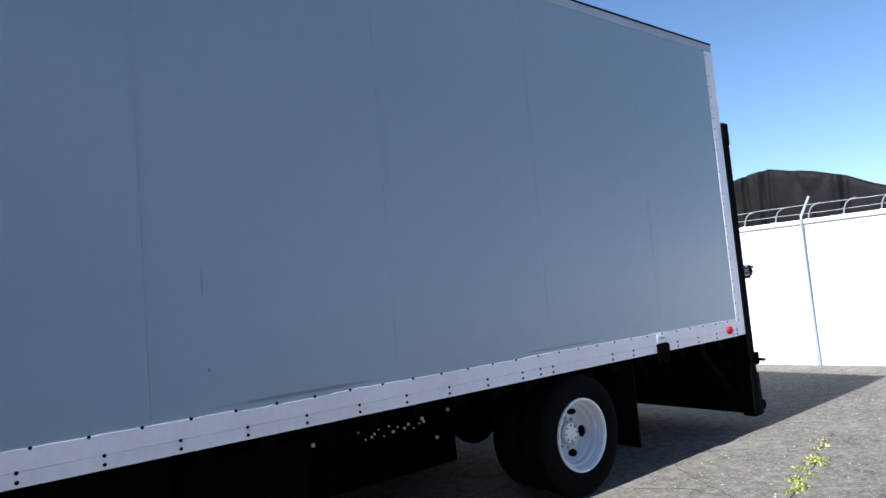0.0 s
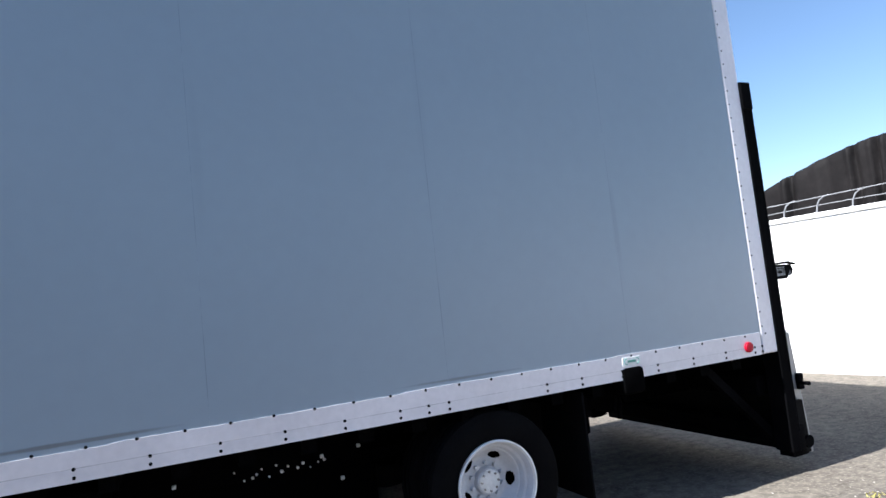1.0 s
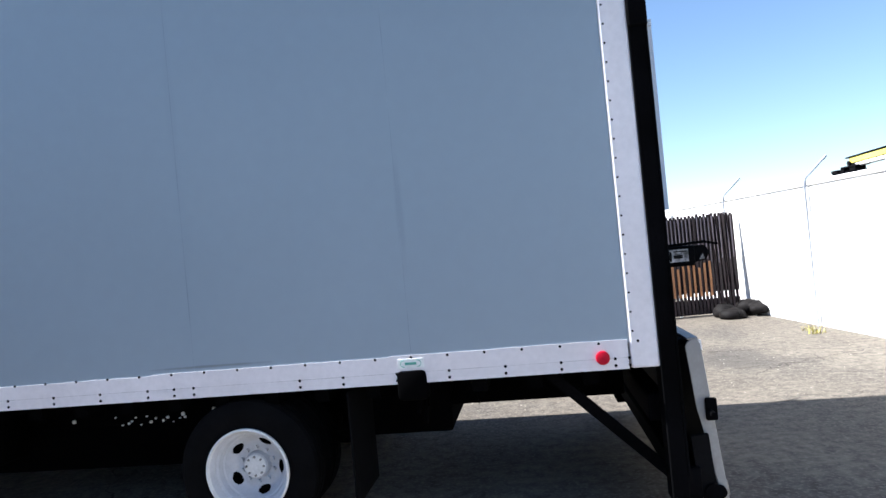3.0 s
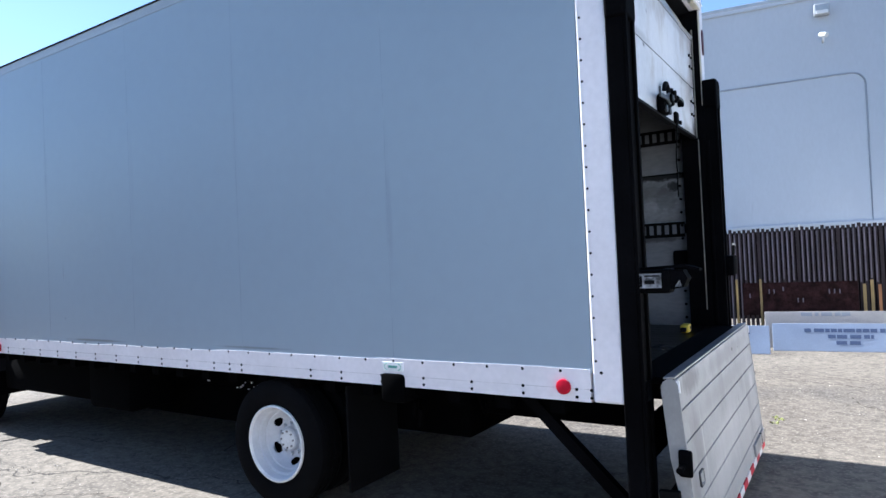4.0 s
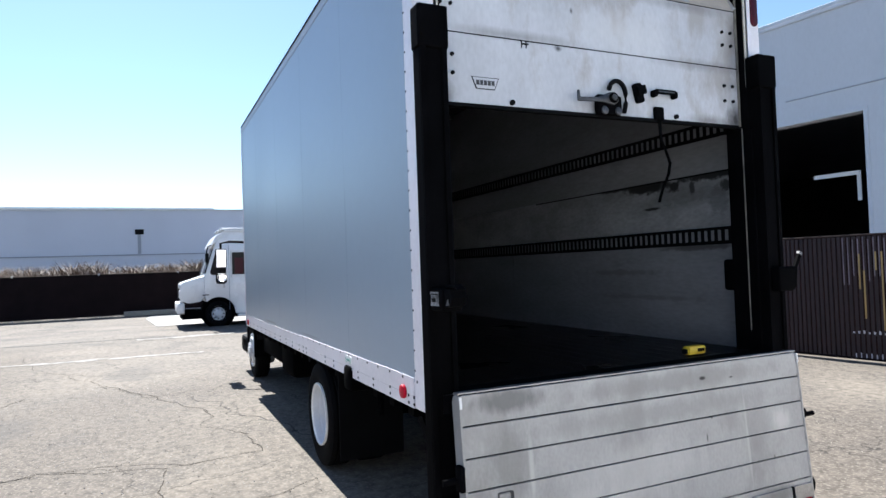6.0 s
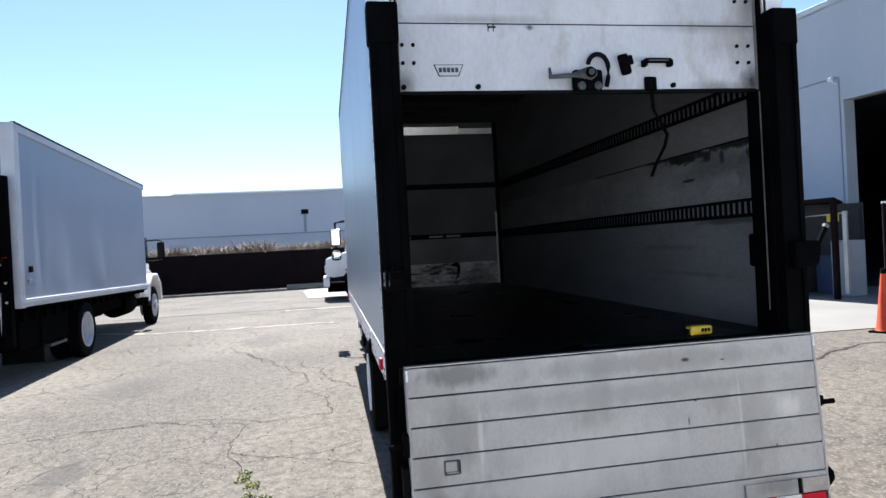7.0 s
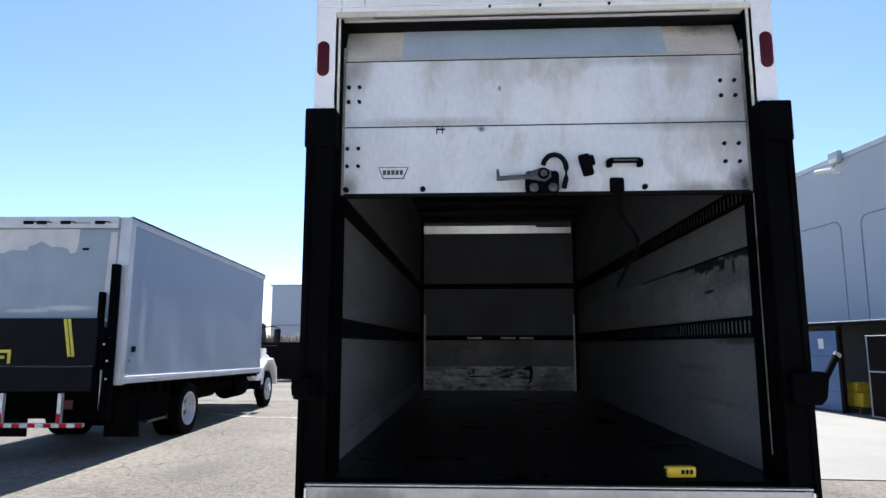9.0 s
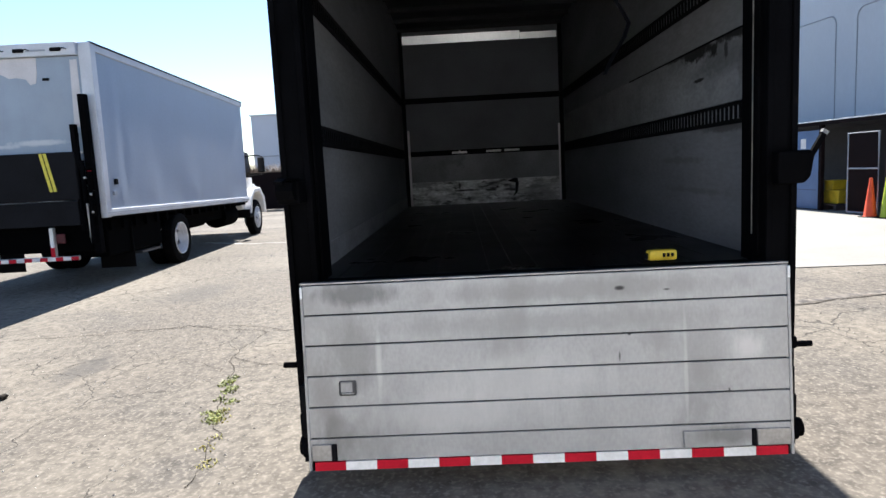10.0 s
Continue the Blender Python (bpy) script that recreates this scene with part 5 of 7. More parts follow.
cab = part("cab", smooth_shell([(-0.78, 0.92), (-0.95, 0.92), (-1.02, 0.94), (-1.2, 0.98), (-1.65, 0.96), (-1.85, 0.85), (-1.9, 0.55), (-2.42, 0.55), (-2.48, 1.25), (-2.32, 2.0), (-2.1, 2.22), (-0.9, 2.26), (-0.78, 2.1)], 3.34, 5.31, 0.1), BODY, truck, "white cab-over truck cab", smooth=35)
part("side_window", prism([(-0.98, 1.42), (-2.3, 1.3), (-2.2, 1.75), (-2.08, 2.02), (-1.02, 2.06)], "y", 3.362, 3.372), DARKGLASS, cab)
part("door_seam", boxes([(-0.955, -0.945, 3.336, 3.35, 0.98, 1.42)]), BLACK, cab)
part("door_seam", boxes([(-2.36, -2.35, 3.336, 3.35, 0.62, 1.3)]), BLACK, cab)
part("door_handle", box(-1.18, -1.03, 3.315, 3.34, 1.20, 1.24, 0.008), BLACK, cab)
part("windshield", prism([(3.46, 1.36), (5.19, 1.36), (5.11, 2.02), (3.54, 2.02)], "x", -2.475, -2.30), DARKGLASS, cab)
part("bumper", box(-2.5, -1.9, 3.27, 5.38, 0.3, 0.58, 0.05), BLACK, cab, smooth=40)
part("front_fender", prism([(-0.92, 0.62), (-1.0, 0.86), (-1.2, 0.95), (-1.66, 0.95), (-1.86, 0.8), (-1.92, 0.5), (-1.98, 0.5), (-1.94, 0.86), (-1.7, 1.02), (-1.15, 1.02), (-0.94, 0.9), (-0.86, 0.62)], "y", 3.29, 3.42), BLACK, cab)
part("side_step", box(-2.3, -1.95, 3.27, 3.42, 0.4, 0.56, 0.03), BLACK, cab)
bm = rod([(-2.2, 3.4, 2.12), (-2.3, 3.1, 2.14), (-2.40, 2.96, 2.12), (-2.40, 2.96, 1.5)], 0.022, 8)
mir = part("mirror", bm, BLACK, cab, "white-backed wing mirror on a black arm", smooth=50)
part("mirror_housing", box(-2.43, -2.352, 2.868, 3.052, 1.70, 2.03, 0.035), BLACK, mir, smooth=40)
part("mirror_glass", box(-2.355, -2.342, 2.885, 3.035, 1.718, 2.012, 0.005), MIRROR, mir)
part("lower_mirror", box(-2.43, -2.345, 2.87, 3.05, 1.44, 1.63, 0.05), BLACK, mir, smooth=40)
part("lower_mirror_glass", box(-2.345, -2.335, 2.89, 3.03, 1.48, 1.62, 0.04), MIRROR, mir)
part("wind_seal", box(-0.78, XF - 0.05, 3.5, 5.15, 0.95, 2.2, 0.02), BLACK, truck)

# yellow tie-down left on the cargo floor
strap = thing("tie_down", (5.83, 4.985, FLOOR + 0.01), "yellow plastic tie-down block lying on the cargo floor", "tie-down", local=True)
part("body", box(-0.03, 0.03, -0.075, 0.075, 0, 0.055, 0.012, m=Matrix.Rotation(0.08, 4, "Z")), YELLOW, strap, smooth=40)
for k in range(3):
    part("dark_mark", box(0.028, 0.034, -0.005 + k * 0.022, 0.01 + k * 0.022, 0.02, 0.04, m=Matrix.Rotation(0.08, 4, "Z")), BLACK, strap)
part("hook", box(-0.02, 0.02, -0.09, -0.07, 0.008, 0.04, 0.006), BLACK, strap)

# ---- second box truck, parked alongside ----
T2SIDE = surface("dented_pale_panel", (0.30, 0.35, 0.44), 0.5, var=0.03, scale=0.8, grain=20, bump=0.03, stain=(0.28, 0.32, 0.385), stain_scale=0.7, stain_at=0.6)
T2DOOR = surface("patched_grey_door", (0.29, 0.34, 0.41), 0.6, var=0.05, bump=0.05)
T2TAN = surface("bare_door_patch", (0.60, 0.57, 0.57), 0.6, var=0.08, bump=0.05)
GATEGREY = surface("dark_liftgate_grey", (0.009, 0.009, 0.011), 0.75, var=0.2, scale=3, bump=0.2, spec=0.1)
YTAPE = surface("yellow_tape", (0.62, 0.52, 0.05), 0.6, var=0.1, scale=10, bump=0.05)

spots(T2DOOR, [((-0.05, -0.9, 2.2), (0.3, 0.5, 0.05), (0.6, 0.6, 0.6), 0.7), ((-0.05, -1.5, 2.16), (0.3, 0.4, 0.04), (0.6, 0.6, 0.6), 0.6), ((-0.05, -0.6, 2.6), (0.3, 0.25, 0.4), (0.30, 0.34, 0.4), 0.5)], (0, 0, 0), 8, 0.8)
T2RAIL = surface("chalky_white_rail", (0.58, 0.59, 0.63), 0.5, var=0.08, scale=2, bump=0.05, stain=(0.36, 0.35, 0.36), stain_scale=3, stain_at=0.62)
t2 = thing("box_truck", (-0.15, -1.3, 0), "white hooded box truck with dented pale sides and folded dark liftgate", "truck", rz=2.2, local=True)
TB = Matrix.Rotation(radians(-1.03), 4, "Y")
LX, W2, B0, B1 = -7.22, 2.5, 1.06, 3.60
# near side with shallow dents
bm = bmesh.new()
nx, nz = 72, 26
vs = {}
for i in range(nx + 1):
    for j in range(nz + 1):
        x, z = LX + 0.05 + (-0.12 - LX - 0.05) * i / nx, B0 + 0.12 + (B1 - 0.12 - B0 - 0.12) * j / nz
        edge = min(i, nx - i, j, nz - j) / 3
        low = max(0.0, 1 - (z - B0) / 1.5)
        d = 0.008 * noise.noise(Vector((x * 1.1, 3.3, z * 0.45))) + 0.005 * (0.5 + low) * noise.noise(Vector((x * 2.6 + z * 0.8, 7.1, z * 0.8)))
        d += 0.010 * low * noise.noise(Vector((x * 2.1, 9.4, z * 0.7)))
        d += 0.007 * math.exp(-((x + 0.55) / 0.08) ** 2) - 0.004 * math.exp(-((x + 0.75) / 0.1) ** 2)
        vs[i, j] = bm.verts.new((x, -0.012 + d * min(1, edge), z))
for i in range(nx):
    for j in range(nz):
        bm.faces.new((vs[i, j], vs[i, j + 1], vs[i + 1, j + 1], vs[i + 1, j]))
bmesh.ops.transform(bm, verts=bm.verts, matrix=TB)
bmesh.ops.recalc_face_normals(bm, faces=bm.faces)
for f in bm.faces:
    if f.normal.y < 0:
        f.normal_flip()
part("side_panel", bm, T2SIDE, t2, "dented pale side skin", smooth=60)
part("side_panel", box(LX, 0, -W2, -W2 + 0.04, B0, B1, m=TB), T2SIDE, t2)
part("side_core", box(LX, -0.1, -0.09, -0.05, B0, B1, m=TB), T2SIDE, t2)
part("roof", box(LX, 0, -W2, 0, B1 - 0.03, B1, m=TB), WHITE, t2)
part("front_wall", box(LX, LX + 0.05, -W2, -0.02, B0, B1, 0.01, m=TB), WHITE, t2)
part("bed_floor", box(LX, -0.02, -W2, -0.02, B0 - 0.02, B0 + 0.1, m=TB), CHASSIS, t2)
rl = part("bottom_rail", box(LX, 0, -0.05, 0.012, B0 + 0.015, B0 + 0.125, 0.008, m=TB), T2RAIL, t2)
part("rail_lip", box(LX, 0, 0.008, 0.020, B0 + 0.066, B0 + 0.074, m=TB), GROOVE, rl)
part("rail_rivet_strip", boxes([(LX + 0.2 + 0.3 * k, LX + 0.212 + 0.3 * k, 0.010, 0.0145, B0 + 0.03, B0 + 0.042) for k in range(23)]), GROOVE, rl, kind="stuff")
part("top_rail", box(LX, 0, -0.05, 0.012, B1 - 0.12, B1, 0.012, m=TB), T2RAIL, t2)
part("top_trim", box(LX, 0, -0.03, 0.018, B1 - 0.02, B1 + 0.008, m=TB), BLACK, t2)
for y0, y1 in ((-0.17, 0.014), (-W2, -W2 + 0.17)):
    part("rear_corner_post", box(-0.13, 0.012, y0, y1, B0, B1, 0.015, m=TB), T2RAIL, t2)
hd = part("header", box(-0.12, 0.01, -W2 + 0.17, -0.17, 3.42, B1, 0.01), T2RAIL, t2)
for y in (-1.55, -1.35, -0.98, -0.45):
    part("header_lamp", box(0.01, 0.035, y - 0.08, y + 0.08, 3.475, 3.53, 0.015), BLACK, hd, smooth=40)
    part("lamp_lead", rod([(0.02, y + 0.05, 3.50), (0.03, y + 0.11, 3.52), (0.02, y + 0.16, 3.50)], 0.008, 6), BLACK, hd, smooth=50)
part("header_plate", box(0.01, 0.016, -0.88, -0.6, 3.485, 3.51), GROOVE, hd)
rd = part("rear_door", box(-0.08, -0.05, -W2 + 0.17, -0.17, 1.2, 3.41), T2DOOR, t2, "patched grey roll door")
bm = bmesh.new()
prof = [(-2.3, 3.0), (-1.93, 3.04), (-1.82, 3.09), (-1.58, 3.08), (-1.55, 3.15), (-1.45, 3.17), (-1.38, 3.22), (-1.28, 3.18), (-1.2, 3.13), (-1.1, 3.14), (-0.96, 3.11), (-0.9, 3.03), (-0.82, 3.05), (-0.79, 3.2), (-0.78, 3.41), (-2.3, 3.41)]
part("bare_patch", prism(prof, "x", -0.05, -0.046), T2TAN, rd)
part("bare_strip", prism([(-0.34, 2.4), (-0.2, 2.4), (-0.2, 3.36), (-0.3, 3.36)], "x", -0.05, -0.046), T2TAN, rd)
part("door_clip", box(-0.05, -0.03, -0.72, -0.62, 3.08, 3.12, 0.01), BLACK, rd)
# columns and folded platform
for y, h in ((-0.115, 2.85), (-W2 + 0.115, 2.85)):
    bm = box(0.015, 0.13, y - 0.05, y + 0.05, 0.55, h, 0.008)
    side = -1 if y > -1 else 1
    box(0.04, 0.14, y + side * 0.17 - 0.035, y + side * 0.17 + 0.035, 0.9, h - 0.42, 0.008, bm)
    cl = part("liftgate_column", bm, RUSTBLACK, t2)
    for z in (1.25, 1.45, 1.62, 1.8):
        part("linkage", cyl((0.15, y + 0.02, z), (0.3, 1, 0.4), 0.022, 0.14, 10), RUSTBLACK, cl, smooth=40)
    part("linkage_arm", bar((0.16, y + 0.02, 1.75), (0.2, y - 0.02, 0.7), 0.04, 0.05), RUSTBLACK, cl)
    part("hose", rod([(0.14, y + side * 0.09, 2.3), (0.2, y + side * 0.1, 1.9), (0.17, y + side * 0.06, 1.5), (0.21, y + side * 0.1, 1.1), (0.15, y + side * 0.08, 0.75)], 0.014, 6), RUSTBLACK, cl, smooth=60)
    part("warning_label", box(0.131, 0.134, y - 0.03, y + 0.03, 1.68, 1.76), TAPERED, cl)
    part("pivot_box", box(0.1, 0.2, y - 0.02, y + 0.04, 1.1, 1.35, 0.02), RUSTBLACK, cl, smooth=40)
    part("cylinder_rod", rod([(0.17, y + side * 0.05, 0.72), (0.17, y + side * 0.06, 1.3)], 0.018, 8), STEEL, cl, "bright hydraulic rod", smooth=60)
    part("cylinder", cyl((0.17, y + side * 0.065, 1.6), "z", 0.034, 0.62, 14, bevel=0.006), RUSTBLACK, cl, smooth=40)
    for z in (1.16, 1.42, 1.66, 2.02):
        part("pin_end", cyl((0.205, y + 0.03 * (1 if z < 1.5 else -1), z), "x", 0.018, 0.016, 10, bevel=0.003), STEEL, cl, smooth=40)
    part("chain_guard", bar((0.15, y + side * 0.12, 2.1), (0.19, y + side * 0.13, 1.2), 0.03, 0.05, bevel=0.006), RUSTBLACK, cl)
pf = part("liftgate_platform", box(0.09, 0.16, -W2 + 0.28, -0.28, 1.35, 2.04, 0.01), GATEGREY, t2, "folded dark grey liftgate platform")
part("lower_leaf", box(0.08, 0.18, -W2 + 0.28, -0.3, 0.98, 1.33, 0.01), GATEGREY, pf)
for y0 in (-0.77, -0.71):
    part("yellow_stripe", bar((0.164, y0, 2.03), (0.164, y0 + 0.1, 1.48), 0.004, 0.045), YTAPE, pf)
part("yellow_stripe", boxes([(0.16, 0.166, -2.1, -1.53, 1.535, 1.58), (0.16, 0.166, -1.575, -1.53, 1.38, 1.535), (0.16, 0.166, -2.1, -1.62, 1.45, 1.495)]), YTAPE, pf)
bp = part("rear_bumper", box(0.0, 0.1, -W2 + 0.1, -0.45, 0.46, 0.52, 0.01), TAPEWHITE, t2, "bumper bar with red and white tape")
for k in range(9):
    y = -W2 + 0.12 + k * 0.23
    part("red_tape", box(0.1, 0.104, y, y + 0.11, 0.462, 0.518), TAPERED, bp)
for y in (-0.80, -1.66):
    part("bumper_post", box(0.02, 0.09, y - 0.03, y + 0.03, 0.52, 0.95, 0.006), TAPEWHITE, bp)
    part("red_tape", box(0.09, 0.094, y - 0.03, y + 0.03, 0.52, 0.66), TAPERED, bp)
part("tail_lamp", box(0.1, 0.12, -0.72, -0.58, 0.72, 0.86, 0.01), LENS, t2)
for y in (-0.35, -W2 + 0.35):
    part("mud_flap", box(-0.9, -0.885, y - 0.28, y + 0.28, 0.2, 0.95), RUBBER, t2)
for y in (-0.85, -1.65):
    part("frame_rail", box(-9.0, 0.0, y - 0.04, y + 0.04, 0.6, 0.86), CHASSIS, t2)
for x in np.arange(-7.1, -0.2, 0.4):
    part("floor_joist", boxes([(float(x), float(x) + 0.1, -W2 + 0.05, -0.05, 0.86, 1.02)]), CHASSIS, t2)
# two black boxes added so the shaded underside stays dark throughout
part("side_under_filler", box(-2.05, -0.15, -0.55, -0.1, 0.46, 1.02, 0.02), CHASSIS, t2)
part("rear_under_filler", box(-0.5, 0.02, -W2 + 0.3, -0.25, 0.58, 1.0, 0.02), CHASSIS, t2)
part("side_box", box(-6.9, -3.6, -0.6, -0.25, 0.62, 1.02, 0.02), CHASSIS, t2)
part("side_marker", box(-0.42, -0.34, -0.01, 0.025, 1.54, 1.63, 0.008), BLACK, t2)
part("side_vent", box(-0.36, -0.28, -0.01, 0.02, 1.38, 1.44, 0.006), GROOVE, t2)
part("fuel_tank", cyl((-6.3, -0.42, 0.66), "x", 0.27, 1.0, 24, bevel=0.02), CHASSIS, t2, smooth=40)
part("air_tank", cyl((-4.6, -0.5, 0.68), "x", 0.16, 0.9, 20, bevel=0.02), CHASSIS, t2, smooth=40)
part("foot_step", box(-1.9, -1.2, -0.5, -0.08, 0.38, 0.42), DULLSTEEL, t2)
part("rear_axle", cyl((-2.75, -1.25, 0.48), "y", 0.09, 1.9, 16), CHASSIS, t2, smooth=40)
wheel(t2, -2.75, -0.03, 0.47, 1, r=0.48, rim=0.30, dish=0.15)
wheel(t2, -2.75, -W2 + 0.03, 0.47, -1, r=0.48, rim=0.30, dish=0.15)
wheel(t2, -8.15, -0.06, 0.47, 1, r=0.48, rim=0.29, dish=-0.03, inner=False)
wheel(t2, -8.15, -W2 + 0.06, 0.47, -1, r=0.48, rim=0.29, dish=-0.03, inner=False)
# hooded cab
cb = part("cab", smooth_shell([(-7.32, 0.72), (-7.62, 0.72), (-7.72, 1.0), (-8.35, 1.28), (-8.45, 1.5), (-8.2, 2.3), (-7.95, 2.42), (-7.32, 2.42)], -0.18, -W2 + 0.18, -0.12), BODY, t2, "white hooded truck cab", smooth=35)
part("hood", smooth_shell([(-8.2, 1.0), (-8.3, 1.45), (-9.0, 1.36), (-9.45, 1.22), (-9.55, 0.7), (-8.9, 0.75), (-8.65, 1.0)], -0.3, -W2 + 0.3, 0), BODY, cb, smooth=35)
prof = [(-7.55, 0.62), (-7.68, 0.95), (-7.95, 1.14), (-8.4, 1.16), (-8.72, 0.95), (-8.85, 0.55), (-9.0, 0.55), (-8.9, 1.0), (-8.5, 1.28), (-7.9, 1.26), (-7.58, 1.04), (-7.42, 0.62)]
for y0, y1 in ((-0.32, -0.02), (-W2 + 0.02, -W2 + 0.32)):
    part("fender", prism(prof, "y", y0, y1, bevel=0.02), BODY, cb, smooth=40)
part("side_window", prism([(-7.45, 1.55), (-8.2, 1.55), (-8.08, 2.2), (-7.48, 2.25)], "y", -0.165, -0.155), DARKGLASS, cb)
part("step", box(-7.75, -7.4, -0.4, -0.04, 0.5, 0.72, 0.02), BLACK, cb)
bm = rod([(-7.9, -0.2, 2.12), (-8.0, 0.1, 2.14), (-8.02, 0.22, 2.1), (-8.02, 0.22, 1.62), (-7.95, -0.15, 1.6)], 0.018, 8)
mr = part("mirror", bm, BLACK, cb, smooth=50)
part("mirror_housing", box(-8.06, -7.98, 0.10, 0.28, 1.68, 2.08, 0.03), BLACK, mr, smooth=40)
part("mirror_glass", box(-7.985, -7.975, 0.12, 0.26, 1.7, 2.06, 0.01), DARKGLASS, mr)

# ---- white step van at the far end ----
VANRED = surface("red_van_graphic", (0.33, 0.008, 0.028), 0.6, var=0.05, bump=0.0, spec=0.15)
van = thing("step_van", (-12.0, 3.7, 0), "white step van with a red side panel, parked on concrete", "van")
X0, X1 = -14.05, -12.0   # far and near side


def van_shell(prof, xa, xb, bevel):
    return prism(prof, "x", xa, xb, bevel=bevel)


arch = [(3.80 + 0.50 * math.cos(radians(d)), 0.40 + 0.50 * math.sin(radians(d))) for d in range(135, -6, -9)]
part("body", van_shell([(9.6, 0.36), (9.6, 2.84), (9.45, 2.94), (4.05, 2.94), (3.86, 2.86), (3.70, 2.45), (3.43, 1.6), (3.40, 1.5), (3.40, 0.94)] + arch + [(4.32, 0.36)], X0, X1, 0.03), BODY, van, smooth=35)
part("hood", van_shell([(3.44, 1.58), (2.78, 1.38), (2.72, 1.32), (2.72, 0.82), (2.95, 0.74), (3.28, 0.78), (3.42, 0.94)], X0 + 0.12, X1 - 0.03, 0.018), BODY, van, smooth=35)
part("hood_seam", boxes([(X1 - 0.035, X1 - 0.026, 3.40, 3.415, 1.0, 1.52)]), BLACK, van)
part("marker_lamp", box(X1 - 0.03, X1 + 0.004, 3.34, 3.52, 0.965, 0.995, 0.006), BLACK, van)
part("visor", van_shell([(3.98, 2.93), (3.74, 2.76), (3.56, 2.44), (3.60, 2.42), (3.76, 2.62), (3.94, 2.80)], X0 + 0.05, X1 + 0.02, 0.012), BODY, van, smooth=35)
part("roof_rail", bar((X1 + 0.01, 4.0, 2.93), (X1 + 0.01, 9.5, 2.93), 0.06, 0.06, bevel=0.02), WALLWHITE, van)
part("windshield", prism([(3.405, 1.64), (3.655, 2.40), (3.72, 2.40), (3.47, 1.64)], "x", X0 + 0.1, X1 - 0.05), DARKGLASS, van)
part("windshield_post", bar(((X0 + X1) / 2, 3.40, 1.62), ((X0 + X1) / 2, 3.66, 2.44), 0.07, 0.05), BODY, van)


def round_pane(y0, y1, z0, z1, slope, r, x0, x1):
    """A pane with rounded corners whose front edge leans back by slope."""
    pts = []
    for cy, cz, a0 in ((y1 - r, z1 - r, 0), (y0 + r + slope, z1 - r, 90), (y0 + r, z0 + r, 180), (y1 - r, z0 + r, 270)):
        pts += [(cy + r * math.cos(radians(a0 + k * 22.5)), cz + r * math.sin(radians(a0 + k * 22.5))) for k in range(5)]
    return prism(pts, "x", x0, x1)


part("quarter_window_frame", round_pane(3.57, 4.04, 1.58, 2.38, 0.17, 0.1, X1 + 0.001, X1 + 0.012), BLACK, van)
part("quarter_window", round_pane(3.61, 4.0, 1.62, 2.34, 0.16, 0.08, X1 + 0.012, X1 + 0.016), DARKGLASS, van)
part("door_window_frame", round_pane(4.16, 5.0, 1.5, 2.34, 0.0, 0.04, X1 + 0.001, X1 + 0.010), WALLWHITE, van)
part("door_window", round_pane(4.22, 4.92, 1.58, 2.27, 0.0, 0.03, X1 + 0.010, X1 + 0.015), DARKGLASS, van)
part("seat_back", box(X1 + 0.014, X1 + 0.018, 4.30, 4.55, 1.6, 2.1, 0.001), LENS, van, "red seat cover behind the door glass")
part("window_divider", box(X1 + 0.010, X1 + 0.02, 4.17, 4.21, 1.5, 2.3, 0.002), GALV, van)
for y in (4.12, 5.06):
    part("door_groove", boxes([(X1 + 0.001, X1 + 0.006, y, y + 0.014, 0.5, 2.5)]), GROOVE, van)
part("rub_rail", box(X1 + 0.001, X1 + 0.02, 4.08, 9.5, 1.245, 1.275, 0.004), BODY, van)
part("door_handle", box(X1 + 0.001, X1 + 0.03, 3.94, 4.0, 1.18, 1.36, 0.008), GALV, van)
part("red_graphic", prism([(5.04, 2.76), (6.9, 2.76), (6.9, 1.42), (5.22, 1.42)], "x", X1 + 0.002, X1 + 0.008), VANRED, van, "red painted side panel")
part("round_graphic", cyl((X1 + 0.009, 6.1, 2.3), "x", 0.36, 0.006, 32), TAPEWHITE, van)
part("roof_cap", box(X0 - 0.02, X1 + 0.02, 3.9, 9.6, 2.96, 3.03, 0.02), BODY, van)
part("front_bumper", box(X0 + 0.05, X1 + 0.02, 2.62, 2.82, 0.44, 0.76, 0.03), WALLWHITE, van, smooth=40)
part("grille", box(X0 + 0.5, X1 - 0.5, 2.69, 2.74, 0.85, 1.2, 0.01), BLACK, van)
part("head_lamp", box(X1 - 0.4, X1 - 0.08, 2.68, 2.74, 0.9, 1.15, 0.03), TAPEWHITE, van)
part("wheel_well", cyl((X1 - 0.37, 3.8, 0.42), "x", 0.5, 0.5, 28), CHASSIS, van)
part("underbody", box(X0 + 0.2, X1 - 0.1, 2.75, 9.4, 0.26, 0.5), CHASSIS, van)
part("side_skirt", box(X1 - 0.04, X1 + 0.05, 4.36, 9.5, 0.27, 0.35, 0.01), WALLWHITE, van)
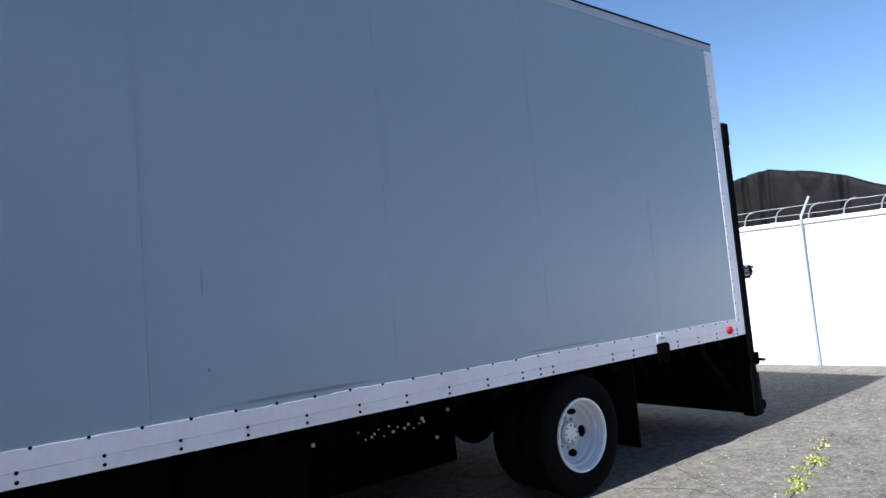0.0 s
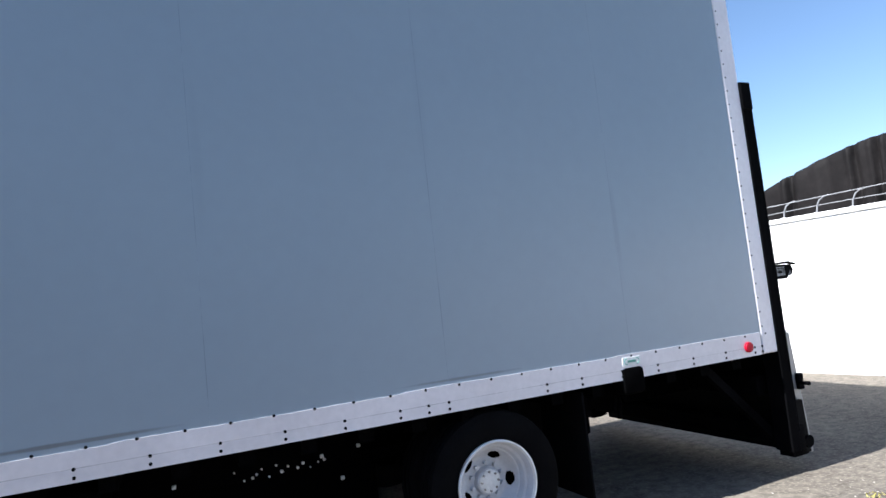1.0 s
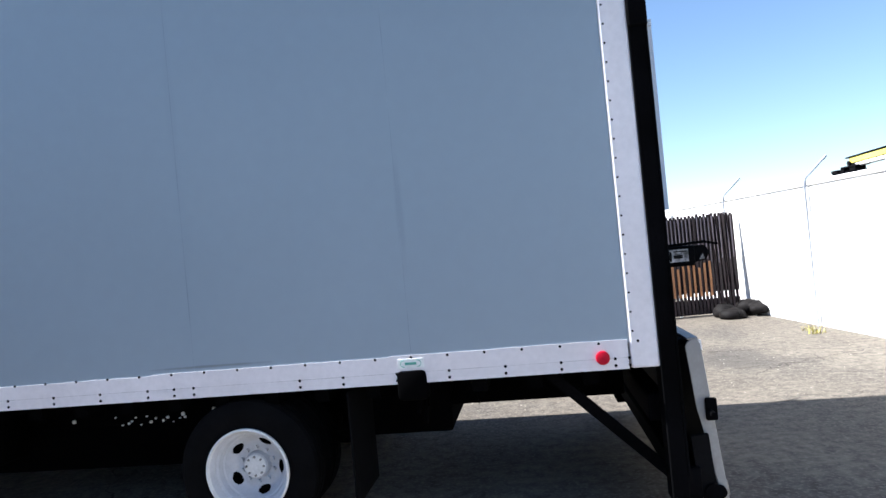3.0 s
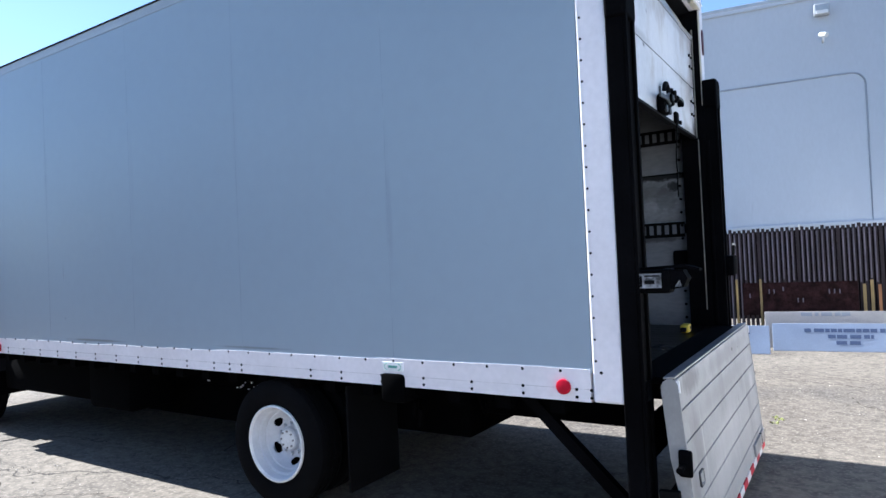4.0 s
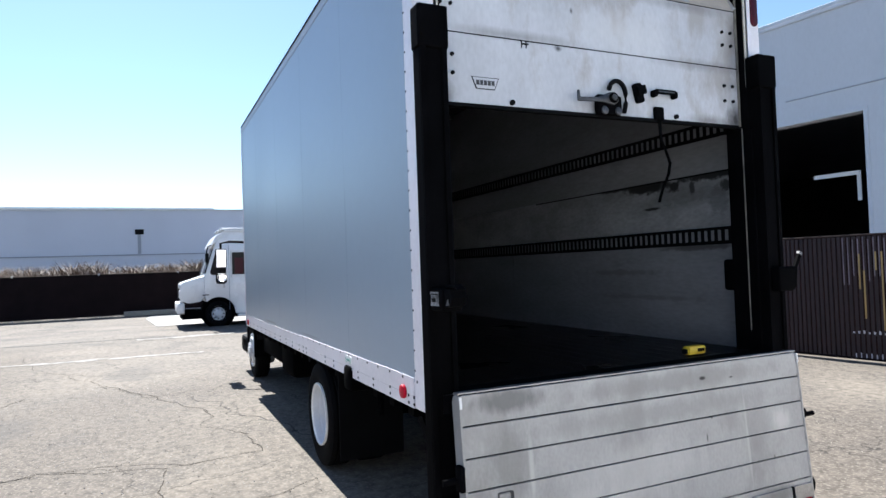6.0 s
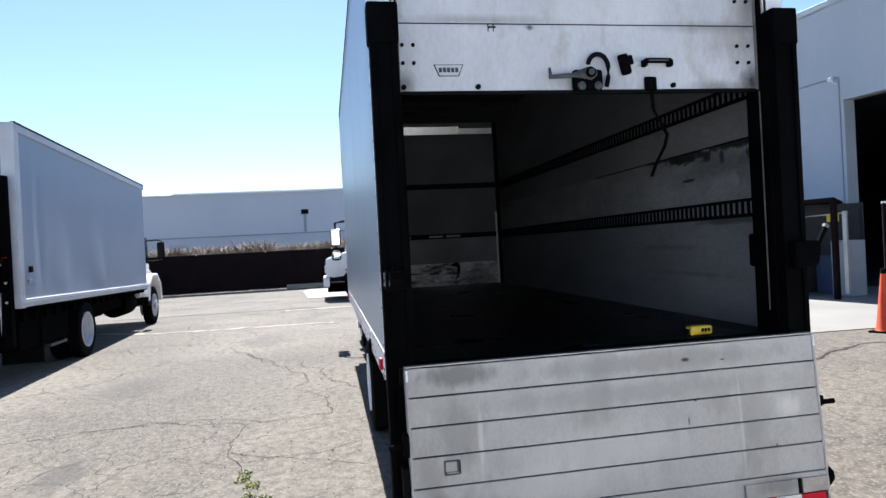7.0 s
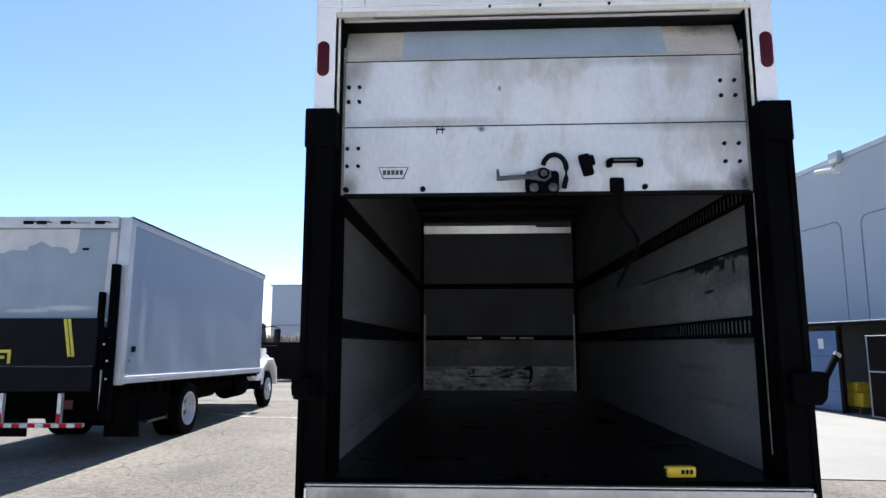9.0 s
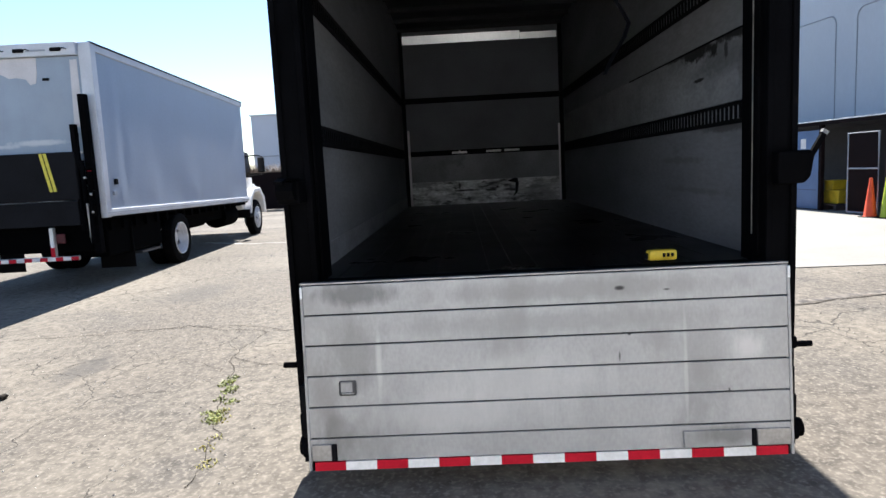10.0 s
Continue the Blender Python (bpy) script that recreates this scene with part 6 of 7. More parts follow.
for y in (3.79, 8.0):
    for xx, s in ((X1 - 0.02, 1), (X0 + 0.02, -1)):
        ty = lathe([(0.2, -0.1), (0.3, -0.12), (0.37, -0.1), (0.385, -0.06), (0.385, 0.06), (0.37, 0.1), (0.3, 0.12), (0.2, 0.1)], (xx - s * 0.11, y, 0.385), "x", 40)
        w = part("wheel", ty, RUBBER, van, smooth=35)
        part("rim", lathe([(0.245, 0.0), (0.235, -0.012), (0.18, -0.03), (0.12, -0.02), (0.1, 0.0), (0.07, 0.01), (0.001, 0.012)], (xx, y, 0.385), "x", 32, s), RIMWHITE, w, smooth=35)
        for i in range(8):
            a = 2 * math.pi * i / 8
            part("rim_hole", cyl((xx - s * 0.015, y + 0.15 * math.cos(a), 0.385 + 0.15 * math.sin(a)), "x", 0.022, 0.03, 8), BLACK, w)
bm = rod([(X1, 3.62, 2.5), (X1 + 0.25, 3.5, 2.45), (X1 + 0.3, 3.46, 2.3), (X1 + 0.28, 3.46, 1.9)], 0.018, 8)
vm = part("mirror", bm, BLACK, van, smooth=50)
part("mirror_housing", box(X1 + 0.24, X1 + 0.32, 3.42, 3.52, 1.95, 2.25, 0.03), BLACK, vm, smooth=40)

# ---- brown slat fence, sign boards, shelter, cones ----
FV, FH = 10.83, 1.87
fence = thing("slat_fence", tuple(YARD @ Vector((6.5, FV, 0))), "chain-link fence filled with upright brown slats", "fence", rz=7.1, local=True)
O = 6.5  # fence origin along the yard
rnd = random.Random(4)
SLATDARK = surface("dark_brown_slat", (0.024, 0.013, 0.015), 0.75, var=0.25, scale=4, bump=0.2, stretch=(6, 6, 0.6))
# Paler slat tone with the sun on the slat edges put into it.
SLATRIB = surface("lit_slat_edge", (0.17, 0.145, 0.17), 0.7, var=0.25, scale=4, bump=0.2, stretch=(6, 6, 0.6))
STICKER2 = surface("faded_label", (0.50, 0.49, 0.53), 0.6, var=0.1, scale=8, bump=0.0)
REDMESH = surface("red_brown_mesh", (0.028, 0.012, 0.012), 0.85, var=0.35, scale=9, grain=40, bump=0.3, spec=0.1)
for k in range(80):
    u = 4.97 + k * 0.069 - O
    h = FH + rnd.uniform(-0.02, 0.015)
    sl = part("slat", boxes([(u, u + 0.047, -0.008 + rnd.uniform(-0.006, 0.004), 0.012, 0.03, h)]), SLATDARK, fence)
    if k % 8 != 5:
        part("lit_slat_rib", boxes([(u + 0.006, u + 0.025, -0.022, -0.014, 0.10 if u + O < 6.7 else 1.0 + rnd.uniform(-0.05, 0.05), h - 0.06)]), SLATRIB, sl)
part("backing", boxes([(4.95 - O, 10.5 - O, 0.02, 0.03, 0.02, 0.30), (4.95 - O, 5.36 - O, 0.02, 0.03, 0.30, 0.42), (4.95 - O, 10.5 - O, 0.02, 0.03, 0.42, 1.82)]), SCREEN, fence, "dark backing screen")
part("mesh_patch", boxes([(6.72 - O, 8.32 - O, -0.034, -0.026, 0.48, 1.0)]), REDMESH, fence, "dark red-brown mesh patch")
# flat pale strips drawn for the bright gaps in the mesh
for u, z, n in ((7.3, 0.9, 1), (7.5, 0.72, 2), (7.93, 0.85, 3), (6.82, 0.8, 1), (7.1, 0.86, 2)):
    for k in range(n):
        part("pale_slit", boxes([(u + 0.07 * k - O, u + 0.07 * k + 0.016 - O, -0.038, -0.033, z - 0.04, z + 0.03)]), SLATRIB, fence)
for k in range(17):
    u = 8.38 + k * 0.098 - O
    part("bare_slat", boxes([(u, u + 0.04, -0.042, -0.03, 0.36, 0.95 + 0.06 * math.sin(k * 1.7))]), ORANGEWOOD if k > 1 else TANWOOD, fence, "bare orange slat in the sun")
for u in (5.93, 6.29, 6.64, 6.99):
    part("tan_post", box(u - O - 0.017, u - O + 0.017, -0.05, -0.012, 0.0, 1.06, 0.006), TANWOOD, fence)
for u in (4.99, 7.6, 9.4):
    part("steel_post", cyl((u - O, 0.05, 0.95), "z", 0.03, 1.9, 10), GALV, fence, smooth=40)
for z in (0.25, 1.1, 1.8):
    part("rail", box(4.96 - O, 10.5 - O, 0.03, 0.055, z - 0.02, z + 0.02), SCREEN, fence)
part("label_plate", box(5.21 - O, 5.48 - O, -0.028, -0.023, 1.545, 1.59), STICKER2, fence, "small pale label strip")

gt = thing("fence_gate", tuple(YARD @ Vector((3.70, FV, 0))), "dark brown screened gate leaf with worn tan slats", "gate", rz=7.1, local=True)
bm = rod([(-1.2, 0, 0.05), (-1.2, 0, 1.84), (1.2, 0, 1.84), (1.2, 0, 0.05), (-1.2, 0, 0.05)], 0.026, 8)
part("gate_frame", bm, SCREEN, gt)
part("screen", boxes([(-1.18, 1.18, -0.006, 0.006, 0.05, 1.82)]), REDMESH, gt, "dark red-brown screen")
for k in range(33):
    u = -1.16 + k * 0.0695
    top = 1.85 + rnd.uniform(-0.02, 0.02)
    sl = part("slat", boxes([(u, u + 0.046, -0.02, -0.007, 0.06, top)]), SLATDARK, gt)
    if u > 0.3:
        part("lit_slat_rib", boxes([(u + 0.006, u + 0.02, -0.026, -0.0205, 1.25 + rnd.uniform(-0.2, 0.2) - 0.35 * (u > 1.0), top - 0.05)]), SLATRIB, sl)
# two rows of small pale strips low on the gate
for k in range(11):
    u = 0.47 + k * 0.0695
    part("pale_edge", boxes([(u, u + 0.026, -0.024, -0.019, 0.41, 0.435 + 0.012 * (k % 3))]), STICKER2, gt)
    part("pale_edge", boxes([(u + 0.02, u + 0.036, -0.024, -0.019, 0.06, 0.12 + 0.012 * (k % 2))]), STICKER2, gt)
for u, z0, z1 in ((0.60, 1.06, 1.57), (0.82, 1.33, 1.60), (0.90, 0.47, 1.60), (0.66, 0.63, 1.33)):
    part("bare_slat", boxes([(u - 0.011, u + 0.011, -0.03, -0.0265, z0, z1)]), TANWOOD, gt, "bare tan slat")
part("bare_slat", boxes([(1.03, 1.05, -0.03, -0.0265, 0.97, 1.11)]), STICKER2, gt)
ep = thing("gate_post", tuple(YARD @ Vector((2.46, FV, 0))), "dark steel gate post with a chain wrapped at the top", "post", rz=7.1, local=True)
part("post", cyl((0, 0, 0.95), "z", 0.045, 1.9, 14), SCREEN, ep, smooth=40)
part("cap", cyl((0, 0, 1.91), "z", 0.05, 0.03, 14), TAPEWHITE, ep)


def sign_board(u0, u1, v, z0, z1, lean, mat, rows, label):
    ob = thing("sign_board", tuple(YARD @ Vector(((u0 + u1) / 2, v, 0))), label, "sign", "boards leaning on the fence", rz=7.1, local=True)
    w = (u1 - u0) / 2
    m = Matrix.Translation((0, 0, z0)) @ Matrix.Rotation(radians(-lean), 4, "X")
    part("board", box(-w, w, -0.012, 0.012, 0, z1 - z0, 0.004, m=m), mat, ob)
    for a, b, z in rows:
        r = random.Random(int(a * 100) + int(z * 1000))
        x, bars = a, []
        while x < b:
            step = r.uniform(0.05, 0.16)
            bars.append((x, min(b, x + step), -0.015, -0.012, z, z + 0.055))
            x += step + r.choice((0.012, 0.012, 0.035))
        bm = boxes(bars)
        bmesh.ops.transform(bm, verts=bm.verts, matrix=m)
        part("lettering", bm, INK if mat is SIGNBLUE else GROOVE, ob, kind="stuff")
    return ob


sign_board(7.11, 8.86, 10.2, 0.0, 0.41, 12, SIGNBLUE, ((-0.45, 0.6, 0.28), (-0.15, 0.42, 0.19), (-0.05, 0.25, 0.1)), "pale blue painted board with dark lettering leaning on a fence")
sign_board(5.34, 7.06, 9.82, 0.0, 0.42, 12, SIGNBLUE, ((-0.5, 0.6, 0.29), (-0.3, 0.42, 0.2), (-0.15, 0.25, 0.11)), "pale blue painted board with dark lettering standing before the fence")
sign_board(7.02, 8.72, 10.5, 0.0, 0.56, 8, BEIGEBOARD, ((-0.35, 0.3, 0.49),), "whitish board with faint small lettering behind another board")

# shelter against the warehouse
SV, SZ = 13.62, 2.15
sh = thing("shelter", tuple(YARD @ Vector((-4, SV, 0))), "low dark lean-to shelter with a flat roof against the warehouse", "shelter", rz=7.1, local=True)
SO = -4
part("roof", prism([(-14 - SO, 0), (-0.85 - SO, 0), (-3.0 - SO, 2.75), (-14 - SO, 2.75)], "z", SZ, SZ + 0.05), SCREEN, sh)
part("fascia", box(-14 - SO, -0.82 - SO, -0.03, 0, SZ - 0.05, SZ + 0.045, 0.006), SCREEN, sh, "dark roof edge")
part("edge_flashing", box(-14 - SO, -2.6 - SO, -0.034, -0.004, SZ + 0.045, SZ + 0.066, 0.004), WALLWHITE, sh, "thin pale flashing on the roof edge")
# soffit and inner panels coloured as dark as the shade under the roof
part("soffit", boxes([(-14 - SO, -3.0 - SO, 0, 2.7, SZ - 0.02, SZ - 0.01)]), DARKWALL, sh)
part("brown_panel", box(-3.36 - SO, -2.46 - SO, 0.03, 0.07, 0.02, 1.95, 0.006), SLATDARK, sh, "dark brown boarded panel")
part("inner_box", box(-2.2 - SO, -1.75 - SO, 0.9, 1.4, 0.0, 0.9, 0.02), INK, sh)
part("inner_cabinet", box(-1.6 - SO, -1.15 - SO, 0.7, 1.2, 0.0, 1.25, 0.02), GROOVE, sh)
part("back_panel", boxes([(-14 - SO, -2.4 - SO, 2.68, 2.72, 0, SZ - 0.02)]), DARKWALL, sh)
for u in (-13.5, -5.42, -2.4, -0.92):
    part("post", box(u - SO - 0.05, u - SO + 0.05, 0.02, 0.12, 0, SZ - 0.02, 0.006), SCREEN, sh)
part("side_screen", boxes([(-2.45 - SO, -2.1 - SO, 0.02, 0.06, 0, 1.95)]), SCREEN, sh)
part("blue_door", box(-6.6 - SO, -5.48 - SO, 0.06, 0.11, 0.03, 2.0, 0.01), BLUEPAINT, sh, "blue painted metal door")
part("notice", box(-6.2 - SO, -6.0 - SO, 0.052, 0.058, 1.55, 1.8), TAPEWHITE, sh)
part("door_panel_groove", boxes([(-6.5 - SO, -5.58 - SO, 0.052, 0.058, 0.5, 0.52), (-6.5 - SO, -5.58 - SO, 0.052, 0.058, 1.35, 1.37)]), INK, sh)
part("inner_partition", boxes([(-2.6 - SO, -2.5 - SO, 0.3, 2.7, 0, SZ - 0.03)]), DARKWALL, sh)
part("yellow_sign_arm", bar((-2.3 - SO, 0.5, 1.82), (-0.95 - SO, 0.5, 1.86), 0.02, 0.03), GALV, sh)
part("yellow_sign", box(-1.45 - SO, -1.15 - SO, 0.46, 0.48, 1.68, 1.86), YTAPE, sh)
part("door_leaf", box(-1.02 - SO, -0.92 - SO, 0.4, 0.46, 0.1, 1.9, 0.01), GALV, sh)

lf = thing("screen_panel", tuple(YARD @ Vector((-3.88, SV - 0.06, 0))), "brown screened gate panel in a pale tube frame", "gate", rz=7.1, local=True)
part("frame", rod([(-0.46, 0, 0.05), (-0.46, 0, 1.85), (0.46, 0, 1.85), (0.46, 0, 0.05), (-0.46, 0, 0.05)], 0.024, 8), GROOVE, lf)
part("cross_rail", rod([(-0.46, 0, 1.05), (0.46, 0, 1.05)], 0.02, 8), GROOVE, lf)
part("screen", boxes([(-0.45, 0.45, -0.004, 0.004, 0.07, 1.83)]), SCREEN, lf)

bn = thing("bin", tuple(YARD @ Vector((-5.45, SV + 0.55, 0.16))), "yellow plastic storage bin in the dark shelter", "bin", rz=7.1, local=True)
bm = prism([(-0.26, 0.0), (0.26, 0.0), (0.3, 0.34), (-0.3, 0.34)], "y", -0.2, 0.2, bevel=0.02)
part("tub", bm, YELLOW, bn)
bm = prism([(-0.26, 0.34), (0.05, 0.34), (0.08, 0.58), (-0.28, 0.58)], "y", -0.18, 0.18, bevel=0.02)
part("upper_tub", bm, YELLOW, bn)
st = thing("pallet", tuple(YARD @ Vector((-5.45, SV + 0.55, 0))), "dark low pallet under the yellow bin", "pallet", rz=7.1, local=True)
bm = boxes([(-0.4, 0.4, -0.35 + k * 0.15, -0.25 + k * 0.15, 0.13, 0.16) for k in range(5)] + [(-0.4 + k * 0.36, -0.32 + k * 0.36, -0.35, 0.35, 0.0, 0.13) for k in range(3)])
part("deck", bm, BROWN, st)


def traffic_cone(u, v, h, mat, label):
    c = thing("traffic_cone", tuple(YARD @ Vector((u, v, 0))), label, "traffic cone", "traffic cones", rz=rnd.uniform(0, 40), local=True)
    part("base", box(-0.17, 0.17, -0.17, 0.17, 0, 0.03, 0.008), BLACK, c)
    part("cone", lathe([(0.14, 0.03), (0.125, 0.05), (0.03, h - 0.02), (0.022, h), (0.001, h)], (0, 0, 0), "z", 28), mat, c, smooth=40)
    part("tip", lathe([(0.036, h - 0.06), (0.038, h - 0.03), (0.034, h + 0.012), (0.001, h + 0.014)], (0, 0, 0), "z", 20), BLACK, c, smooth=40) if h > 0.9 and mat is CONEORANGE else None


traffic_cone(2.60, 10.55, 0.92, CONEORANGE, "tall orange traffic cone beside the gate post")
traffic_cone(-3.3, 13.3, 0.86, CONEORANGE, "orange traffic cone in front of the shelter")
traffic_cone(-2.98, 13.42, 0.92, CONELIME, "lime green traffic cone in front of the shelter")

# stack under a black tarpaulin close behind the white wall
key_v = [0.2, 1.2, 1.91, 2.16, 2.43, 2.97, 3.45, 3.80, 4.30, 4.76, 5.22, 5.75]
key_z = [1.9, 2.2, 2.52, 2.63, 2.78, 2.95, 3.06, 3.035, 2.93, 2.80, 2.645, 2.43]
SU, SVC = 12.0, 3.4   # the stack's own origin in the yard
section = [(-0.98, 0.0), (-0.97, 0.35), (-0.965, 0.6), (-0.96, 0.72), (-0.957, 0.8), (-0.955, 0.86), (-0.952, 0.91), (-0.95, 0.95), (-0.94, 0.98), (-0.91, 0.996), (-0.85, 1.0), (-0.5, 0.985), (0.0, 0.97), (0.5, 0.95), (0.9, 0.9), (0.98, 0.6), (1.0, 0.0)]
pleats = [(4.76, 0.045, 0.065), (3.83, 0.04, 0.055), (3.57, 0.035, 0.05), (3.44, 0.035, 0.035), (2.43, 0.05, 0.05), (5.2, 0.07, 0.035), (4.2, 0.09, 0.03), (5.5, 0.05, 0.03)]
bm = bmesh.new()
rows = []
for i in range(231):
    v = 0.2 + 5.55 * i / 230
    top = float(np.interp(v, key_v, key_z))
    row = []
    for du, fz in section:
        z = top * fz
        d = 0.03 * noise.noise(Vector((v * 1.3, z * 0.9, 2.0))) + 0.012 * noise.noise(Vector((v * 5.0, z * 1.6, 6.0)))
        for pv, width, depth in pleats:
            d += depth * math.exp(-((v + 0.05 * (2.4 - z) * math.sin(pv * 5) - pv) / width) ** 2) - 0.5 * depth * math.exp(-((v - pv - width * 1.8) / width) ** 2)
        # slack sags running down from the ridge
        for a, b in ((2.95, 0.55), (2.6, 0.7), (3.15, -0.5)):
            d += 0.05 * math.exp(-((v - a - b * (top - z)) / 0.07) ** 2) * math.exp(-(top - z) / 0.5)
        row.append(bm.verts.new((du + d if du < 0 else du, v - SVC, max(0.0, z + (0.012 * noise.noise(Vector((v * 3.0, du * 2, 4.0))) if fz > 0.9 else 0)))))
    rows.append(row)
for a, b in zip(rows, rows[1:]):
    for k in range(len(section) - 1):
        bm.faces.new((a[k], a[k + 1], b[k + 1], b[k]))
for row in (rows[0], rows[-1]):
    bm.faces.new(row if row is rows[0] else row[::-1])
bmesh.ops.recalc_face_normals(bm, faces=bm.faces)
stack = thing("covered_stack", tuple(YARD @ Vector((SU, SVC, 0))), "tall stack covered with a creased black tarpaulin", "stack", rz=7.1, local=True)
part("tarpaulin", bm, TARP, stack, smooth=60)
part("end_flap", prism([(du * 0.99, 2.42 * fz) for du, fz in section], "y", 5.752 - SVC, 5.762 - SVC), TARP, stack, "hanging end flap of the sheet")
ant = thing("aerial", tuple(YARD @ Vector((11.5, 6.28, 0))), "thin dark aerial rod standing beyond the wall", "aerial", rz=7.1, local=True)
part("rod", rod([(0, 0, 0), (0, 0, 2.4), (0.01, -0.02, 3.1)], 0.008, 6), SCREEN, ant)
part("base", cyl((0, 0, 0.02), "z", 0.05, 0.04, 12), SCREEN, ant)
# yellow boom and machinery beyond the wall
cr = thing("loader_crane", tuple(YARD @ Vector((13.0, 9.8, 0))), "faded yellow boom of a machine showing over the wall", "machine", rz=7.1, local=True)
BOOMYELLOW = surface("faded_yellow_boom", (0.70, 0.60, 0.13), 0.5, var=0.1, scale=2, bump=0.05)
part("boom", bar((0, 1.32, 2.615), (0, -1.42, 2.70), 0.2, 0.11, bevel=0.012), BOOMYELLOW, cr)
part("boom_top", bar((0, 1.40, 2.68), (0, -1.42, 2.775), 0.24, 0.022, bevel=0.006), BLACK, cr)
part("boom_underside", bar((0, 1.2, 2.53), (0, -0.9, 2.58), 0.17, 0.06, bevel=0.01), WALLWHITE, cr, "white lower section of the boom")
hb = part("boom_head", boxes([(-0.08, 0.08, 1.08, 1.9, 2.40, 2.435), (-0.1, 0.1, 1.15, 1.32, 2.435, 2.55), (-0.1, 0.1, 1.5, 1.6, 2.42, 2.52), (-0.1, 0.1, 1.72, 1.9, 2.435, 2.49), (-0.12, 0.12, 1.05, 1.55, 2.50, 2.525)]), BLACK, cr, "dark fittings at the end of the boom")
part("head_pin", cyl((0, 1.3, 2.57), "x", 0.045, 0.26, 14), BLACK, hb, smooth=40)
part("tip_plate", box(-0.105, 0.105, -1.25, -1.12, 2.66, 2.735, 0.01), DULLSTEEL, cr)
part("hook", rod([(0, -1.3, 2.65), (0, -1.3, 2.56), (0, -1.34, 2.50), (0, -1.27, 2.47), (0, -1.23, 2.52)], 0.018, 8), DULLSTEEL, cr, smooth=50)
part("column", box(-0.1, 0.1, 0.15, 0.33, 0.0, 2.54, 0.03), WALLWHITE, cr)
# rods and scrap in the corner of the yard
sc = thing("scrap_pile", tuple(YARD @ Vector((10.2, 10.25, 0))), "heap of dark scrap and bags with upright rods", "scrap", rz=7.1, local=True)
bm = bmesh.new()
for k in range(9):
    bmesh.ops.create_icosphere(bm, subdivisions=2, radius=rnd.uniform(0.1, 0.2), matrix=Matrix.Translation((rnd.uniform(-0.3, 0.32), rnd.uniform(-0.2, 0.2), rnd.uniform(0.06, 0.16))) @ Matrix.Diagonal((1.2, 1, 0.75, 1)))
for v in bm.verts:
    v.co += 0.05 * noise.noise_vector(v.co * 6)
part("bags", bm, TARP, sc, smooth=50)
for k in range(4):
    part("rod", rod([(-0.25 + k * 0.1, 0.1, 0.0), (-0.27 + k * 0.1, 0.25, 1.85)], 0.012, 6), SCREEN, sc)

# ---- cracks, weeds and dry brush ----
CRACK = surface("open_crack", (0.05, 0.042, 0.034), 0.95, var=0.3, scale=8, bump=0.2, spec=0.1)
GREEN = surface("green_weed", (0.27, 0.30, 0.07), 0.6, var=0.35, scale=9, bump=0.0)
STRAW = surface("yellowed_weed", (0.45, 0.40, 0.12), 0.7, var=0.3, scale=9, bump=0.0)
BRUSH = surface("dry_brush", (0.20, 0.145, 0.105), 0.8, var=0.35, scale=2, bump=0.0)
SOIL = surface("bare_soil", (0.13, 0.10, 0.075), 0.95, var=0.2, scale=1.5, bump=0.3)


def crack(points, width, seed, material=CRACK, label="jagged open crack in the asphalt", name="crack", lift=0.004):
    """A jagged open crack between points on the ground."""
    r = random.Random(seed)
    bm = bmesh.new()
    line = []
    for (x0, y0), (x1, y1) in zip(points, points[1:]):
        n = max(2, int(math.hypot(x1 - x0, y1 - y0) / 0.06))
        for k in range(n):
            f = k / n
            x, y = x0 + (x1 - x0) * f, y0 + (y1 - y0) * f
            d = noise.noise_vector(Vector((x * 2.4, y * 2.4, seed)))
            e = noise.noise_vector(Vector((x * 9, y * 9, seed)))
            line.append(Vector((x + 0.13 * d.x + 0.03 * e.x, y + 0.13 * d.y + 0.03 * e.y, lift)))
    prev = None
    for k, p in enumerate(line):
        q = line[min(k + 1, len(line) - 1)] - line[max(k - 1, 0)]
        s = Vector((-q.y, q.x, 0)).normalized() * width * 0.5 * (0.25 + 0.9 * abs(noise.noise(Vector((p.x * 3, p.y * 3, 9)))) + r.uniform(0, 0.35))
        pair = (bm.verts.new(p + s), bm.verts.new(p - s))
        if prev:
            bm.faces.new((prev[0], prev[1], pair[1], pair[0]))
        prev = pair
    return solid(name, bm, material, label, "crack" if name == "crack" else "marking", group="cracks in the yard" if name == "crack" else "")


crack([(2.95, -2.2), (2.9, -0.3), (2.6, 1.0), (3.0, 2.0), (2.86, 2.75), (2.25, 2.68)], 0.012, 1)
crack([(2.25, 2.68), (1.6, 2.4), (1.1, 2.5), (0.4, 2.2)], 0.008, 2)
crack([(-3.4, 0.6), (-1.9, 1.27), (-0.5, 1.85), (-0.8, 2.5)], 0.011, 3)
crack([(4.14, 2.1), (4.05, 2.5), (3.9, 3.1)], 0.008, 5)
crack([(3.3, 6.2), (2.85, 7.2), (2.5, 8.4), (2.0, 9.7), (1.8, 10.6)], 0.05, 6)
crack([(8.6, 7.4), (7.2, 7.0), (6.8, 7.9), (5.6, 8.6)], 0.012, 8)
crack([(-10.4, 0.7), (-8.8, 1.9), (-7.6, 2.9)], 0.02, 9)
crack([(-7.0, -0.6), (-4.5, 0.0), (-3.2, 0.9), (-2.6, 2.4)], 0.012, 10)
crack([(4.6, 0.2), (3.6, 0.7), (3.9, 1.4), (4.2, 2.05)], 0.006, 11)
crack([(2.83, 0.03), (2.6, 1.14), (2.92, 2.2)], 0.010, 13)
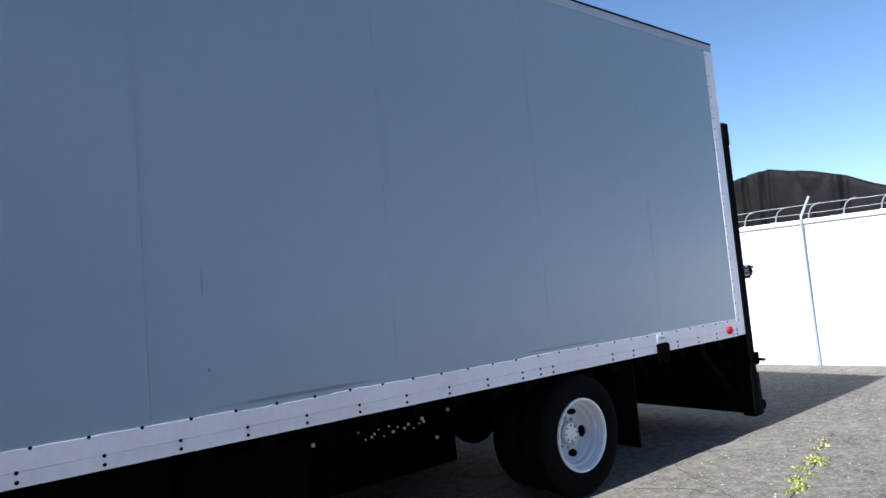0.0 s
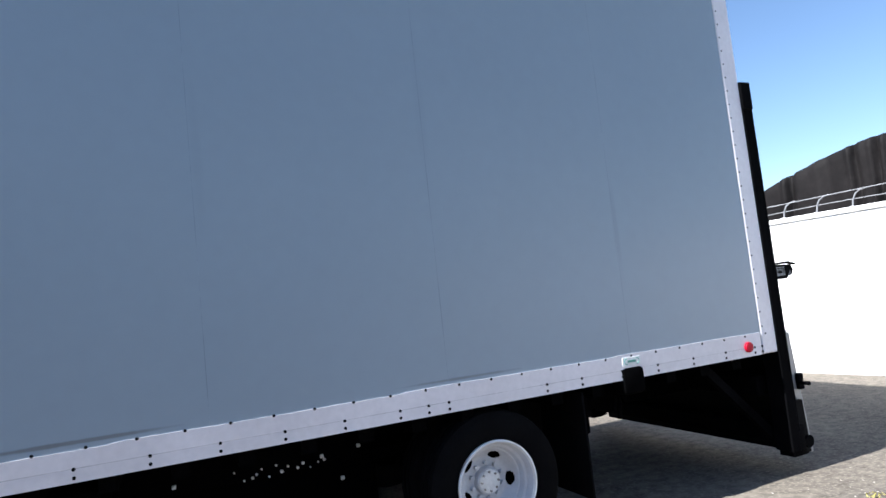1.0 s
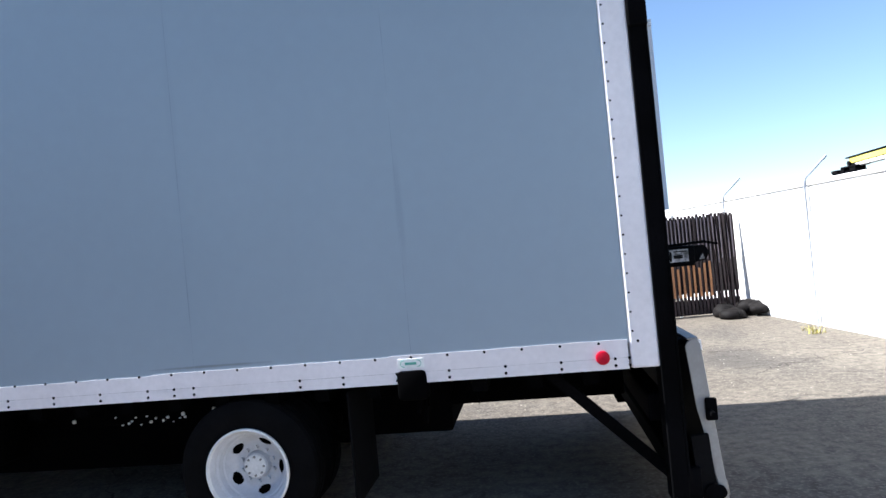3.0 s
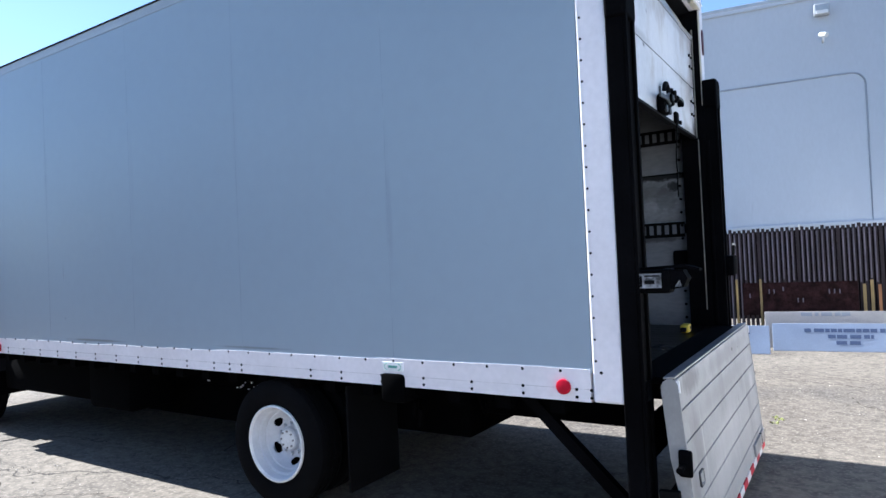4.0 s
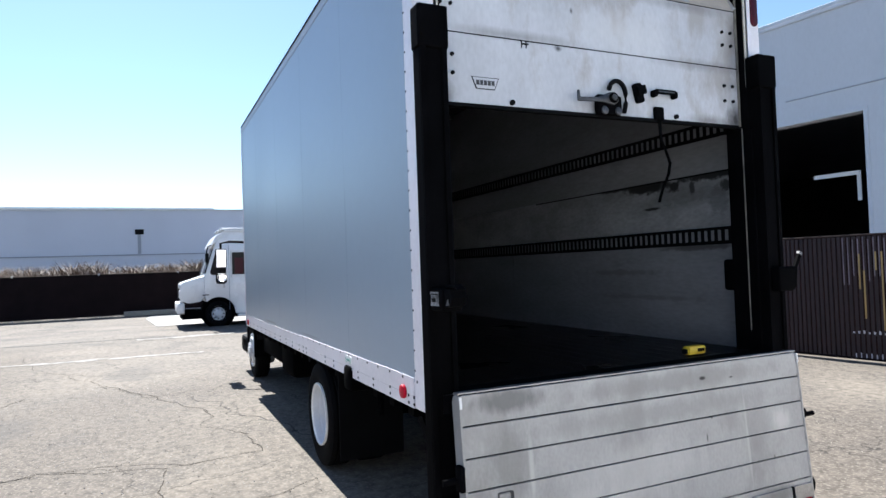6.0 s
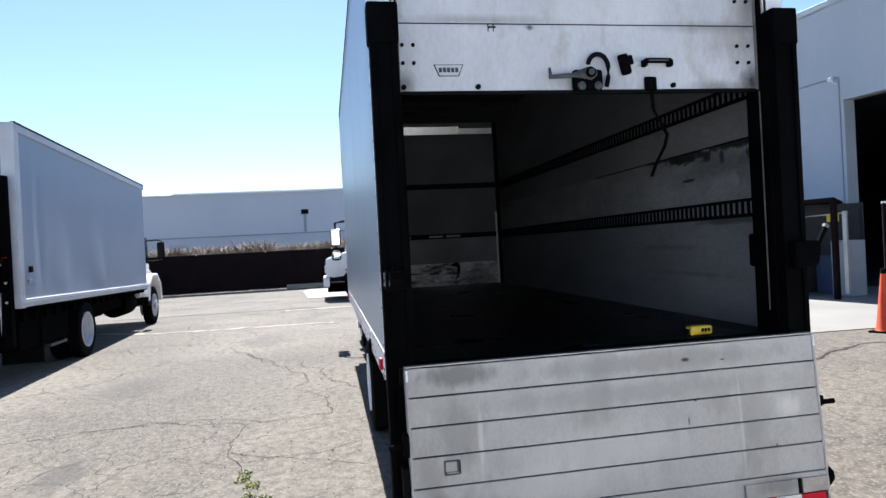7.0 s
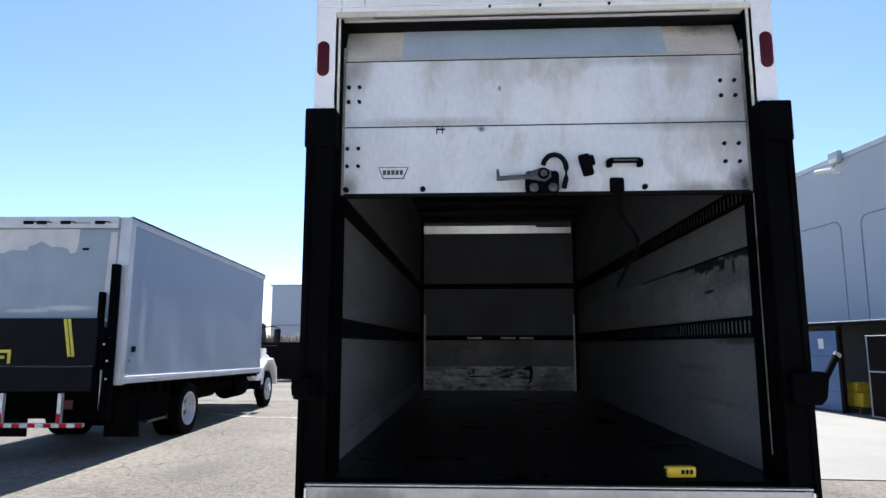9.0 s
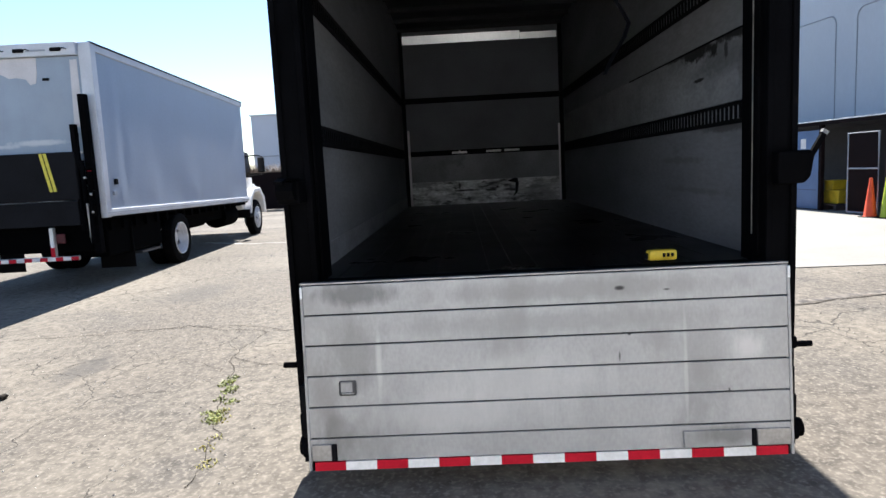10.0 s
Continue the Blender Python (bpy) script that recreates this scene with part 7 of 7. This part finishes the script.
crack([(3.02, 1.95), (3.92, 1.93), (4.5, 2.1), (5.5, 2.4), (6.3, 2.55)], 0.009, 14)
crack([(3.9, 1.95), (4.27, 2.52), (4.5, 3.0)], 0.010, 15)
crack([(0.9, -1.6), (0.46, -0.9), (0.18, -0.43), (-0.74, -0.03), (-1.58, 0.39)], 0.014, 16)
crack([(-1.9, 1.1), (-1.51, 1.39), (-0.71, 1.83), (0.26, 2.19), (0.9, 2.5)], 0.014, 17)
crack([(-2.9, -1.2), (-2.72, -0.41), (-2.5, 0.1)], 0.012, 19)
crack([(5.4, 0.4), (6.3, 0.9), (7.2, 1.9)], 0.008, 18)
crack([(9.2, 8.2), (8.2, 8.8), (7.4, 8.5), (6.2, 9.2)], 0.012, 12)

PALELINE = surface("worn_pale_line", (0.30, 0.28, 0.25), 0.9, var=0.25, scale=3, bump=0.1, stain=(0.13, 0.115, 0.095), stain_scale=2.5, stain_at=0.5)
JOINT = surface("tarred_joint", (0.045, 0.042, 0.04), 0.9, var=0.3, scale=4, bump=0.1)
CRUMBLE = surface("crumbled_asphalt_edge", (0.16, 0.135, 0.11), 0.95, var=0.4, scale=9, grain=30, bump=0.6, stain=(0.04, 0.034, 0.03), stain_scale=7, stain_at=0.5)
crack([(3.2, 6.1), (2.72, 7.2), (2.37, 8.4), (1.87, 9.7), (1.67, 10.6)], 0.24, 24, CRUMBLE, "crumbled raised edge of an asphalt patch", "patch_edge", 0.003)
crack([(-6.4, -2.4), (-5.6, -1.0), (-5.5, 0.8), (-5.4, 2.9)], 0.30, 21, PALELINE, "worn pale line across the asphalt", "worn_line", 0.005)
crack([(-9.9, -12.0), (-9.8, -2.0), (-9.7, 0.8), (-9.6, 2.6)], 0.16, 22, JOINT, "dark tarred joint across the asphalt", "tarred_joint", 0.005)
crack([(-9.25, 1.6), (-9.25, 2.4), (-9.3, 4.2)], 0.5, 23, PALELINE, "worn pale strip beside a tarred joint", "worn_line", 0.006)


def blades(spots, per, height, spread, material, name, label, seed, width=0.009, category="weeds"):
    """Tufts of thin bent blades at spots on the ground."""
    r = random.Random(seed)
    bm = bmesh.new()
    for sx, sy, sz in spots:
        for _ in range(per):
            a, d = r.uniform(0, 2 * math.pi), spread * r.random() ** 0.6
            x, y = sx + d * math.cos(a), sy + d * math.sin(a)
            h = height * r.uniform(0.35, 1.0)
            lean, la = h * r.uniform(0.3, 1.3), r.uniform(0, 2 * math.pi)
            w = width * r.uniform(0.6, 1.4)
            wx, wy = w * math.cos(la + 1.57), w * math.sin(la + 1.57)
            pts = [(0, 0), (0.5, 0.3), (1.0, 1.0)]
            rows = []
            for f, b in pts:
                px, py, pz = x + lean * b * math.cos(la), y + lean * b * math.sin(la), sz + h * (f - 0.15 * b * b)
                k = 1 - f * 0.85
                rows.append((bm.verts.new((px + wx * k, py + wy * k, pz)), bm.verts.new((px - wx * k, py - wy * k, pz))))
            for p, q in zip(rows, rows[1:]):
                bm.faces.new((p[0], p[1], q[1], q[0]))
    return solid(name, bm, material, label, category, kind="stuff")


rg = random.Random(11)
line = [(4.50 + 0.30 * k, 2.12 + 0.075 * k + rg.uniform(-0.03, 0.03), 0) for k in range(6)]
blades([(x + rg.uniform(-0.15, 0.15), y, z) for x, y, z in line[:3] for _ in range(4)], 40, 0.022, 0.055, GREEN, "weeds", "green weeds growing out of an asphalt crack", 1, width=0.006)
blades([(x + rg.uniform(-0.15, 0.15), y, z) for x, y, z in line[2:] for _ in range(2)], 20, 0.018, 0.06, STRAW, "weeds", "yellowing weeds growing out of an asphalt crack", 2, width=0.006)
blades([(6.23 + rg.uniform(-0.2, 0.2), 6.65 + rg.uniform(-0.2, 0.2), 0) for _ in range(5)], 14, 0.022, 0.045, GREEN, "weeds", "small green weeds beside the truck", 3, width=0.006)
blades([(5.2 + rg.uniform(-0.12, 0.12), 2.26 + rg.uniform(-0.06, 0.06), 0) for _ in range(5)], 22, 0.02, 0.05, GREEN, "weeds", "tuft of green weeds in the yard", 4, width=0.006)
blades([(9.6 + rg.uniform(-0.5, 0.5), 9.3 + rg.uniform(-0.4, 0.4), 0) for _ in range(8)], 20, 0.12, 0.1, STRAW, "weeds", "dry weeds at the foot of the white wall", 5)
# bank and brush behind the far fence
bm = prism([(-22.0, 0.0), (-23.5, 1.1), (-28.0, 1.3), (-31.0, 0.0)], "y", -40, 40)
solid("bank", bm, SOIL, "low bank of bare soil behind the fence", "bank")
brush_at = []
for k in range(2400):
    y = rg.uniform(-30, 28)
    if noise.noise(Vector((y * 0.35, 2.0, 0))) + 0.35 * noise.noise(Vector((y * 1.1, 5.0, 0))) > -0.42:
        brush_at.append((rg.uniform(-27.5, -23.2), y, 0.98 + 0.35 * noise.noise(Vector((y * 0.6, 8.0, 0))) + rg.uniform(-0.3, 0.3)))
blades(brush_at, 40, 1.25, 0.45, BRUSH, "dry_brush", "tall dry brown brush on the bank", 6, width=0.028, category="brush")

# loose grit and small stones on the asphalt
GRITSTONE = surface("pale_grit", (0.42, 0.385, 0.33), 0.9, var=0.35, scale=30, bump=0.0)
rp = random.Random(21)
bm = bmesh.new()
for k in range(5200):
    x, y = rp.uniform(-2.0, 9.5), rp.choice((rp.uniform(-1.5, 3.0), rp.uniform(-0.5, 3.0), rp.uniform(5.8, 9.5)))
    r = 0.004 + 0.008 * rp.random() ** 3
    a = rp.uniform(0, 6.28)
    base = [bm.verts.new((x + r * math.cos(a + j * 2.094) * rp.uniform(0.7, 1.2), y + r * math.sin(a + j * 2.094) * rp.uniform(0.7, 1.2), 0.001)) for j in range(3)]
    tip = bm.verts.new((x, y, r * rp.uniform(0.5, 0.9)))
    for j in range(3):
        bm.faces.new((base[j], base[(j + 1) % 3], tip))
solid("loose_grit", bm, GRITSTONE, "pale grit scattered over the asphalt", "grit", kind="stuff")
for x, y, r in ((4.7, 0.49, 0.035),):
    bm = bmesh.new()
    bmesh.ops.create_icosphere(bm, subdivisions=2, radius=r, matrix=Matrix.Translation((x, y, r * 0.5)) @ Matrix.Diagonal((1.3, 1, 0.6, 1)))
    for v in bm.verts:
        v.co += 0.3 * r * noise.noise_vector(v.co * 40)
    solid("stone", bm, CRACK, "small dark stone lying on the asphalt", "stone", kind="", group="stones on the ground", smooth=40)
